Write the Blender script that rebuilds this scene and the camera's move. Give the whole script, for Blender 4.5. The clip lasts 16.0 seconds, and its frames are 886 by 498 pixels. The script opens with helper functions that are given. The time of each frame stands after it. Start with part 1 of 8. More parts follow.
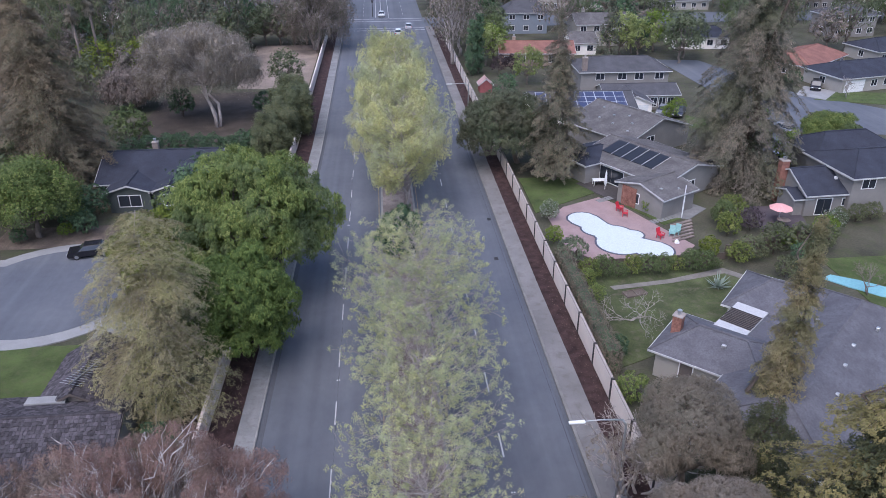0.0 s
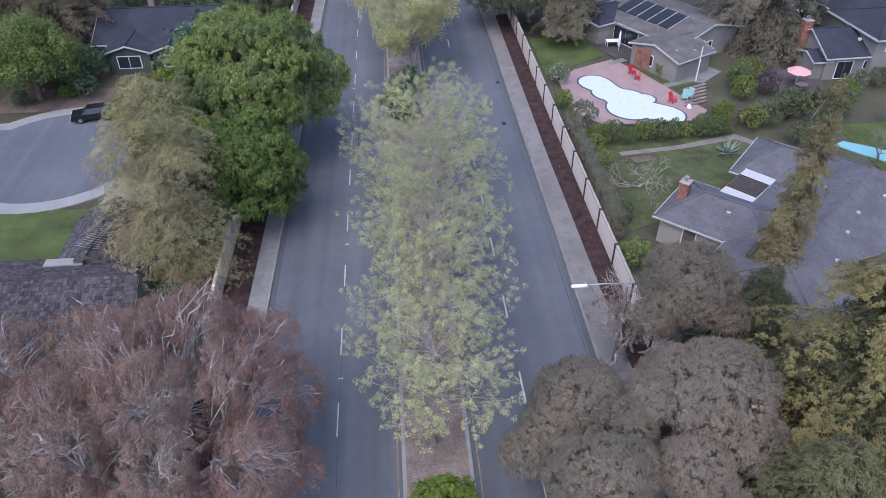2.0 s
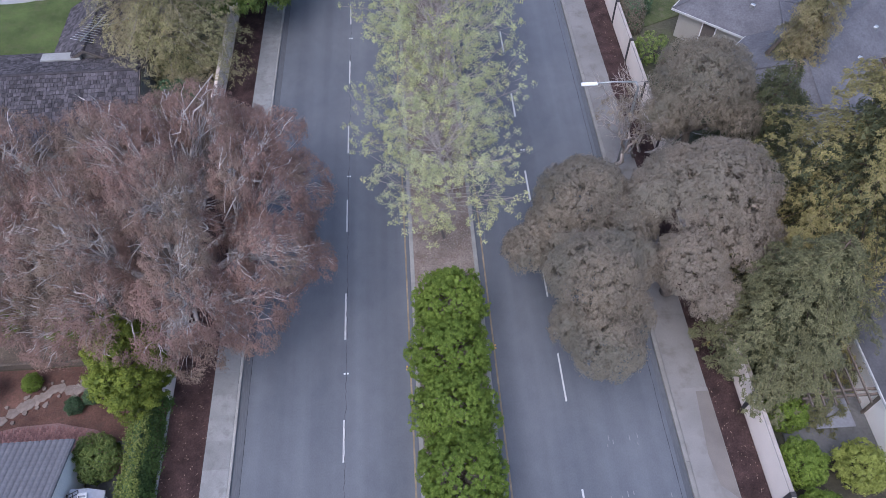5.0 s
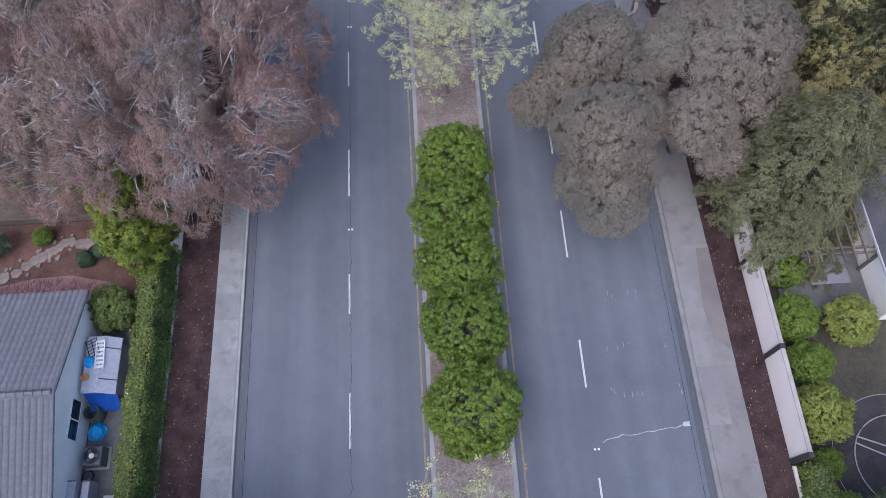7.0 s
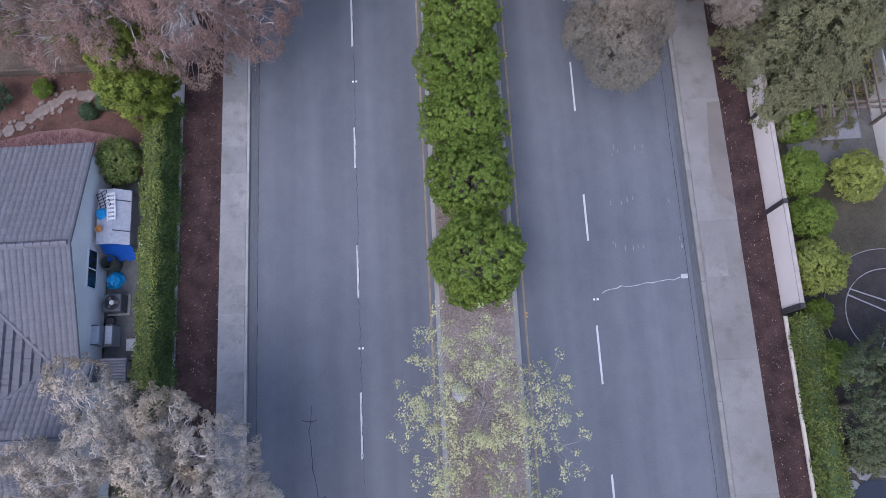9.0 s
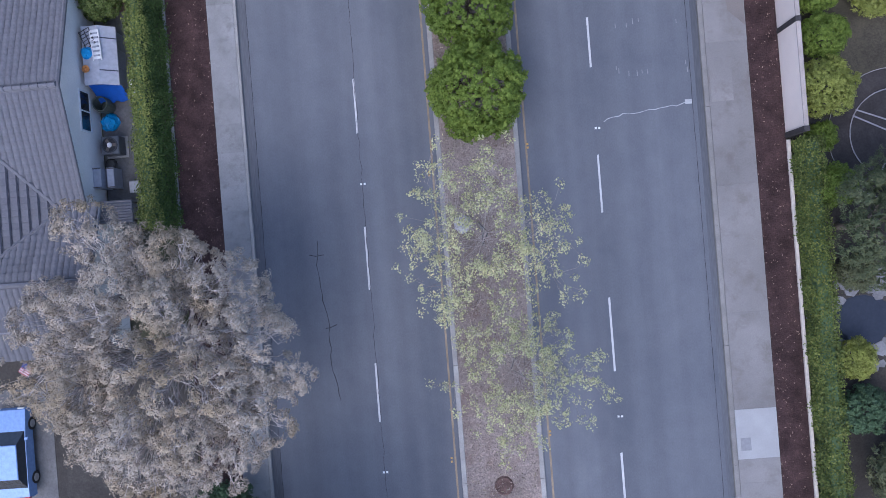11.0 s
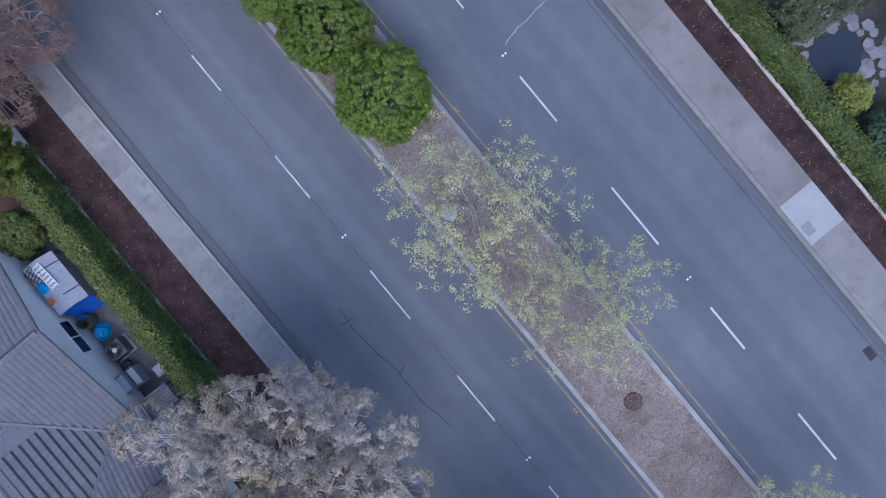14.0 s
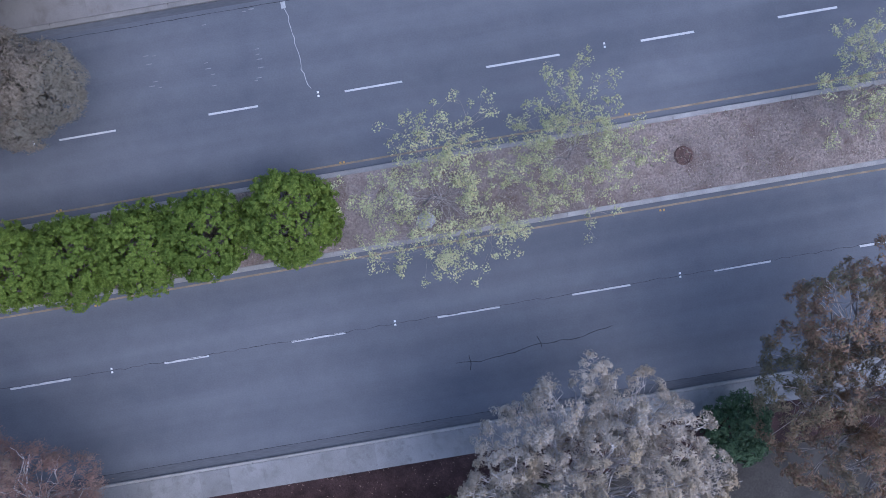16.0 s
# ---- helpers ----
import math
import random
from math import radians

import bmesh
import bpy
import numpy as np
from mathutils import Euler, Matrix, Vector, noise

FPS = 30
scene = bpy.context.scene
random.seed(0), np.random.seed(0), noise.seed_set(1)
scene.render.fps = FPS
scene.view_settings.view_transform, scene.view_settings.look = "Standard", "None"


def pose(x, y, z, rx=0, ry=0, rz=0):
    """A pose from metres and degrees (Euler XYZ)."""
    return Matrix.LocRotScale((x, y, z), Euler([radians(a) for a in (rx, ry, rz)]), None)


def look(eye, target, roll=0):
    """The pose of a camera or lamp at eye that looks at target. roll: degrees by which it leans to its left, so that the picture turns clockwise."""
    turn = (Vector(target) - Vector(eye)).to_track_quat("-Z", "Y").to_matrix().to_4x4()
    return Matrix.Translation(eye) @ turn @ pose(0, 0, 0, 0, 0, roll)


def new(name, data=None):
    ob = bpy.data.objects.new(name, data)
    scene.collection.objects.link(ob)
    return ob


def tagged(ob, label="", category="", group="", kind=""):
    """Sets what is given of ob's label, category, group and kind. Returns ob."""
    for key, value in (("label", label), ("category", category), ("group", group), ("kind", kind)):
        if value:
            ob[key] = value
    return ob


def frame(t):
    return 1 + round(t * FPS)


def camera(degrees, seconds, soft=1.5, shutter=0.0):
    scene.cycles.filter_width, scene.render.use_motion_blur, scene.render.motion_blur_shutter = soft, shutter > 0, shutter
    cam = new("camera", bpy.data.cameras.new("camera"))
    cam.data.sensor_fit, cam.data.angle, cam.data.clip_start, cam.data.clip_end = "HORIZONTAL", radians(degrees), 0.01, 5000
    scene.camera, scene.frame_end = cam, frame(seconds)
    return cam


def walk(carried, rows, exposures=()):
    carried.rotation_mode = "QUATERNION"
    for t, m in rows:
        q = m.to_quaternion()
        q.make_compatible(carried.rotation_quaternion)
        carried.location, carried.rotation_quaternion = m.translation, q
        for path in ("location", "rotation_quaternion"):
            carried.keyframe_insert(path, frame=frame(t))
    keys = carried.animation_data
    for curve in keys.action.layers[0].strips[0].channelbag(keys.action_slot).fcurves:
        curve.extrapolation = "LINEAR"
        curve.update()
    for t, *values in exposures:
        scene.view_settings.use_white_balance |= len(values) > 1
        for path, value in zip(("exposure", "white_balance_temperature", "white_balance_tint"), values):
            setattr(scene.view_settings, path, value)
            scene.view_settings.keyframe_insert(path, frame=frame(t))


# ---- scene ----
# A drone hovers over a four-lane suburban street with a planted median, tilts down and then turns about the vertical.
cam = camera(63.5, 16.0, 0.8)
PATH = [
    (0, pose(-1.92, -5.71, 36.25, 62.67, 0.24, -5.06)),
    (0.5, pose(-1.92, -5.73, 36.29, 59.90, 0.28, -4.94)),
    (1, pose(-1.91, -5.74, 36.32, 57.15, 0.29, -4.78)),
    (1.5, pose(-1.90, -5.76, 36.36, 54.52, 0.32, -4.59)),
    (2, pose(-1.89, -5.78, 36.40, 51.87, 0.36, -4.46)),
    (2.5, pose(-1.89, -5.79, 36.44, 49.22, 0.37, -4.37)),
    (3, pose(-1.88, -5.81, 36.47, 46.59, 0.42, -4.25)),
    (3.5, pose(-1.87, -5.83, 36.51, 43.99, 0.46, -4.15)),
    (4, pose(-1.86, -5.84, 36.55, 41.36, 0.47, -4.02)),
    (4.5, pose(-1.84, -5.86, 36.53, 38.63, 0.54, -3.92)),
    (5, pose(-1.81, -5.87, 36.49, 35.88, 0.62, -3.82)),
    (5.5, pose(-1.78, -5.89, 36.44, 33.13, 0.70, -3.72)),
    (6, pose(-1.75, -5.90, 36.39, 30.36, 0.78, -3.62)),
    (6.5, pose(-1.72, -5.91, 36.35, 27.59, 0.85, -3.52)),
    (7, pose(-1.68, -5.93, 36.30, 24.66, 0.90, -3.36)),
    (7.5, pose(-1.65, -5.97, 36.33, 21.75, 1.03, -3.21)),
    (8, pose(-1.61, -6.02, 36.36, 18.93, 1.17, -3.13)),
    (8.5, pose(-1.57, -6.07, 36.38, 16.15, 1.30, -3.05)),
    (9, pose(-1.53, -6.11, 36.41, 13.23, 1.45, -2.94)),
    (9.5, pose(-1.50, -6.16, 36.44, 9.33, 1.60, -2.81)),
    (10, pose(-1.46, -6.20, 36.46, 5.32, 1.73, -2.77)),
    (10.2, pose(-1.44, -6.22, 36.48, 3.70, 1.75, -2.65)),
    (10.5, pose(-1.44, -6.20, 36.45, 1.80, 1.78, -3.30)),
    (11, pose(-1.45, -6.17, 36.40, 0.00, 1.82, -4.50)),
    (11.5, pose(-1.45, -6.13, 36.35, -0.60, 1.87, -6.50)),
    (12, pose(-1.45, -6.10, 36.31, -0.85, 1.91, -9.60)),
    (12.5, pose(-1.45, -6.06, 36.26, -0.97, 1.94, -14.50)),
    (13, pose(-1.44, -6.02, 36.28, -1.19, 1.87, -21.29)),
    (13.5, pose(-1.42, -5.98, 36.30, -1.46, 1.75, -29.49)),
    (14, pose(-1.41, -5.94, 36.32, -1.82, 1.63, -39.65)),
    (14.5, pose(-1.39, -5.90, 36.34, -2.19, 1.34, -53.14)),
    (15, pose(-1.38, -5.86, 36.36, -2.44, 0.97, -67.88)),
    (15.5, pose(-1.36, -5.83, 36.38, -2.67, 0.52, -83.16)),
    (16, pose(-1.35, -5.79, 36.40, -2.78, -0.01, -99.60)),
]
walk(cam, PATH, exposures=[(0, 0.82, 5700, 16), (4, 0.93, 5620, 14), (8, 0.90, 5620, 15), (10, 0.80, 5500, 16), (13, 0.70, 5200, 13), (16, 0.60, 5160, 16)])

# ---- sky and sun: a bright overcast evening ----
world = bpy.data.worlds.new("sky")
scene.world = world
world.use_nodes = True
_sky = world.node_tree.nodes.new("ShaderNodeTexSky")
_sky.sky_type = "NISHITA"
_sky.sun_disc = False
_sky.sun_elevation = radians(58.7)
_sky.sun_rotation = radians(209)
_sky.dust_density = 3.0
_bg = world.node_tree.nodes["Background"]
_bg.inputs["Strength"].default_value = 0.15
world.node_tree.links.new(_sky.outputs["Color"], _bg.inputs["Color"])
sun = new("sun", bpy.data.lights.new("sun", "SUN"))
sun.data.energy = 0.8
sun.data.angle = radians(60)
sun.data.color = (1.0, 0.95, 0.88)
sun.matrix_world = look((-19, -34, 64), (0, 0, 0))

# ---- materials ----
MATS = {}


def nodes_of(name, rough=0.8, metal=0.0, spec=0.3):
    m = bpy.data.materials.new(name)
    m.use_nodes = True
    nt = m.node_tree
    b = nt.nodes["Principled BSDF"]
    b.inputs["Roughness"].default_value = rough
    b.inputs["Metallic"].default_value = metal
    b.inputs["Specular IOR Level"].default_value = spec
    return m, nt, b


def noise_node(nt, scale, detail=4.0, stretch=(1, 1, 1), rough=0.55):
    tc = nt.nodes.new("ShaderNodeTexCoord")
    mp = nt.nodes.new("ShaderNodeMapping")
    mp.inputs["Scale"].default_value = stretch
    nz = nt.nodes.new("ShaderNodeTexNoise")
    nz.inputs["Scale"].default_value = scale
    nz.inputs["Detail"].default_value = detail
    nz.inputs["Roughness"].default_value = rough
    nt.links.new(tc.outputs["Object"], mp.inputs["Vector"])
    nt.links.new(mp.outputs["Vector"], nz.inputs["Vector"])
    return nz


def ramp(nt, value, stops):
    r = nt.nodes.new("ShaderNodeValToRGB")
    e = r.color_ramp.elements
    while len(e) < len(stops):
        e.new(0.5)
    for k, (p, c) in enumerate(stops):
        e[k].position = p
        e[k].color = (*c, 1)
    nt.links.new(value, r.inputs["Fac"])
    return r.outputs["Color"]


def mix(nt, a, b, fac, kind="MIX"):
    m = nt.nodes.new("ShaderNodeMix")
    m.data_type, m.blend_type = "RGBA", kind
    for s, v in ((m.inputs[0], fac), (m.inputs[6], a), (m.inputs[7], b)):
        if isinstance(v, bpy.types.NodeSocket):
            nt.links.new(v, s)
        elif isinstance(v, tuple):
            s.default_value = (*v, 1)
        else:
            s.default_value = v
    return m.outputs[2]


def tint(c, k):
    return tuple(min(1.0, v * k) for v in c)


def surface(name, c, rough=0.85, var=0.25, big=0.35, fine=18.0, bump=0.25, bump_scale=None, stretch=(1, 1, 1), dirt=None,
            per_object=0.0, metal=0.0, spec=0.25, depth=0.02, island=0.0):
    """A worn surface: broad stains, fine grain and relief; dirt: a second colour in patches; per_object: spread between pieces."""
    if name in MATS:
        return MATS[name]
    m, nt, b = nodes_of(name, rough, metal, spec)
    n1 = noise_node(nt, big, 5, stretch)
    n2 = noise_node(nt, fine, 3, stretch)
    broad = ramp(nt, n1.outputs["Fac"], [(0.3, tint(c, 1 - var)), (0.7, tint(c, 1 + var))])
    grain = ramp(nt, n2.outputs["Fac"], [(0.3, (1 - var, 1 - var, 1 - var)), (0.7, (1 + var * 0.6,) * 3)])
    col = mix(nt, broad, grain, 0.8, "MULTIPLY")
    if dirt:
        n3 = noise_node(nt, big * 3.1, 6, (1, 1, 1), 0.7)
        f = ramp(nt, n3.outputs["Fac"], [(0.5, (0, 0, 0)), (0.68, (0.8, 0.8, 0.8))])
        col = mix(nt, col, dirt, f)
    if per_object:
        oi = nt.nodes.new("ShaderNodeObjectInfo")
        r = ramp(nt, oi.outputs["Random"], [(0.0, (1 - per_object,) * 3), (1.0, (1 + per_object,) * 3)])
        col = mix(nt, col, r, 1.0, "MULTIPLY")
    if island:
        geo = nt.nodes.new("ShaderNodeNewGeometry")
        col = mix(nt, col, ramp(nt, geo.outputs["Random Per Island"], [(0.0, (1 - island,) * 3), (1.0, (1 + island,) * 3)]), 1.0, "MULTIPLY")
    nt.links.new(col, b.inputs["Base Color"])
    if bump:
        n4 = noise_node(nt, bump_scale or fine * 1.5, 4, stretch)
        bp = nt.nodes.new("ShaderNodeBump")
        bp.inputs["Strength"].default_value = bump
        bp.inputs["Distance"].default_value = depth
        nt.links.new(n4.outputs["Fac"], bp.inputs["Height"])
        nt.links.new(bp.outputs["Normal"], b.inputs["Normal"])
    MATS[name] = m
    return m


def plain(name, c, rough=0.5, metal=0.0, spec=0.4):
    if name in MATS:
        return MATS[name]
    m, nt, b = nodes_of(name, rough, metal, spec)
    n = noise_node(nt, 6.0, 4)
    nt.links.new(ramp(nt, n.outputs["Fac"], [(0.3, tint(c, 0.88)), (0.7, tint(c, 1.1))]), b.inputs["Base Color"])
    MATS[name] = m
    return m


def foliage(name, dark, light, odd=None, glow=0.25, clumps=0.9, deep=0.28, patch=None, patches=0.22):
    """Leaves: each leaf its own shade between two colours, a few of an odd one, some boughs of a third; some light passes through."""
    if name in MATS:
        return MATS[name]
    m = bpy.data.materials.new(name)
    m.use_nodes = True
    nt = m.node_tree
    nt.nodes.remove(nt.nodes["Principled BSDF"])
    out = nt.nodes["Material Output"]
    geo = nt.nodes.new("ShaderNodeNewGeometry")
    stops = [(0.0, dark), (0.8, light)]
    if odd:
        stops = [(0.0, dark), (0.75, light), (0.85, odd), (1.0, odd)]
    leaf = ramp(nt, geo.outputs["Random Per Island"], stops)
    if patch:
        bough = noise_node(nt, patches, 2)
        sel = ramp(nt, bough.outputs["Fac"], [(0.45, (0, 0, 0)), (0.62, (0.8, 0.8, 0.8))])
        leaf = mix(nt, leaf, patch, sel)
    n = noise_node(nt, clumps, 3)
    clump = ramp(nt, n.outputs["Fac"], [(0.3, (1 - deep, 1 - deep * 0.95, 1 - deep * 0.9)), (0.7, (1 + deep, 1 + deep * 0.92, 1 + deep * 0.7))])
    col = mix(nt, leaf, clump, 1.0, "MULTIPLY")
    oi = nt.nodes.new("ShaderNodeObjectInfo")
    col = mix(nt, col, ramp(nt, oi.outputs["Random"], [(0.0, (0.86, 0.88, 0.86)), (1.0, (1.12, 1.1, 1.12))]), 1.0, "MULTIPLY")
    d = nt.nodes.new("ShaderNodeBsdfPrincipled")
    d.inputs["Roughness"].default_value = 0.6
    d.inputs["Specular IOR Level"].default_value = 0.2
    t = nt.nodes.new("ShaderNodeBsdfTranslucent")
    s = nt.nodes.new("ShaderNodeMixShader")
    s.inputs[0].default_value = glow
    nt.links.new(col, d.inputs["Base Color"])
    nt.links.new(col, t.inputs["Color"])
    nt.links.new(d.outputs[0], s.inputs[1])
    nt.links.new(t.outputs[0], s.inputs[2])
    nt.links.new(s.outputs[0], out.inputs["Surface"])
    MATS[name] = m
    return m


def asphalt_material():
    """Aged asphalt: lengthwise wheel tracks, broad patches, fine stones, a few dark cracks."""
    m, nt, b = nodes_of("asphalt", 0.85, 0, 0.25)
    track = noise_node(nt, 0.42, 2, (1.0, 0.008, 1.0))
    fine_track = noise_node(nt, 1.6, 3, (1.0, 0.02, 1.0))
    broad = noise_node(nt, 0.12, 5)
    mottle = noise_node(nt, 1.3, 5, (1, 0.7, 1), 0.65)
    grain = noise_node(nt, 17.0, 3, (1, 0.6, 1), 0.6)
    c1 = ramp(nt, track.outputs["Fac"], [(0.3, (0.101, 0.108, 0.124)), (0.5, (0.122, 0.129, 0.146)), (0.7, (0.141, 0.148, 0.165))])
    c0 = ramp(nt, fine_track.outputs["Fac"], [(0.3, (0.95, 0.95, 0.95)), (0.7, (1.05, 1.05, 1.05))])
    c2 = ramp(nt, broad.outputs["Fac"], [(0.3, (0.84, 0.85, 0.88)), (0.7, (1.12, 1.1, 1.08))])
    c3 = ramp(nt, grain.outputs["Fac"], [(0.3, (0.90, 0.90, 0.90)), (0.7, (1.09, 1.09, 1.09))])
    c4 = ramp(nt, mottle.outputs["Fac"], [(0.3, (0.93, 0.93, 0.94)), (0.7, (1.07, 1.07, 1.06))])
    col = mix(nt, mix(nt, c1, c2, 1.0, "MULTIPLY"), c3, 0.8, "MULTIPLY")
    col = mix(nt, mix(nt, col, c0, 1.0, "MULTIPLY"), c4, 1.0, "MULTIPLY")
    nt.links.new(col, b.inputs["Base Color"])
    bp = nt.nodes.new("ShaderNodeBump")
    bp.inputs["Strength"].default_value = 0.2
    bp.inputs["Distance"].default_value = 0.01
    nt.links.new(grain.outputs["Fac"], bp.inputs["Height"])
    nt.links.new(bp.outputs["Normal"], b.inputs["Normal"])
    MATS["asphalt"] = m
    return m


ASPHALT = asphalt_material()
CONCRETE = surface("concrete", (0.235, 0.230, 0.228), 0.85, 0.14, 0.7, 25, 0.15, per_object=0.08, dirt=(0.17, 0.164, 0.16))
CONCRETE_EAST = surface("stained_concrete", (0.205, 0.194, 0.187), 0.85, 0.16, 0.3, 25, 0.2, per_object=0.07, dirt=(0.15, 0.134, 0.124))
KERB = surface("kerb_concrete", (0.30, 0.287, 0.273), 0.85, 0.16, 1.2, 20, 0.15, per_object=0.06)
KERB_EAST = surface("weathered_kerb", (0.215, 0.203, 0.19), 0.85, 0.16, 1.2, 20, 0.15, per_object=0.06)
GUTTER = surface("gutter_concrete", (0.103, 0.107, 0.119), 0.85, 0.2, 0.6, 20, 0.15, stretch=(1, 0.1, 1))
MULCH = surface("bark_mulch", (0.060, 0.035, 0.033), 0.95, 0.5, 1.2, 16, 1.0, 22, dirt=(0.04, 0.024, 0.024), depth=0.07)
SOIL = surface("dry_soil", (0.16, 0.125, 0.10), 0.95, 0.35, 0.5, 12, 0.7, dirt=(0.10, 0.085, 0.06), depth=0.05)
MEDIAN_SOIL = surface("dry_grass_litter", (0.275, 0.226, 0.20), 0.95, 0.42, 0.2, 9, 0.9, 14, dirt=(0.145, 0.098, 0.082), depth=0.06)
GROUND = surface("yard_ground", (0.085, 0.08, 0.055), 0.95, 0.4, 0.15, 6, 0.6, dirt=(0.07, 0.085, 0.035), depth=0.05)
LAWN = surface("lawn", (0.08, 0.108, 0.034), 0.95, 0.35, 0.35, 14, 0.8, 30, dirt=(0.10, 0.105, 0.05), depth=0.05)
PATCHY = surface("patchy_lawn", (0.07, 0.062, 0.045), 0.95, 0.4, 0.3, 12, 0.8, 25, dirt=(0.09, 0.08, 0.055), depth=0.05)
WHITE_LINE = surface("white_road_paint", (0.50, 0.50, 0.50), 0.7, 0.15, 2.0, 30, 0.1)
YELLOW_LINE = surface("yellow_road_paint", (0.27, 0.21, 0.14), 0.75, 0.3, 1.0, 30, 0.1, dirt=(0.17, 0.155, 0.135))
CRACK = surface("crack_filler", (0.035, 0.036, 0.042), 0.6, 0.3, 2, 30, 0.1)
WHITE_WALL = surface("pale_stucco", (0.74, 0.645, 0.585), 0.9, 0.07, 0.4, 30, 0.2)
DARK_POST = surface("dark_post", (0.05, 0.045, 0.045), 0.7, 0.2, 2, 20, 0.1)
CAP = surface("wall_cap", (0.36, 0.31, 0.28), 0.9, 0.15, 1, 20, 0.2)
BARK = surface("grey_bark", (0.20, 0.165, 0.14), 0.95, 0.35, 1.2, 12, 0.8, stretch=(1, 1, 0.3), depth=0.05)
PALE_BARK = surface("pale_bark", (0.36, 0.315, 0.29), 0.9, 0.3, 1.5, 10, 0.6, stretch=(1, 1, 0.3), depth=0.03)
WHITE_BARK = surface("white_bark", (0.52, 0.475, 0.45), 0.85, 0.25, 1.5, 10, 0.5, stretch=(1, 1, 0.3), depth=0.03)
DARK_BARK = surface("dark_bark", (0.10, 0.075, 0.06), 0.95, 0.35, 1.2, 12, 0.8, stretch=(1, 1, 0.3), depth=0.05)


# ---- mesh building ----
class Shape:
    """Gathers corners and faces, then becomes one mesh."""

    def __init__(self):
        self.v, self.f = [], []

    def add(self, verts, faces):
        k = len(self.v)
        self.v.extend(tuple(p) for p in verts)
        self.f.extend(tuple(k + i for i in face) for face in faces)
        return self

    def box(self, x0, y0, z0, x1, y1, z1, m=None):
        p = [(x, y, z) for z in (z0, z1) for y in (y0, y1) for x in (x0, x1)]
        if m:
            p = [m @ Vector(q) for q in p]
        return self.add(p, [(0, 2, 3, 1), (4, 5, 7, 6), (0, 1, 5, 4), (1, 3, 7, 5), (3, 2, 6, 7), (2, 0, 4, 6)])

    def soft_box(self, x0, y0, z0, x1, y1, z1, e=0.03, m=None):
        """A box whose upper edges are chamfered by e."""
        p = [(x0, y0, z0), (x1, y0, z0), (x1, y1, z0), (x0, y1, z0), (x0, y0, z1 - e), (x1, y0, z1 - e), (x1, y1, z1 - e), (x0, y1, z1 - e),
             (x0 + e, y0 + e, z1), (x1 - e, y0 + e, z1), (x1 - e, y1 - e, z1), (x0 + e, y1 - e, z1)]
        if m:
            p = [m @ Vector(q) for q in p]
        f = [(3, 2, 1, 0), (8, 9, 10, 11)]
        for a in range(4):
            b = (a + 1) % 4
            f += [(a, b, 4 + b, 4 + a), (4 + a, 4 + b, 8 + b, 8 + a)]
        return self.add(p, f)

    def prism(self, outline, z0, z1):
        n = len(outline)
        p = [(x, y, z0) for x, y in outline] + [(x, y, z1) for x, y in outline]
        return self.add(p, [tuple(range(n - 1, -1, -1)), tuple(range(n, 2 * n))] + [(i, (i + 1) % n, n + (i + 1) % n, n + i) for i in range(n)])

    def tube(self, pts, radii, sides=6, cap=True):
        pts = [Vector(p) for p in pts]
        k = len(self.v)
        for i, p in enumerate(pts):
            d = (pts[min(i + 1, len(pts) - 1)] - pts[max(i - 1, 0)]).normalized()
            a = d.orthogonal().normalized()
            b = d.cross(a)
            for s in range(sides):
                t = 2 * math.pi * s / sides
                self.v.append(tuple(p + (a * math.cos(t) + b * math.sin(t)) * radii[i]))
        for i in range(len(pts) - 1):
            for s in range(sides):
                t = (s + 1) % sides
                self.f.append((k + i * sides + s, k + i * sides + t, k + (i + 1) * sides + t, k + (i + 1) * sides + s))
        if cap:
            self.f.append(tuple(k + s for s in range(sides - 1, -1, -1)))
            self.f.append(tuple(k + (len(pts) - 1) * sides + s for s in range(sides)))
        return self

    def lathe(self, profile, sides=16, centre=(0, 0, 0)):
        k = len(self.v)
        for r, z in profile:
            for s in range(sides):
                t = 2 * math.pi * s / sides
                self.v.append((centre[0] + r * math.cos(t), centre[1] + r * math.sin(t), centre[2] + z))
        for i in range(len(profile) - 1):
            for s in range(sides):
                t = (s + 1) % sides
                self.f.append((k + i * sides + s, k + i * sides + t, k + (i + 1) * sides + t, k + (i + 1) * sides + s))
        self.f.append(tuple(k + s for s in range(sides - 1, -1, -1)))
        self.f.append(tuple(k + (len(profile) - 1) * sides + s for s in range(sides)))
        return self

    def mesh(self, name, smooth=False):
        me = bpy.data.meshes.new(name)
        me.from_pydata(self.v, [], self.f)
        if smooth:
            me.shade_smooth()
        me.update()
        return me


def part(name, shape, material, parent=None, label="", smooth=False):
    """One mesh object, under a thing or a part; shape: a Shape or a ready mesh."""
    me = shape.mesh(name, smooth) if isinstance(shape, Shape) else shape
    if not me.materials:
        me.materials.append(material)
    ob = new(name, me)
    if me.materials[0] != material:
        ob.material_slots[0].link = "OBJECT"
        ob.material_slots[0].material = material
    if parent:
        ob.parent = parent
    if label:
        ob["label"] = label
    return ob


def thing(name, label, category, at=(0, 0, 0), turn=0.0, group="", kind=""):
    ob = new(name)
    ob.matrix_basis = pose(*at, 0, 0, turn)
    return tagged(ob, label, category, group, kind)


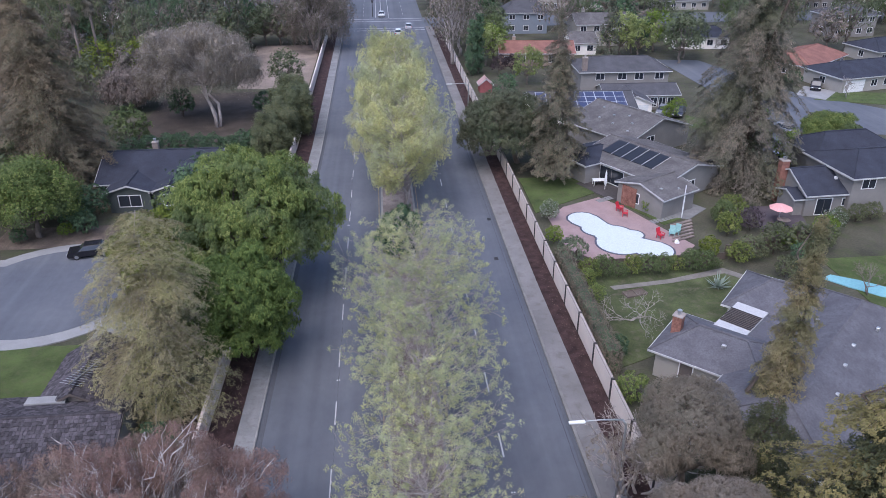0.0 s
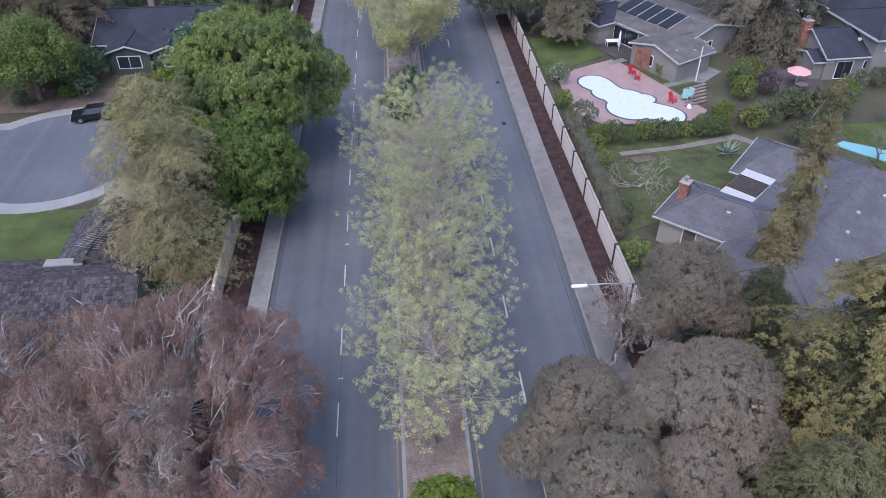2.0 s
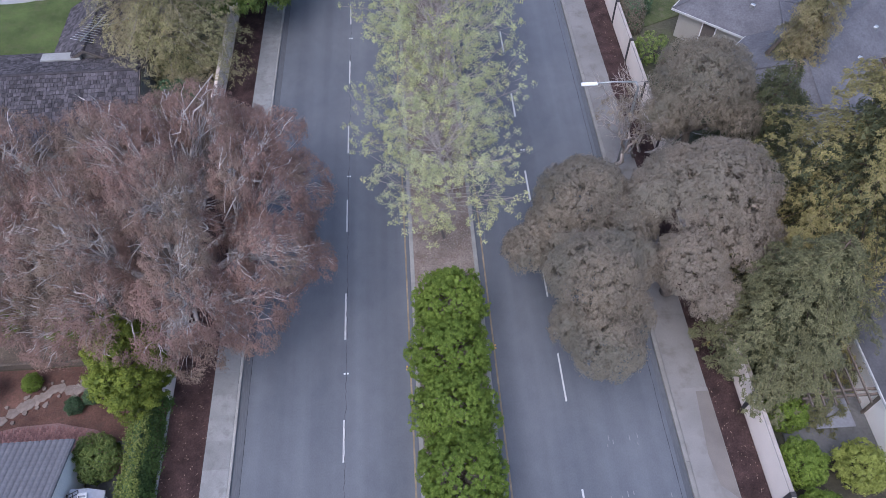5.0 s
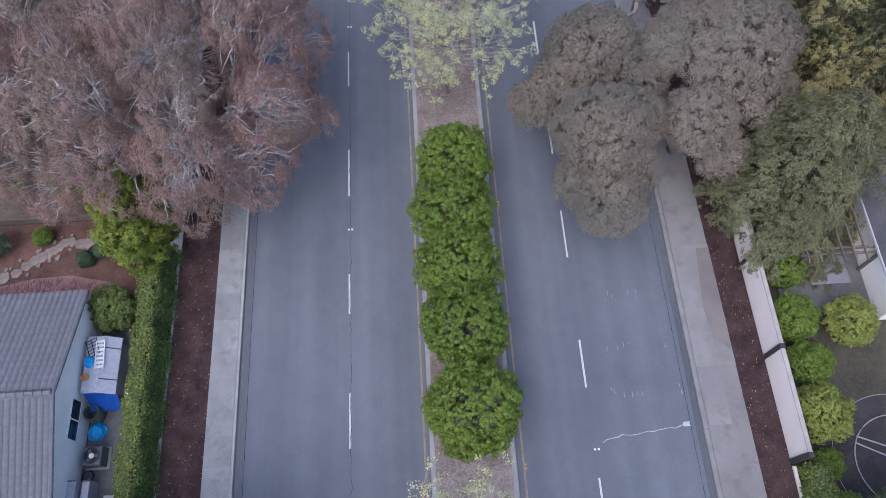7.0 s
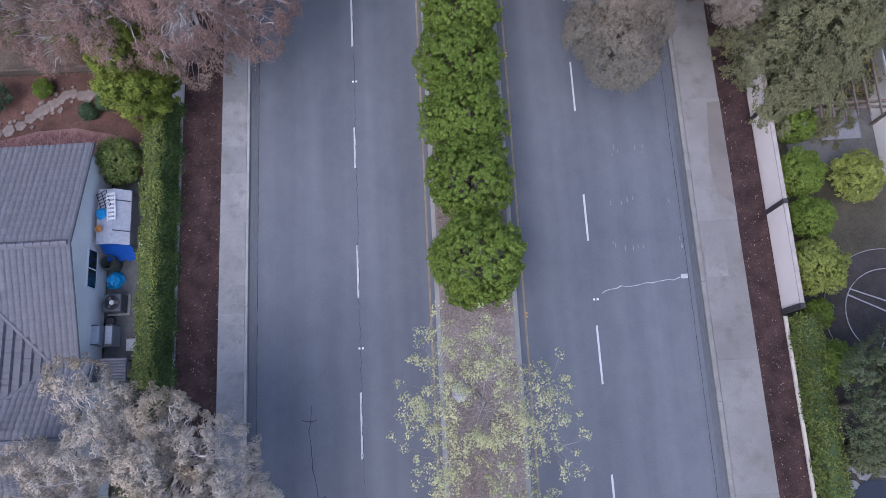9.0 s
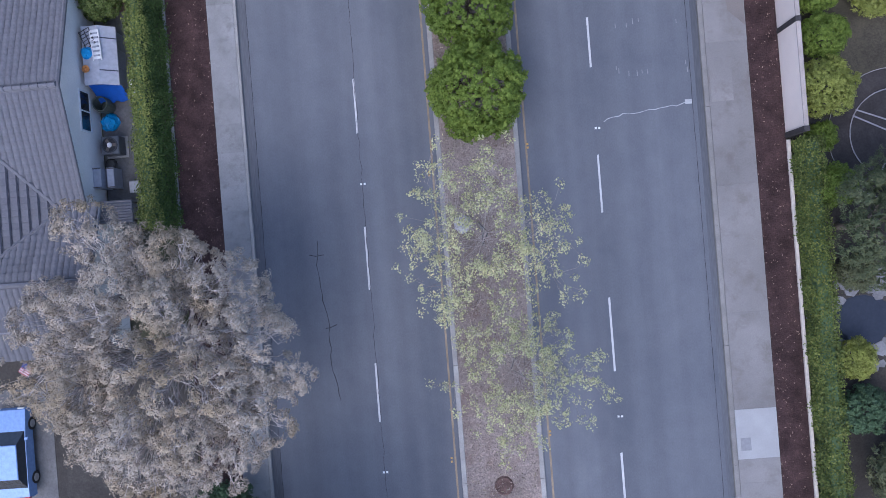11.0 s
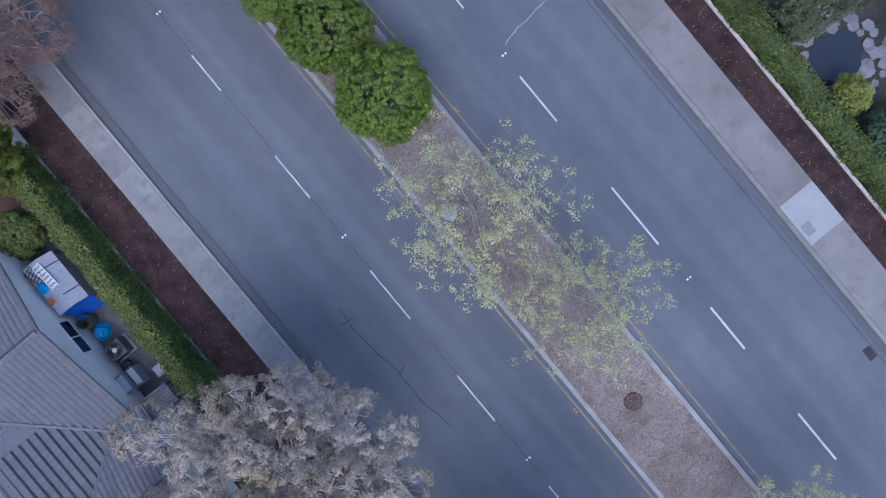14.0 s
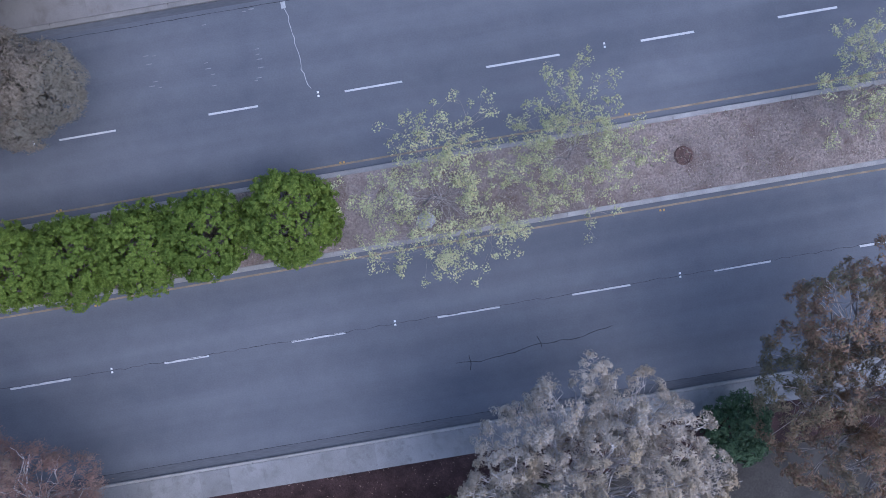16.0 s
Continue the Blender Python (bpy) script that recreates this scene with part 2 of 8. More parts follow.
# ---- trees ----
def leaf_mesh(name, c, n, along, length, width):
    """Many leaves: centres c, facing n, pointing along; sizes by array. Slim ones have three corners, broad ones four."""
    n = n / np.linalg.norm(n, axis=1, keepdims=True)
    along = along - (along * n).sum(1, keepdims=True) * n
    along = along / (np.linalg.norm(along, axis=1, keepdims=True) + 1e-9)
    side = np.cross(n, along)
    ln, w = length[:, None] / 2, width[:, None] / 2
    j = 4 if width.mean() > 0.55 * length.mean() else 3
    if j == 4:
        v = np.stack([c - along * ln, c + side * w - n * w * 0.25, c + along * ln, c - side * w - n * w * 0.25], 1).reshape(-1, 3)
    else:
        v = np.stack([c - along * ln + side * w, c + along * ln, c - along * ln * 0.8 - side * w], 1).reshape(-1, 3)
    me = bpy.data.meshes.new(name)
    k = len(c)
    me.vertices.add(j * k)
    me.vertices.foreach_set("co", v.ravel().astype(np.float32))
    me.loops.add(j * k)
    me.loops.foreach_set("vertex_index", np.arange(j * k, dtype=np.int32))
    me.polygons.add(k)
    me.polygons.foreach_set("loop_start", np.arange(0, j * k, j, dtype=np.int32))
    me.update(calc_edges=True)
    me.validate()
    return me


def unit(rng, n):
    d = rng.normal(size=(n, 3))
    return d / np.linalg.norm(d, axis=1, keepdims=True)


def bend(a, b, sag, rng, k=4):
    """A wandering line from a to b."""
    a, b = np.array(a, float), np.array(b, float)
    u = np.linspace(0, 1, k + 1)[:, None]
    wob = np.zeros((k + 1, 3))
    wob[1:-1] = rng.normal(size=(k - 1, 3)) * np.linalg.norm(b - a) * 0.05
    p = a + (b - a) * u + wob
    p[:, 2] += sag * 4 * u[:, 0] * (1 - u[:, 0])
    return p


def broadleaf(seed, centre, radii, trunk_top, lobes=14, lobe_r=0.42, clumps=40, leaves=22, clump_r=0.5, leaf=(0.28, 0.16), droop=0.0,
              trunk_r=0.25, lean=(0, 0), stems=1, twigs=0.5, low=-0.35, spread=0.62, twig_r=0.02, rough=0.42, tall=1.0):
    """A broad crown of lobes of leaf clumps on limbs. Returns the meshes of the wood and of the leaves; the foot stands at the origin."""
    rng = np.random.default_rng(seed)
    c, r = np.array(centre, float), np.array(radii, float)
    wood = Shape()
    top = np.array([c[0] * 0.5 + lean[0], c[1] * 0.5 + lean[1], trunk_top])
    roots = []
    for s in range(stems):
        a = 2 * math.pi * s / stems + 0.4
        off = np.array([math.cos(a), math.sin(a), 0]) * (0 if stems == 1 else 0.5)
        end = top + off * (0 if stems == 1 else 2.2)
        line = bend(off * 0.6, end, 0, rng)
        line[0, 2] = -0.1
        wood.tube(line, np.linspace(trunk_r * 1.25, trunk_r * 0.7, 5), 8)
        roots.append(end)
    d = unit(rng, lobes * 4)
    d = d[d[:, 2] > low][:lobes]
    # spread the lobes evenly
    for _ in range(12):
        gap = d[:, None] - d[None]
        dist = (gap ** 2).sum(-1, keepdims=True) + 0.05
        d = d + 0.04 * (gap / dist).sum(1)
        d[:, 2] = np.maximum(d[:, 2], low)
        d /= np.linalg.norm(d, axis=1, keepdims=True)
    rad = rng.uniform(spread - 0.12, spread + 0.12, (len(d), 1))
    inner = unit(rng, max(2, lobes // 4))
    inner[:, 2] = np.abs(inner[:, 2])
    centres = np.vstack([c + d * r * rad, c + inner * r * np.array([0.38, 0.38, 0.45]) + r * np.array([0, 0, 0.12])])
    lr = lobe_r * r.mean() * (1 + rng.uniform(-0.25, 0.25, len(centres)))
    C, S, AL = [], [], []
    for p, q in zip(centres, lr):
        root = roots[int(rng.integers(len(roots)))]
        limb = bend(root, p, -0.05 * np.linalg.norm(p - root), rng)
        wood.tube(limb, np.linspace(trunk_r * 0.4, trunk_r * 0.112, 5), 5, False)
        k = max(6, int(clumps * (q / (lobe_r * r.mean())) ** 2))
        w = unit(rng, k) + 0.45 * (p - c) / (np.linalg.norm(p - c) + 1e-6) + np.array([0, 0, 0.25])
        w /= np.linalg.norm(w, axis=1, keepdims=True)
        shape = np.array([q, q, q * min(1.0, 1.25 * r[2] / r[0]) * tall])
        pos = p + w * shape * rng.uniform(0.55, 1.05, (k, 1))
        for j in range(k):
            if rng.random() < twigs:
                wood.tube(bend(p, pos[j] + w[j] * 0.1, 0.04, rng, 2), [twig_r * 2.2, twig_r * 1.4, twig_r * 0.5], 3, False)
            m = int(leaves * rng.uniform(0.6, 1.4))
            off = rng.normal(size=(m, 3)) * clump_r * np.array([1, 1, 0.8 * tall])
            if droop:
                off[:, 2] -= np.abs(rng.normal(size=m)) * droop
            C.append(pos[j] + off)
            S.append((pos[j] + off - p) / q + 0.35 * (pos[j] - c) / r + off / clump_r * 0.45)
            AL.append((off / clump_r + w[j]) * 0.7)
    C, S, AL = np.vstack(C), np.vstack(S), np.vstack(AL)
    al = AL + rng.normal(size=C.shape) * 0.8 + np.array([0, 0, -2.2 if droop else 0.0])
    size = rng.uniform(0.7, 1.3, len(C))
    S = S / (np.linalg.norm(S, axis=1, keepdims=True) + 1e-9)
    N = S * 1.2 + rng.normal(size=C.shape) * rough + np.array([0, 0, 0.36])
    return wood.mesh("trunk", True), leaf_mesh("crown", C, N, al, leaf[0] * size, leaf[1] * size)


def conifer(seed, h, r, first=0.12, whorls=26, per=6, rise=0.1, hang=0.35, sprays=26, leaf=(0.45, 0.16), trunk_r=0.3, power=0.8, ragged=0.25, gap=0.0, lean=(0, 0), inner=-1.0, twig=1.0, fan=0.2, tuft_n=7):
    """A conifer: a straight trunk, branches in whorls that shorten upwards, foliage in sprays along them."""
    rng = np.random.default_rng(seed)
    wood = Shape()
    tip = np.array([lean[0], lean[1], h])
    wood.tube(bend((0, 0, -0.1), tip, 0, rng, 6), np.linspace(trunk_r, 0.03, 7), 8)
    C, N, AL, F = [], [], [], []
    for k in range(whorls):
        u = first + (0.985 - first) * k / (whorls - 1)
        if rng.random() < gap:
            continue
        for _ in range(per):
            uu = min(0.99, u + rng.uniform(-0.5, 0.5) / whorls)
            reach = r * (1 - uu) ** power * rng.uniform(1 - ragged, 1 + ragged) + 0.25
            if uu < first + 0.12:
                reach *= rng.uniform(0.5, 1)
            a = rng.uniform(0, 2 * math.pi)
            out = np.array([math.cos(a), math.sin(a), 0])
            s = tip * uu
            s[2] = h * uu
            t = np.linspace(0, 1, 5)[:, None]
            line = s + out * reach * t + np.array([0, 0, 1]) * (rise * reach * t - hang * reach * t ** 2)
            wood.tube(line, np.linspace(0.04 * (1 - uu) + 0.012, 0.005, 5) * twig, 3, False)
            n = max(3, int(sprays * reach / r))
            f = rng.uniform(0.12, 1.05, n) ** 0.75
            p = s + out * reach * f[:, None] + np.array([0, 0, 1]) * (rise * reach * f - hang * reach * f ** 2)[:, None]
            side = np.array([-out[1], out[0], 0])
            wide = (0.1 + fan * reach * (1 - np.abs(f - 0.5)))[:, None]
            lat = rng.normal(size=(n, 1)) * wide
            p = p + side * lat
            p[:, 2] -= np.abs(lat[:, 0]) * 0.4
            # each spray is a small hanging tuft of needles
            tuft = np.repeat(p, tuft_n, axis=0) + rng.normal(size=(tuft_n * n, 3)) * np.array([0.55, 0.55, 0.4]) * leaf[0] * 0.75
            tuft[:, 2] -= np.abs(rng.normal(size=tuft_n * n)) * leaf[0] * 0.5
            C.append(tuft)
            F.append(np.repeat(f, tuft_n) + rng.normal(size=tuft_n * n) * 0.1)
            N.append(np.tile([0, 0, 0.9], (tuft_n * n, 1)) + out * 0.4 + rng.normal(size=(tuft_n * n, 3)) * 0.6)
            AL.append(np.tile(out * 0.8 + np.array([0, 0, -0.6]), (tuft_n * n, 1)) + rng.normal(size=(tuft_n * n, 3)) * 0.8)
    C, N, AL, F = np.vstack(C), np.vstack(N), np.vstack(AL), np.concatenate(F)
    size = rng.uniform(0.7, 1.3, len(C))
    N = N * 0.7 + np.stack([C[:, 0], C[:, 1], np.zeros(len(C))], 1) / r * 0.6 + np.array([0, 0, 0.25])
    out = [wood.mesh("trunk", True)]
    # needles near the trunk form their own mesh, to take a darker colour
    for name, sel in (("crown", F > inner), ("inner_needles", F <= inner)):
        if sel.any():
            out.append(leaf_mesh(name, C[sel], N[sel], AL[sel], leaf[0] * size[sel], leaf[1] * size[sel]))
    return out


def puffs(rng, pos, out, n, r, leaf, flat=1.0, droop=0.0, rough=0.45, lean=0.5, stand=0.0):
    """Leaves on small rounded puffs: pos and out are arrays of centres and outward ways, n leaves on each."""
    k = len(pos)
    d = unit(rng, k * n) + np.repeat(out, n, axis=0) * lean
    d /= np.linalg.norm(d, axis=1, keepdims=True)
    size = np.repeat(rng.uniform(0.75, 1.25, k), n)[:, None] * r
    c = np.repeat(pos, n, axis=0) + d * size * rng.uniform(0.4, 1.05, (k * n, 1)) * np.array([1, 1, flat])
    if droop:
        c[:, 2] -= np.abs(rng.normal(size=k * n)) * droop
    nn = d * 0.9 + np.repeat(out, n, axis=0) * 0.5 + rng.normal(size=c.shape) * rough + np.array([0, 0, 0.3])
    al = d * 0.8 + rng.normal(size=c.shape) * 0.6 + np.array([0, 0, -1.6 if droop else 0.1 + stand])
    if stand:
        al += np.repeat(out, n, axis=0) * stand * 0.6
    s = rng.uniform(0.7, 1.3, k * n)
    return c, nn, al, leaf[0] * s, leaf[1] * s


def spread_lobes(seed, centre, radii, n, r0, r1, low=-0.4, core=0.0):
    """Lobes of radius r0 to r1 spread evenly over an ellipsoid; core: one more in the middle, as a share of the radii."""
    rng = np.random.default_rng(seed)
    d = unit(rng, n * 5)
    d = d[d[:, 2] > low][:n]
    for _ in range(14):
        gap = d[:, None] - d[None]
        d = d + 0.04 * (gap / ((gap ** 2).sum(-1, keepdims=True) + 0.05)).sum(1)
        d[:, 2] = np.maximum(d[:, 2], low)
        d /= np.linalg.norm(d, axis=1, keepdims=True)
    c, q = np.array(centre, float), np.array(radii, float)
    out = []
    for w in d:
        r = rng.uniform(r0, r1)
        p = c + w * np.maximum(q - r, 0.2) * rng.uniform(0.82, 1.06)
        out.append((*p, r))
    if core:
        out.append((*c, core * q.mean()))
    return out


def canopy(seed, lobes, foot, fork, trunk_r=0.3, per=6.0, puff=0.25, n=26, leaf=(0.16, 0.06), low=-0.35, droop=0.0, hide=0.8, fill=0, twigs=0.3,
           twig_r=0.016, flat=0.9, rough=0.45, groups=4, show=0, show_r=0.03, squash=0.9, patchy=0.0, stand=0.0):
    """A crown of rounded lobes (x, y, z, radius), each with leaf puffs on its open skin, on limbs that fork twice from the trunk.
    fill: large inner leaves a lobe; show: bare pale forks that come through the skin of each lobe; patchy: how unevenly the skin is covered."""
    rng = np.random.default_rng(seed)
    L = np.array(lobes, float)
    wood = Shape()
    foot, fork = np.array(foot, float), np.array(fork, float)
    line = bend(foot + np.array([0, 0, -0.1]), fork, 0, rng)
    wood.tube(line, np.linspace(trunk_r * 1.25, trunk_r * 0.8, 5), 9)
    # gather lobes into limbs
    mid = L[:, :3].mean(0)
    seeds = L[rng.permutation(len(L))[:groups], :3].copy()
    for _ in range(6):
        own = ((L[:, None, :3] - seeds[None]) ** 2).sum(-1).argmin(1)
        for g in range(len(seeds)):
            if (own == g).any():
                seeds[g] = L[own == g, :3].mean(0)
    joints = []
    for g in range(len(seeds)):
        j = fork + (seeds[g] - fork) * 0.55 + np.array([0, 0, -0.3])
        joints.append(j)
        if (own == g).any():
            wood.tube(bend(fork, j, 0.1, rng), np.linspace(trunk_r * 0.62, trunk_r * 0.42, 5), 7, False)
    P, O = [], []
    squash3 = np.array([1, 1, squash])
    for i, (x, y, z, r) in enumerate(L):
        p = np.array([x, y, z])
        j = joints[own[i]]
        hub = j + (p - j) * 0.8
        arm = bend(j, hub, 0.05 * r, rng)
        wood.tube(arm, np.linspace(trunk_r * 0.36, trunk_r * 0.14, 5), 5, False)
        k = max(8, int(per * 4 * math.pi * r * r * 0.7))
        w = unit(rng, k * 2)
        w = w[w[:, 2] > low][:k]
        if patchy:
            lump_ = np.array([noise.noise(Vector(tuple(q * 1.3 / max(r, 0.5) * r + p * 0.7))) for q in w])
            w = w[lump_ > patchy - 0.6]
        q = p + w * r * squash3 * rng.uniform(0.86, 1.08, (len(w), 1))
        keep = np.ones(len(q), bool)
        for i2, (x2, y2, z2, r2) in enumerate(L):
            if i2 != i and math.dist((x, y, z), (x2, y2, z2)) < r + r2:
                keep &= (((q - np.array([x2, y2, z2])) / (r2 * squash3)) ** 2).sum(1) > hide ** 2
        q, w = q[keep], w[keep]
        if len(q):
            o = w + 0.35 * (p - mid) / (np.linalg.norm(p - mid) + 1e-6)
            P.append(q)
            O.append(o / np.linalg.norm(o, axis=1, keepdims=True))
            for t in range(len(q)):
                if rng.random() < twigs:
                    wood.tube(bend(arm[int(rng.integers(2, 5))], q[t], 0.1, rng, 3), [twig_r * 1.8, twig_r * 1.4, twig_r, twig_r * 0.5], 3, False)
            for _ in range(show):
                t = int(rng.integers(len(q)))
                a = arm[int(rng.integers(1, 5))]
                b = a + (q[t] - a) * rng.uniform(0.9, 1.12)
                limb = bend(a, b, 0.16 * np.linalg.norm(b - a), rng, 6)
                wood.tube(limb, np.linspace(show_r * 1.4, show_r * 0.3, 7), 4, False)
                for i2 in (2, 3, 4, 5):
                    e = (limb[i2 + 1] - limb[i2]) / (np.linalg.norm(limb[i2 + 1] - limb[i2]) + 1e-6) + unit(rng, 1)[0] * 0.6 + np.array([0, 0, 0.3])
                    c2 = limb[i2] + e * r * rng.uniform(0.2, 0.42)
                    wood.tube(bend(limb[i2], c2, 0.05, rng, 3), np.linspace(show_r * 0.7, show_r * 0.22, 4), 3, False)
    sets = [puffs(rng, np.vstack(P), np.vstack(O), n, puff, leaf, flat, droop, rough, stand=stand)]
    if fill:
        m = fill * len(L)
        own2 = np.repeat(np.arange(len(L)), fill)
        d = unit(rng, m)
        c = L[own2, :3] + d * L[own2, 3:4] * rng.uniform(0.3, 0.8, (m, 1))
        sets.append((c, d + rng.normal(size=c.shape) * 0.5, rng.normal(size=c.shape), np.full(m, leaf[0] * 3.2), np.full(m, leaf[1] * 4.0)))
    me = [np.concatenate([s[k] for s in sets]) for k in range(5)]
    return wood.mesh("trunk", True), leaf_mesh("crown", *me)


def leader_tree(seed, h, R, first=0.28, branches=30, subs=4, puff=0.3, n=22, leaf=(0.13, 0.08), trunk_r=0.12, stems=1, rise=0.7, widest=0.5, twig_r=0.012, flat=1.0, thin=0.0, top=0.35, near=0.35, stand=0.0):
    """An airy tree: upright stems, side branches that rise and fork, and a leaf puff at each end."""
    rng = np.random.default_rng(seed)
    wood = Shape()
    P, O = [], []
    a0 = rng.uniform(0, 6.28)
    for s in range(stems):
        a = a0 + 2 * math.pi * s / stems
        away = np.array([math.cos(a), math.sin(a), 0]) * (0 if stems == 1 else R * 0.38)
        line = bend(away * 0.08, away + np.array([rng.normal() * 0.2, rng.normal() * 0.2, h * rng.uniform(0.9, 1.0)]), 0, rng, 6)
        line[0, 2] = -0.1
        wood.tube(line, np.linspace(trunk_r, trunk_r * 0.15, 7), 7)
        m = branches // stems
        for k in range(m):
            u = first + (0.98 - first) * (k + rng.random()) / m
            f = u * 6
            i = min(5, int(f))
            p = line[i] + (line[i + 1] - line[i]) * (f - i)
            az = a0 + k * 2.4 + rng.normal() * 0.35
            if stems > 1:
                az = a + rng.normal() * 1.2
            env = 1 - (abs(u - widest) / (widest - first + 0.3 if u < widest else 1.02 - widest)) ** 2 * (1 - top)
            reach = R * (1.0 if stems == 1 else 0.66) * max(0.15, env) * rng.uniform(0.65, 1.12)
            out = np.array([math.cos(az), math.sin(az), 0])
            lift = rise * rng.uniform(0.6, 1.3)
            t = np.linspace(0, 1, 5)[:, None]
            side = np.array([-out[1], out[0], 0]) * rng.normal() * 0.18
            br = p + (out * t + side * t * t) * reach + np.array([0, 0, 1]) * reach * lift * (t * 0.55 + t * t * 0.2)
            wood.tube(br, np.linspace(0.008 + 0.0055 * reach, twig_r * 0.8, 5) * trunk_r / 0.12, 4, False)
            ends = [br[4]]
            for _ in range(subs):
                g = rng.uniform(near, 0.95)
                b = p + (out * g + side * g * g) * reach + np.array([0, 0, 1]) * reach * lift * (g * 0.55 + g * g * 0.2)
                turn = rng.choice((-1, 1)) * rng.uniform(0.4, 1.2)
                e = np.array([math.cos(az + turn), math.sin(az + turn), rng.uniform(-0.1, 0.9)])
                ln = reach * rng.uniform(0.15, 0.32) + 0.2
                q = b + e * ln
                wood.tube(bend(b, q, 0.05, rng, 2), [twig_r * 1.4, twig_r, twig_r * 0.6], 3, False)
                ends.append(q)
                if rng.random() < 0.6:
                    e2 = e + unit(rng, 1)[0] * 0.8
                    q2 = b + e * ln * 0.6 + e2 * ln * 0.5
                    wood.tube([b + e * ln * 0.6, q2], [twig_r * 0.8, twig_r * 0.5], 3, False)
                    ends.append(q2)
            for q in ends:
                if rng.random() > thin:
                    P.append(q)
                    O.append(out * 0.6 + np.array([0, 0, 0.6]))
    me = puffs(rng, np.array(P), np.array(O), n, puff, leaf, flat, 0.0, 0.5, 0.35, stand)
    return wood.mesh("trunk", True), leaf_mesh("crown", *me)


def tree(name, meshes, at, leaf_mat, bark, label, category="tree", group="", turn=0.0, scale=1.0, inner_mat=None):
    ob = thing(name, label, category, at, turn, group)
    ob.scale = (scale,) * 3
    part("trunk", meshes[0], bark, ob)
    part("crown", meshes[1], leaf_mat, ob)
    if len(meshes) > 2:
        part("inner_needles", meshes[2], inner_mat or leaf_mat, ob)
    return ob


# ---- ground and street ----
def kerb_x(y):
    """The west kerb draws in a little further up the street."""
    return min(1.0, max(0.0, (y - 25) / 75))


def east_x(y):
    """The east verge draws in a little further up the street."""
    return -min(1.0, max(0.0, (y - 8) / 48))


Y0, Y1, CROSS0, CROSS1 = -90.0, 196.0, 196.0, 213.0
ground = part("ground", Shape().prism([(-2500, -2500), (2500, -2500), (2500, 2500), (-2500, 2500)], -0.6, -0.03), GROUND)
tagged(ground, "dry brown and green suburban ground", "ground", kind="structure")


def strip(name, xa, xb, y0, y1, z0, z1, material, label, follow=False, step=15.0, ea=0.0, eb=0.0):
    """A lengthwise strip of the street; follow: it keeps to the west kerb; ea, eb: how far its edges follow the east verge."""
    ys = [y0 + step * k for k in range(int((y1 - y0 - 1e-6) // step) + 1)] + [y1]
    verts = []
    for y in ys:
        k, g = kerb_x(y) if follow else 0.0, east_x(y)
        a, b = xa + k + ea * g, xb + k + eb * g
        verts += [(a, y, z0), (a, y, z1), (b, y, z1), (b, y, z0)]
    faces = [(4 * i + j, 4 * i + j + 1, 4 * i + j + 5, 4 * i + j + 4) for i in range(len(ys) - 1) for j in range(3)]
    s = Shape().add(verts, [f[::-1] for f in faces] + [(3, 2, 1, 0), tuple(len(verts) - 4 + j for j in range(4))])
    return tagged(part(name, s, material), label, name.split("_")[0], kind="structure")


road = part("road", Shape().box(-12.1, Y0, -0.3, 11.1, 420, 0.0), ASPHALT)
tagged(road, "worn grey asphalt street with two lanes each way", "road", kind="structure")
cross_street = part("road", Shape().box(-200, CROSS0, -0.3, -12.1, CROSS1, 0.0).box(11.1, CROSS0, -0.3, 220, CROSS1, 0.0), ASPHALT)
tagged(cross_street, "grey asphalt cross street at the far junction", "road", kind="structure")

strip("gutter_west", -12.2, -11.75, Y0, Y1, -0.2, 0.006, GUTTER, "stained concrete gutter along the kerb", True)
strip("gutter_east", 10.72, 11.05, Y0, Y1, -0.2, 0.006, GUTTER, "stained concrete gutter along the kerb")
strip("mulch_west", -15.85, -13.72, Y0, Y1, -0.2, 0.15, MULCH, "dark red bark mulch strip beside the sidewalk", True)
strip("mulch_east", 13.37, 14.9, Y0, Y1, -0.2, 0.15, MULCH, "dark red bark mulch strip beside the sidewalk", ea=0.5, eb=0.3)
strip("median_bed", -2.3, 1.4, -70, 165, -0.2, 0.13, MEDIAN_SOIL, "median bed of dry grass and leaf litter")

for x0, x1, follow, lab in ((-12.35, -12.2, True, "west"), (11.05, 11.3, False, "east"), (-2.55, -2.3, False, "median"), (1.4, 1.65, False, "median")):
    kerb = tagged(new("kerb"), "pale concrete kerb along the road", "kerb", kind="structure")
    y = -72.0 if lab == "median" else -84.0
    last = 165.0 if lab == "median" else Y1
    while y < last:
        k0, k1 = (kerb_x(y), kerb_x(y + 6)) if follow else (0, 0)
        e = 0.02
        a0, a1, b0, b1, yy = x0 + k0, x1 + k0, x0 + k1, x1 + k1, y + 5.985
        part("kerb_stone", Shape().add(
            [(a0, y, -0.1), (a1, y, -0.1), (b1, yy, -0.1), (b0, yy, -0.1), (a0, y, 0.16 - e), (a1, y, 0.16 - e), (b1, yy, 0.16 - e), (b0, yy, 0.16 - e),
             (a0 + e, y, 0.16), (a1 - e, y, 0.16), (b1 - e, yy, 0.16), (b0 + e, yy, 0.16)],
            [(8, 9, 10, 11), (0, 1, 5, 4), (1, 2, 6, 5), (2, 3, 7, 6), (3, 0, 4, 7), (5, 6, 10, 9), (7, 4, 8, 11), (4, 5, 9, 8), (6, 7, 11, 10)]), KERB_EAST if lab == "east" else KERB, kerb)
        y += 6.0

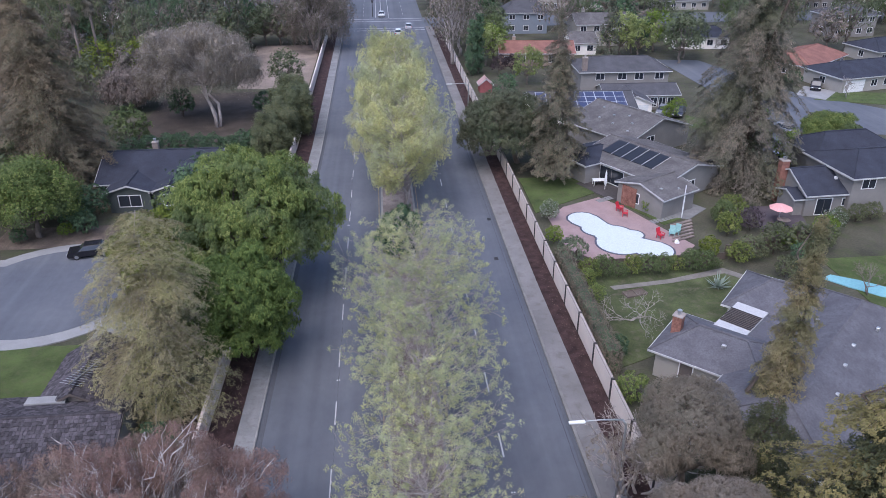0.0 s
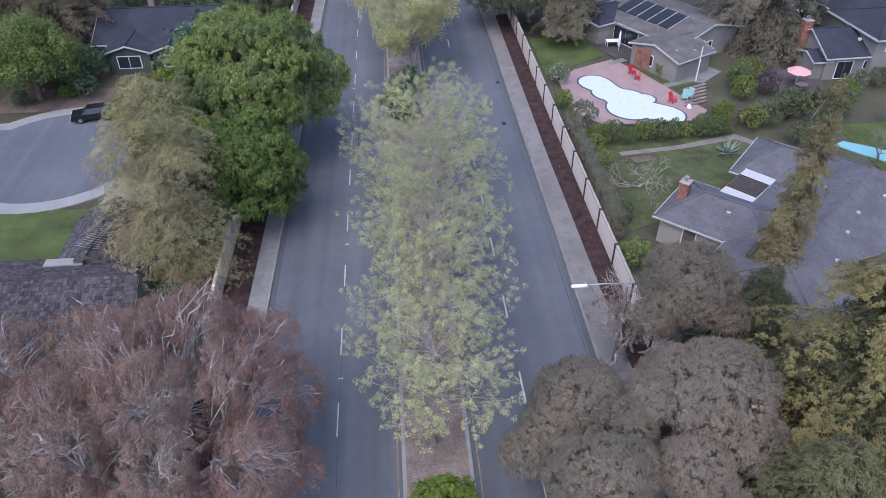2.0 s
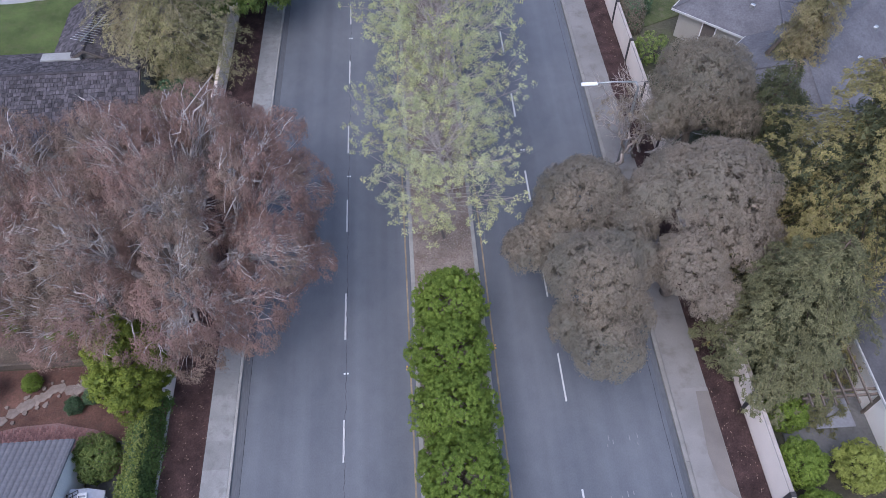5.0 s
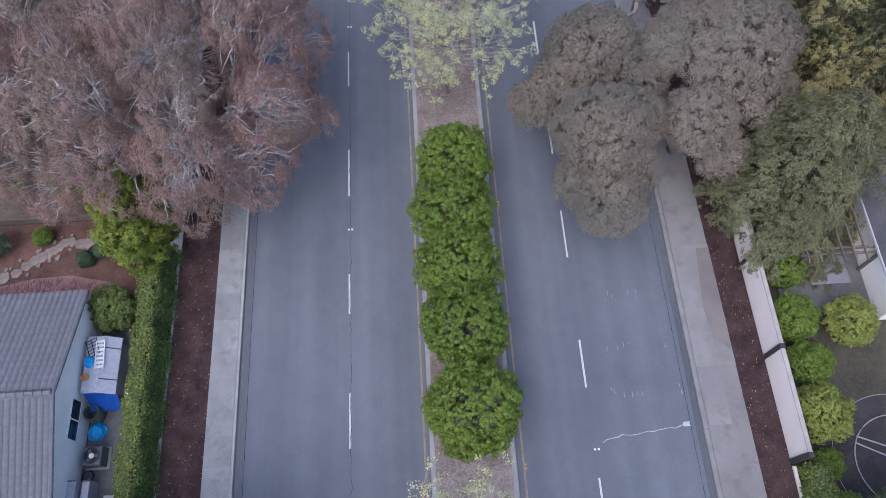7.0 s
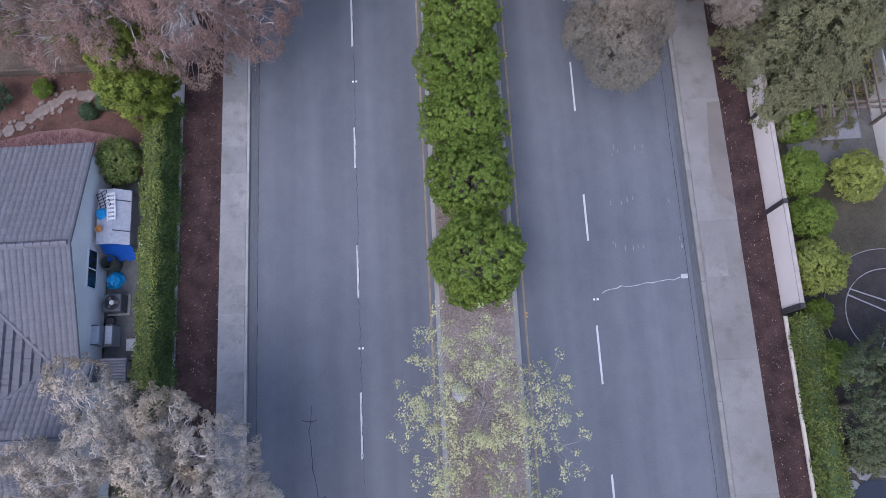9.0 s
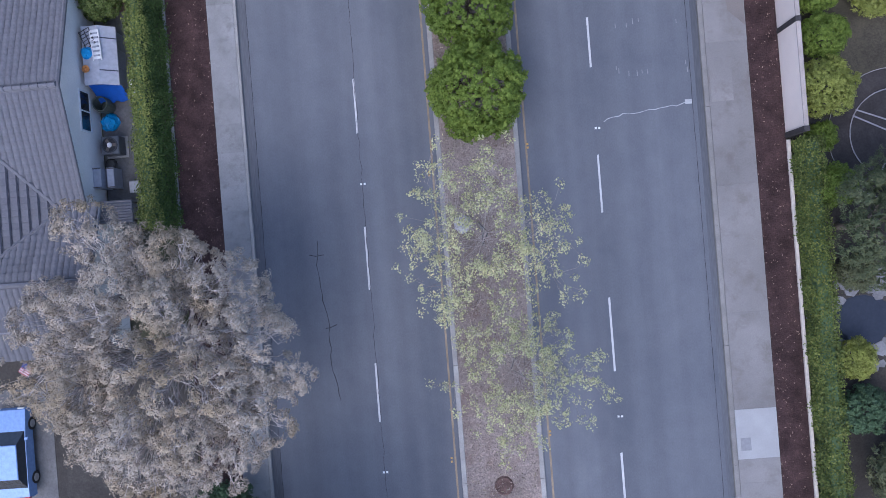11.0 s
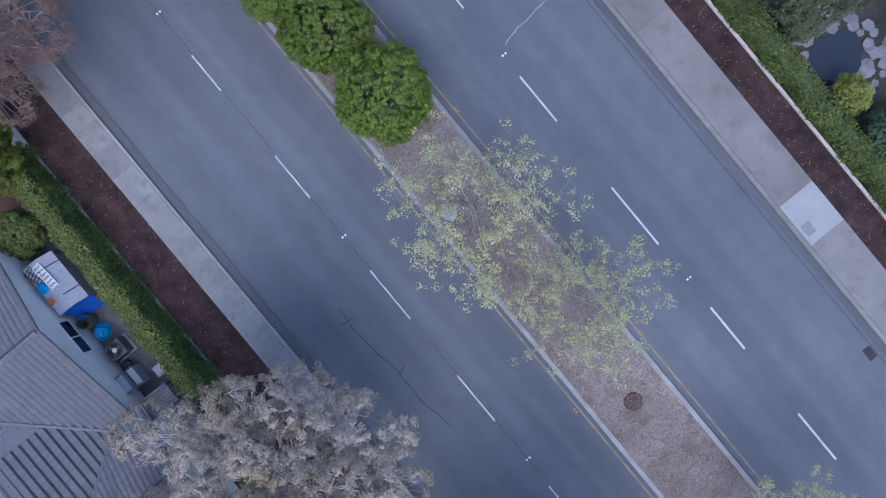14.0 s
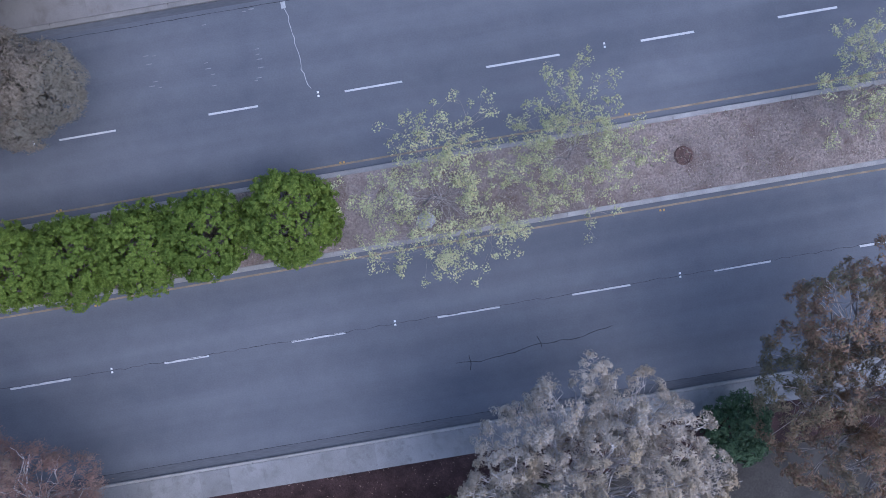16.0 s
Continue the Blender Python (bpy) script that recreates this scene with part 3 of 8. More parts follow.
NEW_CONCRETE = surface("new_concrete", (0.325, 0.323, 0.322), 0.85, 0.08, 1.0, 25, 0.1)
for x0, x1, follow, slab in ((-13.72, -12.36, True, 1.5), (11.31, 13.37, False, 6.0)):
    walk_way = tagged(new("pavement"), "grey concrete sidewalk in slabs, stained and uneven in tone", "sidewalk", kind="structure")
    y = -83.0
    rng = random.Random(int(x1 * 10))
    while y < Y1:
        ln = slab * rng.uniform(0.75, 1.2)
        k0, k1 = (kerb_x(y), kerb_x(y + ln)) if follow else (0, 0)
        z = 0.15 + rng.uniform(-0.004, 0.004)
        if not follow and y < -17.75 < y + ln + 1.0:
            ln = -17.75 - y
        fresh = not follow and abs(y + 17.75) < 0.01
        if fresh:
            ln = 2.5
        g = 0.0025 if follow else 0.003
        h0, h1 = (0, 0) if follow else (0.5 * east_x(y), 0.5 * east_x(y + ln))
        part("slab", Shape().add(
            [(x0 + k0, y + g, -0.1), (x1 + k0 + h0, y + g, -0.1), (x1 + k1 + h1, y + ln - g, -0.1), (x0 + k1, y + ln - g, -0.1),
             (x0 + k0, y + g, z), (x1 + k0 + h0, y + g, z), (x1 + k1 + h1, y + ln - g, z), (x0 + k1, y + ln - g, z)],
            [(4, 5, 6, 7), (0, 1, 5, 4), (1, 2, 6, 5), (2, 3, 7, 6), (3, 0, 4, 7)]), NEW_CONCRETE if fresh else CONCRETE if follow else CONCRETE_EAST, walk_way)
        y += ln

tagged(part("stain", Shape().prism([(12.66, 9.8), (12.35, 6.3), (12.53, 4.7), (12.95, 4.3), (13.34, 3.9), (13.34, 9.8)], 0.1, 0.159), surface("brown_stained_concrete", (0.172, 0.152, 0.14), 0.85, 0.16, 0.5, 25, 0.2)),
       "brownish stain beside the mulch on the sidewalk", "stain", kind="structure")

# lane lines, yellow median lines, reflectors
lane_lines = tagged(new("trim"), "painted white lane dashes on the asphalt", "road marking", kind="structure")
rng = random.Random(5)
NEAR_DASHES = {-6.5: ((-14.63, 3.03), (-7.87, 3.24), (0.14, 2.82), (7.23, 2.35), (14.45, 3.19), (22.29, 2.7), (29.2, 2.7)),
               5.57: ((-19.75, 2.73), (-12.92, 3.76), (-4.88, 2.95), (2.48, 2.56), (9.77, 2.95), (16.5, 2.6), (24.0, 2.67), (31.9, 2.5))}
for x, near in NEAR_DASHES.items():
    runs = list(near)
    runs += [(near[-1][0] + 7.2 * k, rng.uniform(2.4, 2.9)) for k in range(1, 36)] + [(near[0][0] - 7.25 * k, rng.uniform(2.6, 3.1)) for k in range(1, 9)]
    for y, n in runs:
        if 165 < y < 216:
            continue
        w = rng.uniform(0.045, 0.06)
        d = 0.25 * kerb_x(y) if x < 0 else 0
        part("lane_dash", Shape().add([(x - w + d, y, 0.004), (x + w + d, y + 0.02, 0.004), (x + w + d, y + n, 0.004), (x - w + d, y + n - 0.03, 0.004)], [(0, 1, 2, 3)]), WHITE_LINE, lane_lines)
for x, w, mt in ((-2.81, 0.05, YELLOW_LINE), (2.0, 0.05, YELLOW_LINE)):
    part("median_line", Shape().box(x - w, -80, 0.001, x + w, 165, 0.004), mt, lane_lines)
part("edge_line", Shape().box(-6.3, 330, 0.001, -6.2, 400, 0.004), WHITE_LINE, lane_lines)
MARK = plain("reflector_white", (0.75, 0.75, 0.74), 0.4)
MARK_Y = plain("reflector_amber", (0.5, 0.3, 0.08), 0.4)
spots = []
for k in range(-5, 11):
    spots += [(-6.42, -2.45 + 14.75 * k, MARK), (5.66, -0.6 + 14.6 * k, MARK)]
    spots += [(-3.0, -2.2 + 14.6 * k, MARK_Y), (2.08, -1.2 + 14.6 * k, MARK_Y)]
for x, y, mt in spots:
    if y < 165:
        rm = thing("road_marker", "pair of small raised %s reflectors on the asphalt" % ("white" if mt is MARK else "amber"), "road marker", (x, y, 0), 0 if mt is MARK else 90, "lane reflectors")
        for d in (-0.09, 0.09):
            part("reflector", Shape().soft_box(d - 0.05, -0.05, 0, d + 0.05, 0.05, 0.025, 0.02), mt, rm)


def crack(pts, width, material, label, wobble=0.05):
    rng = random.Random(len(pts))
    s = Shape()
    line = []
    for (ax, ay), (bx, by) in zip(pts, pts[1:]):
        n = max(2, int(math.hypot(bx - ax, by - ay) / 0.35))
        for i in range(n):
            u = i / n
            line.append((ax + (bx - ax) * u + rng.uniform(-wobble, wobble), ay + (by - ay) * u + rng.uniform(-wobble, wobble)))
    line.append(pts[-1])
    v = []
    for i, (x, y) in enumerate(line):
        a, b = line[max(0, i - 1)], line[min(len(line) - 1, i + 1)]
        dx, dy = b[0] - a[0], b[1] - a[1]
        d = math.hypot(dx, dy) or 1
        w = width * rng.uniform(0.5, 1.2)
        v += [(x - dy / d * w, y + dx / d * w, 0.005), (x + dy / d * w, y - dx / d * w, 0.005)]
    s.add(v, [(2 * i, 2 * i + 1, 2 * i + 3, 2 * i + 2) for i in range(len(line) - 1)])
    return tagged(part("road_crack", s, material), label, "crack", kind="structure")


# ---- the pale wall along the east side, panels between dark posts ----
wall_east = tagged(new("wall_east"), "pale stucco panel wall with dark posts along the sidewalk", "wall", kind="structure")
y = -1.75
first = True
while y < 172:
    ln = 5.2 if y < 8 else 4.75
    h0, h1 = 0.3 * east_x(y), 0.3 * east_x(y + ln)
    bay = pose(14.99 + h0, y, 0, 0, 0, math.degrees(math.atan2(h0 - h1, ln)))
    part("panel", Shape().soft_box(-0.07, 0.12, 0.05, 0.08, ln - 0.12, 2.1, 0.02), WHITE_WALL, wall_east).matrix_basis = bay
    part("wall_cap", Shape().soft_box(-0.09, 0.1, 2.1, 0.13, ln - 0.1, 2.16, 0.015), CAP, wall_east).matrix_basis = bay
    part("post", Shape().soft_box(-0.13, -0.13, 0.0, 0.14, 0.11, 2.24, 0.03), DARK_POST, wall_east).matrix_basis = bay
    y += ln
wall_west = tagged(new("wall_west"), "pale low wall behind the mulch strip", "wall", kind="structure")
y = 11.3
while y < 190:
    k = kerb_x(y)
    part("panel", Shape().soft_box(-16.05 + k * 0.9, y + 0.02, 0.0, -15.86 + k * 0.9, y + 4.6, 1.9, 0.02), WHITE_WALL, wall_west)
    part("wall_cap", Shape().soft_box(-16.08 + k * 0.9, y, 1.9, -15.83 + k * 0.9, y + 4.62, 1.95, 0.02), WHITE_WALL, wall_west)
    y += 4.64

# ---- leaf colours ----
L_RED = foliage("leaves_russet", (0.24, 0.144, 0.122), (0.345, 0.219, 0.19), (0.26, 0.185, 0.15), 0.25, 0.6, 0.22, (0.235, 0.185, 0.145), 0.2)
L_GREY = foliage("leaves_grey_pink", (0.37, 0.318, 0.27), (0.60, 0.528, 0.465), (0.48, 0.385, 0.30), 0.25, 1.0, 0.3, (0.37, 0.29, 0.19), 0.22)
L_BROWN = foliage("leaves_brown", (0.16, 0.10, 0.063), (0.255, 0.168, 0.112), (0.15, 0.135, 0.08), 0.2, 0.8, 0.3, (0.11, 0.11, 0.065))
L_UMBER = foliage("leaves_umber", (0.225, 0.185, 0.146), (0.305, 0.255, 0.205), (0.20, 0.168, 0.13), 0.25, 0.5, 0.15, (0.21, 0.192, 0.158))
L_GREEN = foliage("leaves_bright_green", (0.115, 0.16, 0.046), (0.215, 0.272, 0.076), (0.29, 0.325, 0.10), 0.3, 0.25, 0.25, (0.085, 0.115, 0.058))
L_SHRUB = foliage("leaves_deep_green", (0.118, 0.172, 0.028), (0.172, 0.238, 0.040), (0.205, 0.27, 0.054), 0.3, 0.7, 0.14)
L_DARK = foliage("leaves_dark_green", (0.048, 0.085, 0.050), (0.105, 0.164, 0.084), None, 0.15, 0.5)
L_LIGHT = foliage("leaves_pale_spring", (0.35, 0.37, 0.19), (0.52, 0.54, 0.28), (0.56, 0.52, 0.25), 0.35, 0.5, 0.2, (0.38, 0.41, 0.26))
L_OLIVE = foliage("needles_olive", (0.20, 0.185, 0.10), (0.27, 0.245, 0.135), (0.26, 0.22, 0.14), 0.25, 0.5, 0.2)
L_YELLOW = foliage("needles_yellow_olive", (0.185, 0.165, 0.066), (0.285, 0.25, 0.10), (0.25, 0.205, 0.10), 0.25, 0.4, 0.2)
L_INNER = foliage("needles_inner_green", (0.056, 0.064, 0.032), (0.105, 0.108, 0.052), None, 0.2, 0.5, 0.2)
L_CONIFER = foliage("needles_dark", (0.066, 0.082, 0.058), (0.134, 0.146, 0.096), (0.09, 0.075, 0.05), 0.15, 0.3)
L_REDWOOD = foliage("needles_grey_brown", (0.125, 0.112, 0.082), (0.225, 0.195, 0.15), (0.27, 0.22, 0.18), 0.15, 0.3, 0.25, (0.105, 0.112, 0.066), 0.16)
L_YBUSH = foliage("leaves_yellow_green", (0.10, 0.135, 0.022), (0.20, 0.235, 0.038), None, 0.3, 1.0, 0.3)
L_HEDGE = foliage("leaves_hedge", (0.125, 0.16, 0.042), (0.21, 0.25, 0.068), (0.28, 0.30, 0.095), 0.3, 1.0)

L_SPARSE = foliage("leaves_sparse_yellow", (0.40, 0.405, 0.22), (0.57, 0.575, 0.32), (0.62, 0.57, 0.31), 0.35, 0.5, 0.15)
L_FULL = foliage("leaves_full_spring", (0.36, 0.365, 0.165), (0.53, 0.535, 0.25), (0.56, 0.51, 0.22), 0.35, 0.35, 0.2, (0.38, 0.41, 0.25))
L_GREEN2 = foliage("leaves_mid_green", (0.076, 0.12, 0.033), (0.15, 0.205, 0.052), (0.20, 0.25, 0.07), 0.25, 0.5, 0.2)

# ---- trees along the median ----
for k, (x, y, r, h) in enumerate(((-0.35, 1.35, 2.5, 4.3), (-0.5, 5.55, 2.4, 4.1), (-0.6, 8.75, 2.35, 4.0), (-0.6, 12.0, 2.35, 4.1), (-0.4, 15.1, 2.25, 4.2))):
    lobes = spread_lobes(40 + k, (0, 0, h * 0.53), (r, r, h * 0.5), 64 if k == 0 else 40, 0.36 if k == 0 else 0.45, 0.52 if k == 0 else 0.7, -0.85, 0.8)
    shrub = canopy(140 + k, lobes, (0, 0, 0), (0, 0, 0.9), trunk_r=0.1, per=15, puff=0.15, n=30, leaf=(0.10, 0.06), low=-0.7, hide=0.86, twigs=0.02, groups=5, squash=1.0, fill=30)
    tree("median_shrub", shrub, (x, y, 0.12), L_SHRUB, DARK_BARK, "round dense deep green shrub in the median bed", "shrub", "median shrubs")
lobes = spread_lobes(47, (0, 0, 3.2), (2.6, 2.6, 3.1), 20, 0.6, 0.9, -0.8, 0.7)
tree("median_shrub", canopy(147, lobes, (0, 0, 0), (0, 0, 1.0), trunk_r=0.12, per=6, puff=0.24, n=16, leaf=(0.26, 0.15), low=-0.7, twigs=0.02, squash=1.0, fill=30), (-0.6, 62, 0.12), L_DARK, DARK_BARK,
     "dark green upright shrub in the median bed", "shrub")

airy = [leader_tree(60 + k, 9.4, 5.0, 0.24, 78, 4, 0.28, 36, (0.112, 0.062), 0.11, 1, 0.75, 0.55, top=0.45, stand=0.8) for k in range(3)]
for k, (x, y, s) in enumerate(((-0.3, 21.2, 0.86), (0.2, 26.6, 0.92), (-0.5, 32.2, 1.0), (0.3, 38.0, 1.02), (-0.4, 44.0, 1.04), (0.4, 50.0, 1.02))):
    tree("median_tree", airy[k % 3], (x, y, 0.12), L_LIGHT, PALE_BARK, "tall loose tree with pale spring leaves in the median", "tree", "median trees", 101 * k, s)
full = [leader_tree(70 + k, 12.2, 6.3, 0.2, 115, 6, 0.40, 24, (0.25, 0.095), 0.14, 3, 0.9, 0.5, 0.014, 1.9, top=0.5, near=0.2, stand=1.2) for k in range(2)]
for k, (x, y, s) in enumerate(((0.4, 74.5, 1.0), (-0.5, 83, 1.02), (0.4, 91.5, 1.05), (-0.2, 101, 0.98), (0.2, 110, 1.0), (0.0, 124, 0.82), (-0.2, 132, 0.85))):
    tree("median_tree", full[k % 2], (x, y, 0.12), L_FULL, PALE_BARK, "full tree with pale yellow-green leaves in the median", "tree", "median trees", 77 * k, s)
sparse = [leader_tree(80 + k, 6.4, 4.1, 0.3, 36, 7, 0.27, 27, (0.11, 0.064), 0.06, 1, 0.4, 0.45, 0.008, top=0.3, thin=0.1, near=0.12) for k in range(3)]
for k, (x, y, s) in enumerate(((-0.35, -5.7, 1.0), (0.6, -11.9, 0.88), (1.0, -27.0, 0.85), (-0.3, -36, 1.1))):
    tree("median_tree", sparse[k % 3], (x, y, 0.12), L_SPARSE, PALE_BARK, "thin tree with sparse pale leaves in the median", "tree", "median trees", 130 * k, s)

# ---- large trees on the west side ----
lobes = spread_lobes(1, (1.7, 2.6, 8.0), (8.2, 8.6, 5.4), 32, 1.4, 2.2, -0.55, 0.42) + [(2.2, 10.6, 6.6, 2.0), (-0.6, 11.4, 6.2, 1.9), (4.4, 9.4, 6.4, 1.8), (-3.2, 10.6, 6.2, 1.9),
                                                                                                      (2.6, -3.6, 4.4, 1.3), (5.6, -2.4, 5.2, 1.5), (8.6, 0.6, 6.0, 1.1), (-4.2, -2.6, 5.6, 1.6), (-6.8, -1.6, 5.6, 1.6)]
tree("gum_tree", canopy(101, lobes, (0, 0, 0), (0.9, 0.9, 3.4), trunk_r=0.42, per=7.2, puff=0.30, n=58, leaf=(0.135, 0.036), low=-0.55, droop=0.26, hide=0.74, twigs=0.16, twig_r=0.012, groups=8, show=6, show_r=0.04,
                        patchy=0.27), (-16.05, 15.4, 0), L_RED, WHITE_BARK, "wide russet gum tree with pale branches behind the wall")
lobes = spread_lobes(7, (0.5, 0, 7.0), (6.6, 7.6, 4.4), 20, 1.4, 2.1, -0.5)
tree("gum_tree", canopy(107, lobes, (0, 0, 0), (0.2, 0, 3.4), trunk_r=0.36, per=6.0, puff=0.30, n=50, leaf=(0.145, 0.04), low=-0.55, droop=0.3, hide=0.75, twigs=0.12, groups=5, show=4, show_r=0.055, patchy=0.4),
     (-26.2, 19.5, 0), L_RED, WHITE_BARK, "russet gum tree with many bare pale branches")
lobes = spread_lobes(2, (2.3, -0.7, 6.7), (5.7, 6.1, 4.2), 48, 0.8, 1.35, -0.45, 0.62) + spread_lobes(22, (2.3, -0.7, 6.3), (3.9, 4.3, 3.1), 20, 0.9, 1.3, -0.2) + [(-1.6, 5.4, 5.6, 1.3), (-3.6, 1.6, 5.0, 1.7), (-5.2, -0.6, 4.8, 1.5), (-0.4, 4.6, 6.0, 1.2)]
tree("gum_tree", canopy(102, lobes, (0, 0, 0), (1.2, 0.2, 2.8), trunk_r=0.2, per=7.6, puff=0.24, n=36, leaf=(0.165, 0.05), low=-0.35, hide=0.8, twigs=0.3, twig_r=0.009, flat=1.25, groups=9, show=4, show_r=0.032, patchy=0.46, stand=0.8),
     (-16.4, -9.4, 0), L_GREY, WHITE_BARK, "grey-pink leaved tree over the tiled roof and mulch strip")
lobes = spread_lobes(3, (2.6, 0.6, 7.2), (6.4, 6.2, 4.4), 26, 1.1, 1.9, -0.5, 0.45)
tree("gum_tree", canopy(103, lobes, (0, 0, 0), (1.0, 0.2, 2.8), trunk_r=0.26, per=6.0, puff=0.27, n=38, leaf=(0.15, 0.055), low=-0.4, hide=0.8, twigs=0.16, groups=6, show=2, show_r=0.03, patchy=0.3), (-14.2, -23.8, 0), L_BROWN, PALE_BARK,
     "brown and olive leaved tree beside the sidewalk")
lobes = spread_lobes(4, (2.4, 0.4, 8.4), (8.4, 8.4, 6.6), 30, 1.7, 2.6, -0.6, 0.6)
tree("broad_tree", canopy(104, lobes, (0, 0, 0), (0.8, 0.2, 3.2), trunk_r=0.45, per=3.0, puff=0.44, n=44, leaf=(0.27, 0.095), low=-0.6, droop=0.18, hide=0.8, twigs=0.03, groups=6, fill=120, patchy=0.15), (-17.2, 57.0, 0), L_GREEN, BARK,
     "large round bright green tree over the sidewalk")
lobes = spread_lobes(8, (2.8, 0.2, 6.0), (5.2, 4.8, 5.2), 20, 1.2, 1.8, -0.75, 0.6)
tree("broad_tree", canopy(108, lobes, (0, 0, 0), (0.8, 0, 2.4), trunk_r=0.3, per=4.2, puff=0.36, n=40, leaf=(0.25, 0.095), low=-0.6, droop=0.15, hide=0.8, twigs=0.03, groups=5, fill=120), (-16.9, 44.6, 0), L_GREEN2, BARK,
     "deep green tree hanging over the wall and sidewalk")
lobes = spread_lobes(9, (0, 0, 5.6), (4.6, 4.4, 4.6), 15, 1.2, 1.8, -0.6, 0.5)
tree("broad_tree", canopy(109, lobes, (0, 0, 0), (0, 0, 2.4), trunk_r=0.25, per=3.6, puff=0.38, n=26, leaf=(0.34, 0.15), low=-0.6, droop=0.15, hide=0.8, twigs=0.03, groups=5, fill=90), (-22.5, 54.5, 0), L_YBUSH, BARK,
     "yellow-green tree behind the feathery one")
tree("feathery_tree", conifer(5, 16.5, 4.5, first=0.10, whorls=40, per=6, rise=0.28, hang=0.55, sprays=105, leaf=(0.19, 0.042), trunk_r=0.30, power=0.3, ragged=0.5, gap=0.0, twig=0.8, lean=(0.4, 2.0)),
     (-19.2, 38.0, 0), foliage("needles_feathery", (0.25, 0.242, 0.115), (0.385, 0.365, 0.185), (0.29, 0.24, 0.15), 0.3, 0.5, 0.2, (0.235, 0.20, 0.125), 0.3), PALE_BARK, "tall feathery olive tree with a bare pale trunk")
lobes = spread_lobes(6, (0, 0, 3.7), (2.0, 2.5, 3.7), 28, 0.5, 0.8, -0.8, 0.6)
tree("yellow_bush", canopy(106, lobes, (0, 0, 0), (0, 0, 0.9), trunk_r=0.12, per=12, puff=0.19, n=38, leaf=(0.11, 0.06), low=-0.6, twigs=0.05, groups=5, squash=1.0, fill=50), (-17.0, 11.6, 0), L_YBUSH, DARK_BARK,
     "bushy yellow-green tree beside the hedge", "bush")

# ---- large trees on the east side: gum trees with smooth domes, conifers behind them ----
dome = dict(trunk_r=0.3, per=15, puff=0.27, n=34, leaf=(0.125, 0.045), low=-0.5, droop=0.12, hide=0.9, twigs=0.02, groups=4, squash=1.0, rough=0.24, fill=90)
for seed, at, fork, lobes, lab in (
        (11, (15.6, 26.2, 0), (0.2, 0.2, 3.2), ((0.4, 0.6, 6.9, 3.1), (-1.9, -0.5, 5.4, 1.6), (2.4, -0.9, 5.6, 1.8)), "domed brown-grey gum tree behind the wall"),
        (12, (14.0, 18.4, 0), (0.0, 0.0, 3.4), ((0.3, -0.4, 7.2, 3.0), (-1.6, 1.2, 6.9, 1.9), (-2.8, 0.4, 6.4, 1.7), (-1.6, -3.6, 5.3, 2.1), (1.4, -2.6, 6.0, 2.0), (-0.6, -5.0, 4.4, 1.5), (1.6, 1.9, 6.4, 1.9)), "tall domed brown-grey gum tree beside the wall"),
        (13, (12.6, 16.4, 0), (-1.2, 0.0, 2.8), ((-5.0, 3.3, 5.2, 2.7), (-6.9, 2.1, 4.6, 1.6), (-8.5, 0.8, 4.3, 1.4), (-5.3, -2.0, 5.4, 2.6), (-6.4, -0.4, 4.6, 1.7), (-3.4, -1.2, 5.2, 1.7), (-5.3, -5.2, 3.9, 2.1), (-6.6, -3.9, 3.8, 1.4), (-4.0, -3.8, 4.2, 1.6),
                                          (-3.0, 1.4, 5.2, 1.9)), "wide domed brown-grey gum tree overhanging the road")):
    lumps = [q for k, (x, y, z, r) in enumerate(lobes) for q in spread_lobes(seed * 10 + k, (x, y, z), (r, r, r * 0.95), 17 if r > 2.2 else 11, r * 0.36, r * 0.5, -0.35, 0.84)]
    tree("gum_tree", canopy(seed, lumps, (0, 0, 0), fork, **dome), at, L_UMBER, BARK, lab)
lobes = spread_lobes(16, (0, 0, 5.4), (2.4, 2.2, 1.9), 9, 0.7, 1.0, -0.4)
tree("gum_tree", canopy(116, lobes, (0, 0, 0), (0, 0, 2.4), trunk_r=0.16, per=5, puff=0.2, n=20, leaf=(0.14, 0.05), twigs=0.5, twig_r=0.016, show=3, show_r=0.03, groups=3, patchy=0.45), (11.6, 25.6, 0), L_UMBER, PALE_BARK,
     "thin half-bare grey gum tree beside the street lamp")
fronds = dict(rise=0.12, hang=0.5, leaf=(0.17, 0.055), ragged=0.35, fan=0.10, tuft_n=15)
under = dict(rise=0.1, hang=0.45, leaf=(0.26, 0.09), ragged=0.4, fan=0.28)
for name, at, h, r, whorls, leaf_mat, lab in (
        ("yellow_conifer", (21.7, 17.6, 0), 17.0, 8.3, 26, L_YELLOW, "tall yellow-olive conifer behind the wall"),
        ("dark_conifer", (17.2, 11.8, 0), 10.8, 4.8, 15, foliage("needles_grey_olive", (0.095, 0.10, 0.052), (0.182, 0.174, 0.09), None, 0.25, 0.5, 0.2), "olive-green conifer leaning over the wall")):
    outer = conifer(int(h), h, r, first=0.06, whorls=whorls, per=7, sprays=100, trunk_r=0.4, power=0.55, **fronds)
    # darker core: older needles, with the shade of the crown's gaps coloured in
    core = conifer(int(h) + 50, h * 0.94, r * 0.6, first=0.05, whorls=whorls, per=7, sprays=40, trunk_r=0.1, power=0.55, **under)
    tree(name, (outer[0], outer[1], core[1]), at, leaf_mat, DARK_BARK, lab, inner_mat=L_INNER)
under.update(leaf=(0.2, 0.06), fan=0.2)
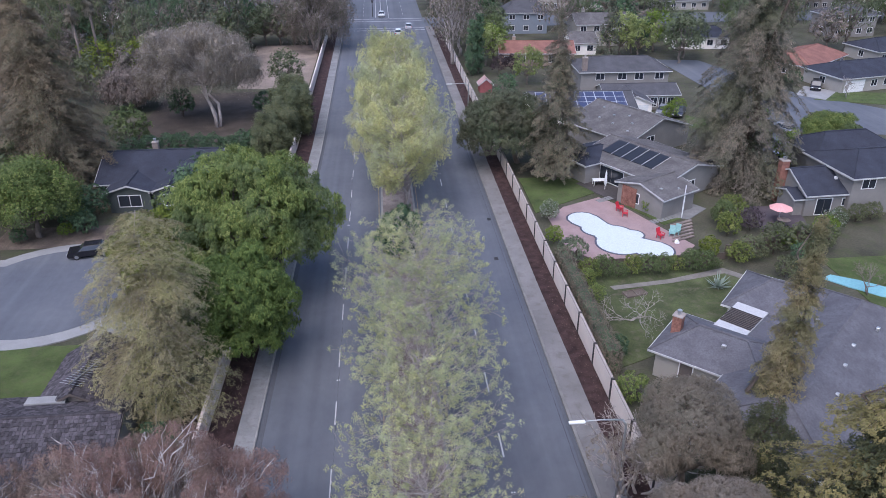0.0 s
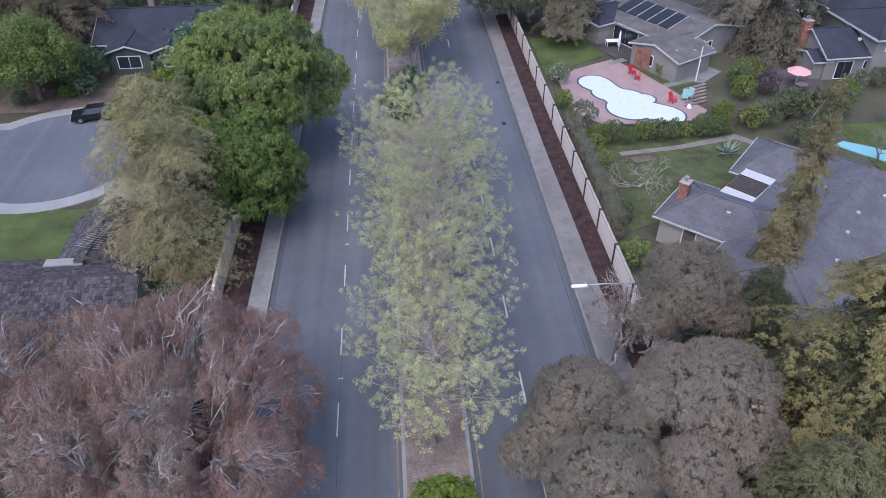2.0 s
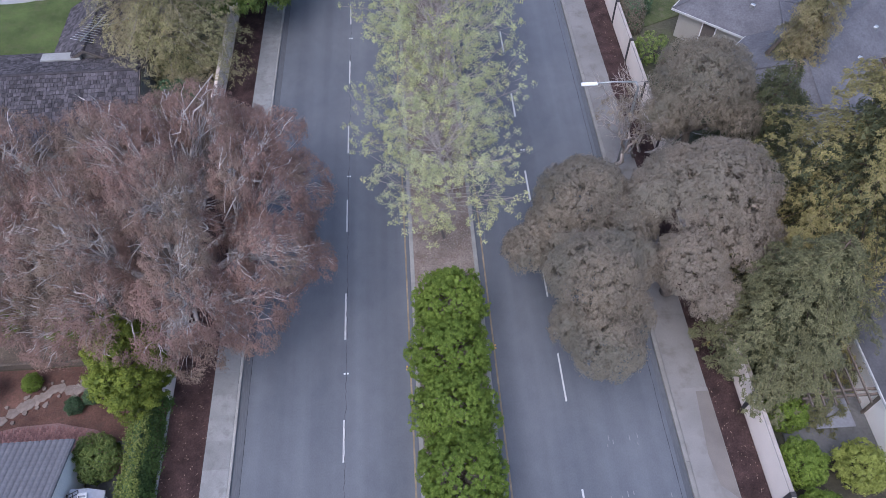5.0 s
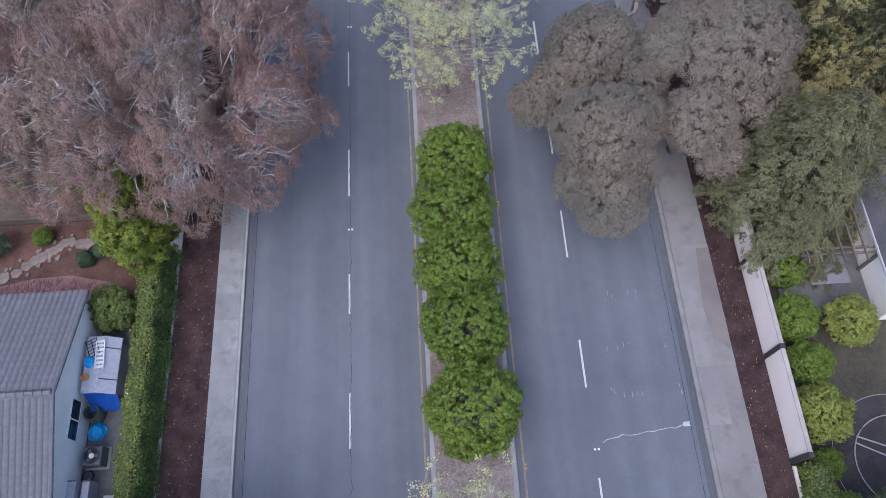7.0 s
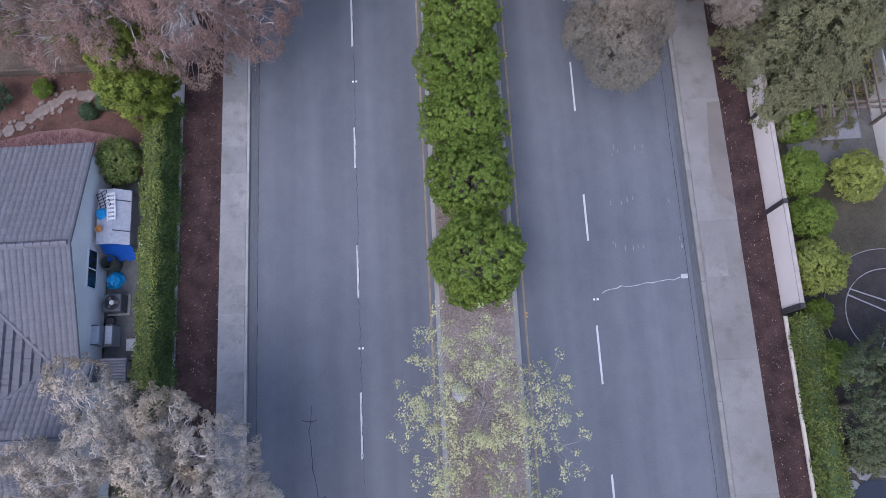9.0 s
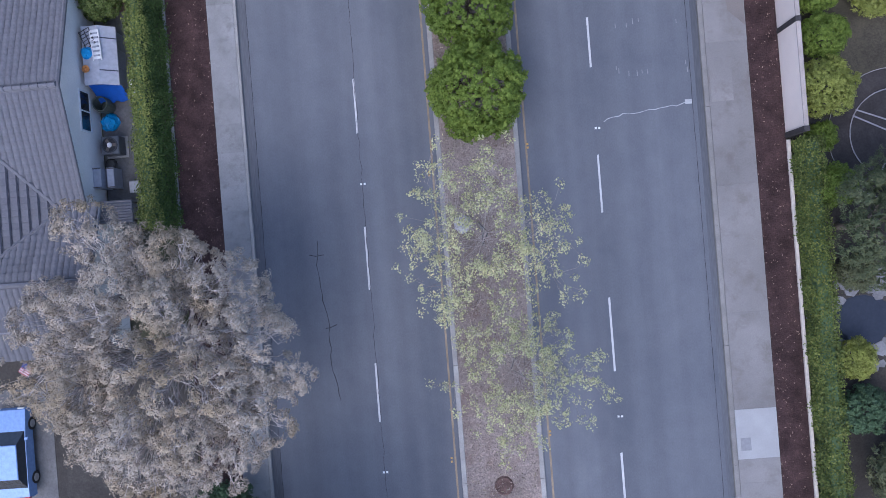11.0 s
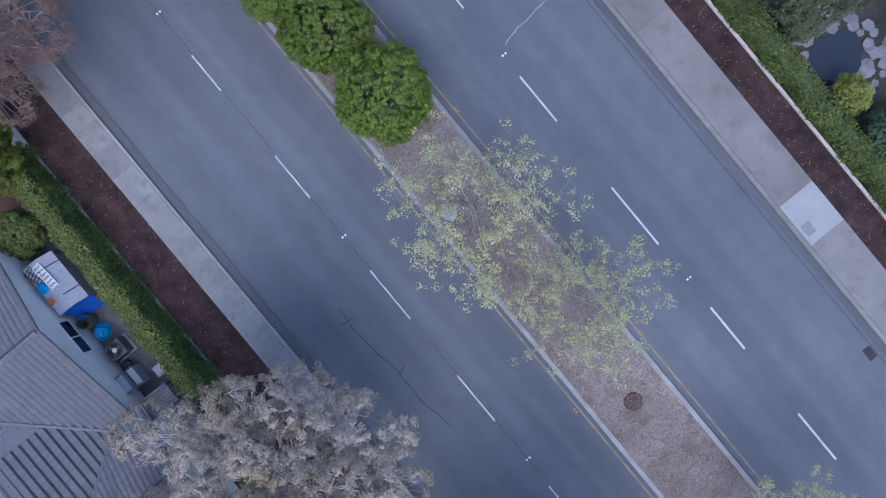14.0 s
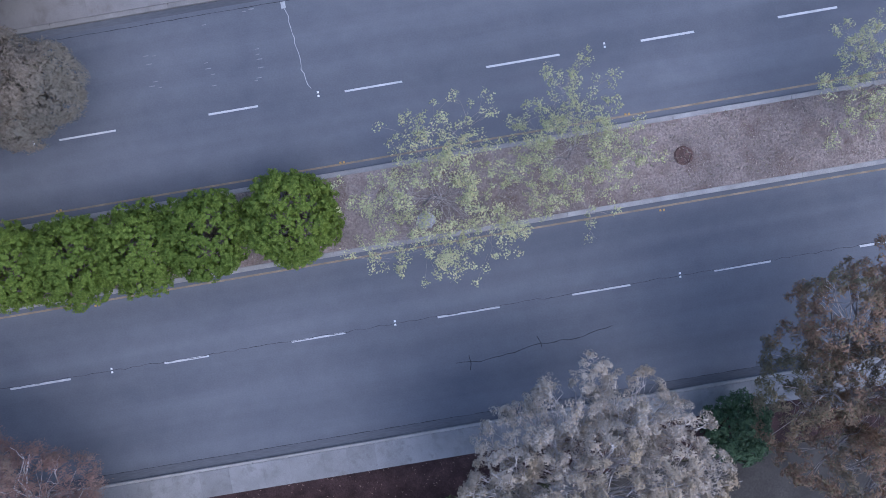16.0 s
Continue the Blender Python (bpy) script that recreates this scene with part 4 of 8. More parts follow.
tree("dark_conifer", conifer(24, 9.4, 3.6, first=0.05, whorls=20, per=6, sprays=60, trunk_r=0.25, power=0.6, **under), (20.2, 25.4, 0), L_INNER, DARK_BARK, "dark green conifer between the gum tree and the roof")
# inner needles in L_INNER: older growth plus crown shade put into the colour
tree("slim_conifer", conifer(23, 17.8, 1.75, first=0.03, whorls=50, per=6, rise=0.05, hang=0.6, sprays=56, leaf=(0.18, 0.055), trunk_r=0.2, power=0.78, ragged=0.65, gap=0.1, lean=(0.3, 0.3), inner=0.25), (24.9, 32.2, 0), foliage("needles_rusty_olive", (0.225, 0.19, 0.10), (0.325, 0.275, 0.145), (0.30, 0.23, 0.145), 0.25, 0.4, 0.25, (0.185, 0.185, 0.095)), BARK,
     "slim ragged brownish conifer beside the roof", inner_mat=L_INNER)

# ---- yards, drives, side streets ----
BRICK_PAVE = surface("pink_paving", (0.22, 0.135, 0.13), 0.85, 0.2, 0.8, 9, 0.3, dirt=(0.26, 0.17, 0.16))
DECK = surface("pool_deck", (0.33, 0.235, 0.225), 0.85, 0.12, 0.5, 9, 0.15)
PAVERS = surface("grey_paving", (0.14, 0.137, 0.137), 0.85, 0.18, 0.8, 10, 0.3, dirt=(0.10, 0.096, 0.094))
DRIVE = surface("drive_concrete", (0.29, 0.285, 0.28), 0.85, 0.12, 0.5, 10, 0.2)
RED_SOIL = surface("red_bark_bed", (0.13, 0.07, 0.055), 0.95, 0.35, 0.8, 12, 0.8, dirt=(0.09, 0.06, 0.05), depth=0.05)
STONE = surface("flagstone", (0.22, 0.18, 0.16), 0.85, 0.2, 1.5, 10, 0.4, per_object=0.15)
WATER_POOL = plain("pool_cover_white", (0.60, 0.645, 0.67), 0.35)
WATER_BLUE = plain("pool_water", (0.22, 0.45, 0.48), 0.08)
POND = plain("pond_water", (0.03, 0.035, 0.05), 0.06)
WOOD = surface("weathered_wood", (0.15, 0.12, 0.10), 0.9, 0.3, 1.0, 8, 0.5, stretch=(1, 1, 0.2))


def patch(name, outline, z, material, label, category):
    return tagged(part(name, Shape().prism(outline, -0.2, z), material), label, category, kind="structure")


def rect(x0, y0, x1, y1):
    return [(x0, y0), (x1, y0), (x1, y1), (x0, y1)]


def ring_points(cx, cy, r, n=40, a0=0.0, a1=360.0):
    return [(cx + r * math.cos(radians(a0 + (a1 - a0) * k / n)), cy + r * math.sin(radians(a0 + (a1 - a0) * k / n))) for k in range(n + (a1 - a0 < 360))]


# west: turning circle with its pavement and lawn
patch("pavement", ring_points(-35.5, 58.9, 10.3), 0.08, DRIVE, "pale concrete pavement round the turning circle", "pavement")
patch("pavement", rect(-160, 51.8, -40, 66.0), 0.074, DRIVE, "pale concrete pavement along the side street", "pavement")
patch("road", ring_points(-35.5, 58.9, 8.7), 0.10, ASPHALT, "grey asphalt turning circle", "road")
patch("road", rect(-160, 53.4, -41, 64.4), 0.104, ASPHALT, "grey asphalt side street", "road")
patch("lawn", [(-44, 40.5), (-28.6, 40.5), (-26.6, 44.6), (-25.6, 48.0), (-28.2, 48.9), (-44, 48.9)], 0.05, LAWN, "bright mown front lawn", "lawn")
patch("drive", [(-28.9, 45.0), (-24.5, 45.5), (-25.0, 53.5), (-28.5, 52.5)], 0.055, DRIVE, "pale concrete drive", "drive")
patch("planting_bed", rect(-46, 68.6, -27, 74.0), 0.04, SOIL, "brown planting bed with stones", "planting bed")
patch("dirt_lot", [(-30, 136), (-16.2, 134), (-16.2, 176), (-32, 177)], 0.03, surface("pale_dirt", (0.27, 0.215, 0.18), 0.95, 0.25, 0.2, 3, 0.5, dirt=(0.19, 0.16, 0.12)), "bare dry dirt lot behind a pale wall", "dirt lot")
patch("dirt_yard", rect(-42, 96, -18, 133), 0.025, surface("brown_dirt", (0.075, 0.06, 0.048), 0.95, 0.3, 0.4, 8, 0.5), "brown bare yard under the grey tree", "yard")
# west, close: side yard of the tiled house
patch("side_path", rect(-19.6, -3.8, -16.9, 9.2), 0.06, PAVERS, "grey paved side yard between house and hedge", "side yard")
patch("planting_bed", rect(-30, 9.0, -16.1, 13.8), 0.05, RED_SOIL, "red bark planting bed with stepping stones", "planting bed")
patch("yard", rect(-30, 14.0, -16.1, 36), 0.03, SOIL, "brown soil yard under the russet tree", "yard")
arc = [(-30, 8.6), (-20.6, 8.7), (-19.3, 8.5), (-18.75, 8.1), (-18.5, 7.4), (-17.8, 7.4), (-17.94, 8.25), (-18.32, 9.05), (-19.66, 9.92), (-21.83, 10.45), (-23.93, 10.38), (-26, 9.94), (-30, 9.3)]
patch("paved_path", arc, 0.09, BRICK_PAVE, "curved pink paved path round the house corner", "path")
# east, close: yards behind the wall
patch("planting_bed", rect(-34, -40, -16.0, -9.6), 0.035, surface("dark_leaf_soil", (0.055, 0.05, 0.045), 0.95, 0.3, 0.6, 10, 0.6), "dark leaf-covered soil under the trees", "planting bed")
patch("drive", rect(-28, -20, -23.4, -11.6), 0.06, PAVERS, "grey paved drive beside the tiled house", "drive")
patch("yard", rect(15.2, -1.0, 34, 6.0), 0.03, PATCHY, "patchy dry lawn behind the wall", "yard")
patch("patio", rect(16.6, 5.8, 24, 9.6), 0.06, PAVERS, "grey patio slabs beside the pergola", "patio")
patch("planting_bed", rect(15.2, -40, 34, -1.0), 0.035, surface("dark_leaf_soil", (0.055, 0.05, 0.045), 0.95, 0.3, 0.6, 10, 0.6), "dark leaf-covered soil", "planting bed")
patch("yard", [(15.2, 40.5), (20, 42.5), (27, 46), (34, 52.5), (33, 57.4), (15.2, 57.4)], 0.03, surface("rough_green_lawn", (0.082, 0.098, 0.04), 0.95, 0.4, 0.35, 12, 0.8, 25, dirt=(0.135, 0.12, 0.085), depth=0.05), "patchy back lawn with bare soil", "yard")
patch("path", [(20.2, 53.7), (26.5, 54.5), (32.5, 55.9), (34.3, 54.1), (34.9, 54.7), (32.8, 57.0), (26.3, 55.2), (20.0, 54.4)], 0.06, surface("tan_path", (0.21, 0.19, 0.17), 0.9, 0.2, 0.8, 10, 0.3), "tan strip path along the hedge", "path")
patch("pool_deck", [(17.4, 71.2), (20, 74), (25.2, 76.5), (27.5, 73.0), (30, 66.9), (32, 62.3), (28.6, 58.6), (20.2, 59.8), (17.6, 63)], 0.06, DECK, "pink concrete pool deck", "pool deck")
patch("lawn", [(16.2, 72.5), (20, 75), (25, 78), (24, 84), (16.2, 84)], 0.05, LAWN, "small green lawn beside the pool deck", "lawn")
patch("lawn", [(27.8, 73.6), (30.5, 75), (33.5, 69.5), (30.6, 67.8)], 0.055, LAWN, "strip of lawn between deck and house", "lawn")
patch("patio", [(31.6, 70.0), (35.5, 74.5), (37.3, 71.8), (34.1, 69.0)], 0.075, CONCRETE, "pale concrete patio slab beside the house", "patio")
patch("patio", [(23.4, 81.4), (27.4, 84.0), (30.4, 78.2), (28.6, 75.4), (26.5, 75.6)], 0.07, surface("dark_patio", (0.075, 0.066, 0.064), 0.85, 0.2, 0.8, 10, 0.3), "dark brick patio under the eaves", "patio")
patch("patio", [(41.0, 65.0), (43.5, 72.0), (48.5, 71.0), (47.0, 65.2)], 0.06, surface("plum_paving", (0.10, 0.082, 0.09), 0.85, 0.2, 0.8, 10, 0.3), "dark brick patio under the pink umbrella", "patio")
patch("lawn", rect(44, 46.5, 60, 58), 0.045, LAWN, "green back lawn beside the second pool", "lawn")
patch("road", [(52, 92), (62, 89), (76, 97), (150, 80), (150, 95), (88, 108), (76, 122), (69, 150), (60, 152), (61, 126), (54, 103)], 0.03, ASPHALT, "grey asphalt turning circle among houses", "road")
patch("lawn", [(77, 117), (95, 110), (120, 104), (120, 116), (84, 121.5)], 0.05, LAWN, "green front lawn", "lawn")
patch("drive", [(79, 116.5), (75.5, 120.5), (80.5, 126.5), (84.5, 122)], 0.06, DRIVE, "pale concrete drive", "drive")
patch("lawn", [(47.5, 104), (53, 99.5), (55.5, 105), (50, 110)], 0.045, LAWN, "front lawn beside a drive", "lawn")


def offset_ring(pts, d):
    n = len(pts)
    out = []
    for i in range(n):
        (ax, ay), (bx, by) = pts[i - 1], pts[(i + 1) % n]
        t = math.hypot(bx - ax, by - ay)
        out.append((pts[i][0] + (by - ay) / t * d, pts[i][1] - (bx - ax) / t * d))
    return out


# the kidney-shaped pool: three round bays joined
def bay_pool(lobes, z):
    pts = []
    cx = sum(c[0] for c in lobes) / len(lobes)
    cy = sum(c[1] for c in lobes) / len(lobes)
    for k in range(72):
        a = 2 * math.pi * k / 72
        best = 0.5
        for x, y, r in lobes:
            dx, dy = cx - x, cy - y
            b = dx * math.cos(a) + dy * math.sin(a)
            disc = b * b - (dx * dx + dy * dy - r * r)
            if disc > 0:
                best = max(best, -b + math.sqrt(disc))
        pts.append((cx + best * math.cos(a), cy + best * math.sin(a)))
    return pts


pool = thing("swimming_pool", "covered kidney-shaped swimming pool in a pink deck", "pool")
edge = bay_pool([(21.5, 70.2, 1.85), (22.5, 67.4, 1.9), (23.9, 65.8, 2.3), (26.1, 65.5, 1.1), (23.9, 63.5, 2.6), (27.1, 61.6, 2.1)], 0)
part("coping", Shape().prism(offset_ring(edge, 0.22), 0.0, 0.09), surface("dark_tile", (0.07, 0.075, 0.10), 0.4, 0.2, 2, 12, 0.1), pool, "dark blue tile coping")
part("cover", Shape().prism(edge, 0.0, 0.10), WATER_POOL, pool, "smooth white pool cover")
pool2 = thing("swimming_pool", "turquoise swimming pool with white coping beside a lawn", "pool")
e2 = [(41.9, 53.9), (43.1, 54.5), (45.2, 53.2), (48.5, 50.6), (47.6, 49.0), (45.6, 49.9), (43.5, 52.0)]
part("coping", Shape().prism(offset_ring(e2, 1.1), 0.0, 0.10), DRIVE, pool2, "pale concrete coping")
part("water", Shape().prism(e2, 0.0, 0.105), WATER_BLUE, pool2, "turquoise water")

# ---- houses ----
SHINGLE = surface("grey_shingle", (0.125, 0.12, 0.132), 0.9, 0.2, 0.6, 7, 0.6, 9, dirt=(0.085, 0.083, 0.09), depth=0.04)
SLATE = surface("dark_shingle", (0.085, 0.083, 0.09), 0.9, 0.2, 0.6, 7, 0.6, 9, depth=0.04)
TAUPE = surface("taupe_shingle", (0.132, 0.122, 0.12), 0.9, 0.3, 0.6, 5, 0.6, 9, dirt=(0.10, 0.092, 0.09), depth=0.04)
NAVY = surface("blue_black_shingle", (0.04, 0.043, 0.058), 0.9, 0.2, 0.6, 7, 0.6, 9, depth=0.04)
TERRACOTTA = surface("terracotta_roof", (0.24, 0.115, 0.09), 0.85, 0.2, 0.6, 5, 0.6, 7, depth=0.05)
STUCCO_GREY = surface("grey_stucco", (0.24, 0.225, 0.21), 0.9, 0.1, 0.5, 14, 0.2)
STUCCO_CREAM = surface("cream_stucco", (0.36, 0.335, 0.30), 0.9, 0.08, 0.5, 14, 0.2)
STUCCO_BLUE = surface("blue_grey_siding", (0.22, 0.245, 0.28), 0.85, 0.08, 0.5, 10, 0.2)
STUCCO_WHITE = surface("white_stucco", (0.90, 0.845, 0.79), 0.9, 0.08, 0.5, 14, 0.2)
STUCCO_TAN = surface("tan_stucco", (0.34, 0.26, 0.20), 0.9, 0.1, 0.5, 14, 0.2)
TRIM = plain("white_trim", (0.78, 0.77, 0.76), 0.5)
EAVE = plain("eave_trim", (0.50, 0.49, 0.485), 0.6)
DARK_TRIM = plain("brown_trim", (0.12, 0.10, 0.09), 0.6)
GLASS = plain("window_glass", (0.03, 0.035, 0.045), 0.08, 0.0, 0.6)
BRICK = surface("red_brick", (0.26, 0.125, 0.095), 0.9, 0.3, 1.5, 6, 0.5)
SOLAR = plain("solar_panel", (0.045, 0.055, 0.11), 0.3, 0.0, 0.5)
SOLAR_RAIL = plain("solar_rail", (0.42, 0.43, 0.46), 0.4)
SOLAR_BLACK = plain("solar_mat", (0.02, 0.02, 0.024), 0.4)
METAL = plain("grey_metal", (0.5, 0.5, 0.5), 0.4, 0.8)


def wing(parent, x, y, turn, length, depth, eave, ridge, wall_mat, roof_mat, hip=0.0, over=0.45, trim=None):
    """A box with a pitched roof, ridge along its own x; hip: how far each end of the ridge is drawn in. Returns its pose for openings and things on it."""
    m = parent.matrix_basis.inverted() @ pose(x, y, 0, 0, 0, turn)
    a, b = length / 2, depth / 2
    rise = ridge - eave
    s = Shape()
    if hip:
        s.box(-a, -b, 0, a, b, eave - 0.02)
    else:
        p = [(-a, -b, 0), (a, -b, 0), (a, b, 0), (-a, b, 0), (-a, -b, eave), (a, -b, eave), (a, b, eave), (-a, b, eave), (-a, 0, ridge - 0.06), (a, 0, ridge - 0.06)]
        s.add(p, [(0, 1, 5, 4), (2, 3, 7, 6), (1, 2, 6, 9, 5), (3, 0, 4, 8, 7), (0, 3, 2, 1)])
    w = part("wall", s, wall_mat, parent)
    w.matrix_basis = m
    drop = rise / b * over
    A, B, z0 = a + over * (1 if hip else 0.7), b + over, eave - drop
    th = 0.16
    h = hip + (over if hip else 0)
    for k, sg in enumerate((-1, 1)):
        pts = [(-A, sg * B, z0), (A, sg * B, z0), (A - h, 0, ridge), (-A + h, 0, ridge)]
        r = Shape().add([(px, py, pz) for px, py, pz in pts] + [(px, py, pz + th) for px, py, pz in pts],
                        [(0, 1, 2, 3), (4, 5, 6, 7), (0, 1, 5, 4), (1, 2, 6, 5), (2, 3, 7, 6), (3, 0, 4, 7)])
        part("roof_slope", r, roof_mat, parent).matrix_basis = m
    if hip:
        for sg in (-1, 1):
            pts = [(sg * A, -B, z0), (sg * A, B, z0), (sg * (A - h), 0, ridge)]
            r = Shape().add(pts + [(px, py, pz + th) for px, py, pz in pts], [(0, 1, 2), (3, 4, 5), (0, 1, 4, 3), (1, 2, 5, 4), (2, 0, 3, 5)])
            part("roof_hip", r, roof_mat, parent).matrix_basis = m
        for sg in (-1, 1):
            for sy in (-1, 1):
                part("hip_cap", Shape().tube([(sg * A, sy * B, z0 + th), (sg * (A - h), 0, ridge + th)], [0.09, 0.09], 5), roof_mat, parent).matrix_basis = m
    part("ridge_cap", Shape().tube([(-A + h, 0, ridge + th), (A - h, 0, ridge + th)], [0.12, 0.12], 6), roof_mat, parent).matrix_basis = m
    t = trim or EAVE
    for sg in (-1, 1):
        part("fascia", Shape().box(-A, sg * (B + 0.02) - 0.03, z0 - 0.02, A, sg * (B + 0.02) + 0.03, z0 + 0.15), t, parent).matrix_basis = m
        if not hip:
            for sy in (-1, 1):
                q = [(sg * (A + 0.02), sy * B, z0 - 0.05), (sg * (A + 0.07), sy * B, z0 - 0.05), (sg * (A + 0.07), 0, ridge - 0.05), (sg * (A + 0.02), 0, ridge - 0.05)]
                part("bargeboard", Shape().add(q + [(px, py, pz + 0.19) for px, py, pz in q], [(0, 1, 2, 3), (7, 6, 5, 4), (0, 1, 5, 4), (1, 2, 6, 5), (2, 3, 7, 6), (3, 0, 4, 7)]), t, parent).matrix_basis = m
        else:
            part("fascia", Shape().box(sg * (A + 0.02) - 0.03, -B, z0 - 0.06, sg * (A + 0.02) + 0.03, B, z0 + 0.17), t, parent).matrix_basis = m
    return m


def opening(parent, m, side, half, u, z, w, h, kind="window", mat=None):
    """A window or door on a wing: side 0 south, 1 east, 2 north, 3 west in its own axes; half: the wall's distance from the middle."""
    q = m @ pose(0, 0, 0, 0, 0, 90 * side) @ pose(u, -half, z)
    f = Shape()
    t = 0.08
    f.box(-w / 2 - t, -0.05, -h / 2 - t, w / 2 + t, 0.02, -h / 2).box(-w / 2 - t, -0.05, h / 2, w / 2 + t, 0.02, h / 2 + t)
    f.box(-w / 2 - t, -0.05, -h / 2, -w / 2, 0.02, h / 2).box(w / 2, -0.05, -h / 2, w / 2 + t, 0.02, h / 2)
    if kind == "window":
        f.box(-0.03, -0.04, -h / 2, 0.03, 0.02, h / 2)
    o = part(kind, f, TRIM, parent, "white framed " + kind.replace("_", " "))
    o.matrix_basis = q
    if kind == "garage_door":
        for k in range(4):
            part("panel", Shape().soft_box(-w / 2 + 0.02, -0.02, -h / 2 + k * h / 4 + 0.02, w / 2 - 0.02, 0.03, -h / 2 + (k + 1) * h / 4, 0.01), TRIM, o)
    elif kind == "door":
        part("leaf", Shape().soft_box(-w / 2, -0.02, -h / 2, w / 2, 0.03, h / 2, 0.01), mat or DARK_TRIM, o)
    else:
        for sg in (-1, 1):
            part("pane", Shape().box(min(sg * 0.03, sg * w / 2), -0.015, -h / 2, max(sg * 0.03, sg * w / 2), 0.015, h / 2), GLASS, o)
    return o


def chimney(parent, m, x, y, z0, z1, mat, w=0.7):
    c = part("chimney", Shape().soft_box(x - w / 2, y - w / 2, z0, x + w / 2, y + w / 2, z1, 0.02), mat, parent)
    c.matrix_basis = m
    cap = part("chimney_cap", Shape().soft_box(x - w / 2 - 0.06, y - w / 2 - 0.06, z1, x + w / 2 + 0.06, y + w / 2 + 0.06, z1 + 0.1, 0.03), CAP, c)
    part("flue", Shape().lathe([(0.14, 0), (0.14, 0.3), (0.2, 0.32), (0.2, 0.4), (0.02, 0.46)], 10, (x, y, z1 + 0.1)), METAL, c, "grey metal flue")
    return c


def vent(parent, m, x, y, z, mat=None):
    part("roof_vent", Shape().soft_box(x - 0.17, y - 0.13, z - 0.2, x + 0.17, y + 0.13, z + 0.12, 0.04), mat or METAL, parent, "pale metal roof vent").matrix_basis = m


# west: tiled house close under the camera
TILE = surface("grey_roof_tile", (0.145, 0.143, 0.158), 0.85, 0.15, 0.5, 9, 0.3, per_object=0.06, island=0.09, dirt=(0.12, 0.12, 0.127))
tiled = thing("house", "pale stucco house with a grey concrete tile roof", "house", (-26, 2.7, 0))
mA = wing(tiled, -26.0, 2.75, 0, 12.6, 10.4, 2.75, 4.25, STUCCO_WHITE, TILE, over=0.35, trim=plain("grey_trim", (0.25, 0.25, 0.27), 0.6))
mB = wing(tiled, -25.5, -4.0, 90, 8.6, 9.6, 2.7, 4.2, STUCCO_WHITE, TILE, over=0.1, trim=MATS["grey_trim"])
mC = wing(tiled, -24.0, -6.2, 0, 10.0, 6.6, 2.65, 4.0, STUCCO_WHITE, TILE, over=0.3, trim=MATS["grey_trim"])
opening(tiled, mA, 1, 6.3, -0.65, 1.55, 1.9, 0.85)


def roof_tiles(parent, m, half, depth, eave, ridge, over, sg, x0, x1, mat, wide=0.30, course=0.37, single=150, name="roof_tile", lip=0.085, barrel=0.04):
    """Courses of curved tiles on one slope; the ones next to x1 are pieces of their own, the rest one mesh."""
    b = depth / 2
    pitch = math.atan2(ridge - eave, b)
    run = math.hypot(b + over, (ridge - eave) / b * (b + over))
    rng = random.Random(int(half * 100) + sg)
    one = []
    for k in range(5):
        u = k / 4
        one.append((wide * (u - 0.5) * 0.93, math.sin(u * math.pi) * barrel))
    def tile():
        s = Shape()
        v = [(px, 0.0, pz + lip) for px, pz in one] + [(px, course * 1.08, pz + 0.004) for px, pz in one] + [(px, 0.0, -0.01) for px, pz in one]
        return v, [(i, i + 1, 6 + i, 5 + i) for i in range(4)] + [(10 + i, 11 + i, i + 1, i) for i in range(4)]
    v, f = tile()
    me = Shape().add(v, f).mesh(name)
    frame_ = m @ pose(0, 0, eave - (ridge - eave) / b * over + 0.17, 0, 0, 0 if sg < 0 else 180) @ pose(0, -(b + over), 0, math.degrees(pitch), 0, 0)
    rest, spots = Shape(), []
    for r in range(int(run / course)):
        n = int((x1 - x0) / wide)
        for c in range(n):
            x = x1 - (c + 0.5) * wide
            spots.append((x * (1 if sg < 0 else -1), r * course, x))
    spots.sort(key=lambda q: -q[2])
    for k, (x, y, _) in enumerate(spots):
        mm = pose(x, y, rng.uniform(-0.004, 0.008), rng.uniform(-0.6, 0.6), 0, rng.uniform(-0.8, 0.8))
        if k < single:
            part(name, me, mat, parent).matrix_basis = frame_ @ mm
        else:
            rest.add([mm @ Vector(q) for q in v], f)
    ob = part("roof_tiling", rest, mat, parent)
    ob["kind"] = "stuff"
    ob.matrix_basis = frame_


for sg in (-1, 1):
    roof_tiles(tiled, mA, 6.3, 10.4, 2.75, 4.25, 0.35, sg, -4.0, 6.55, TILE)
roof_tiles(tiled, mB, 4.3, 9.6, 2.7, 4.2, 0.1, -1, -4.0, 3.4, TILE, single=100, course=0.42, lip=0.06, barrel=0.006)
for sg in (-1, 1):
    roof_tiles(tiled, mC, 5.0, 6.6, 2.65, 4.0, 0.3, sg, -3.0, 5.2, TILE, single=90)
# thin dark strips stand in for the shadow line under each tile course
for k in range(11):
    part("course_batten", Shape().box(-4.1, 0.02 + 0.42 * k, 0.05, 3.4, 0.085 + 0.42 * k, 0.085), NAVY, tiled).matrix_basis = mB @ pose(0, 0, 2.7 - 0.1 * 1.5 / 4.8 + 0.17) @ pose(0, -4.9, 0, math.degrees(math.atan2(1.5, 4.8)), 0, 0)
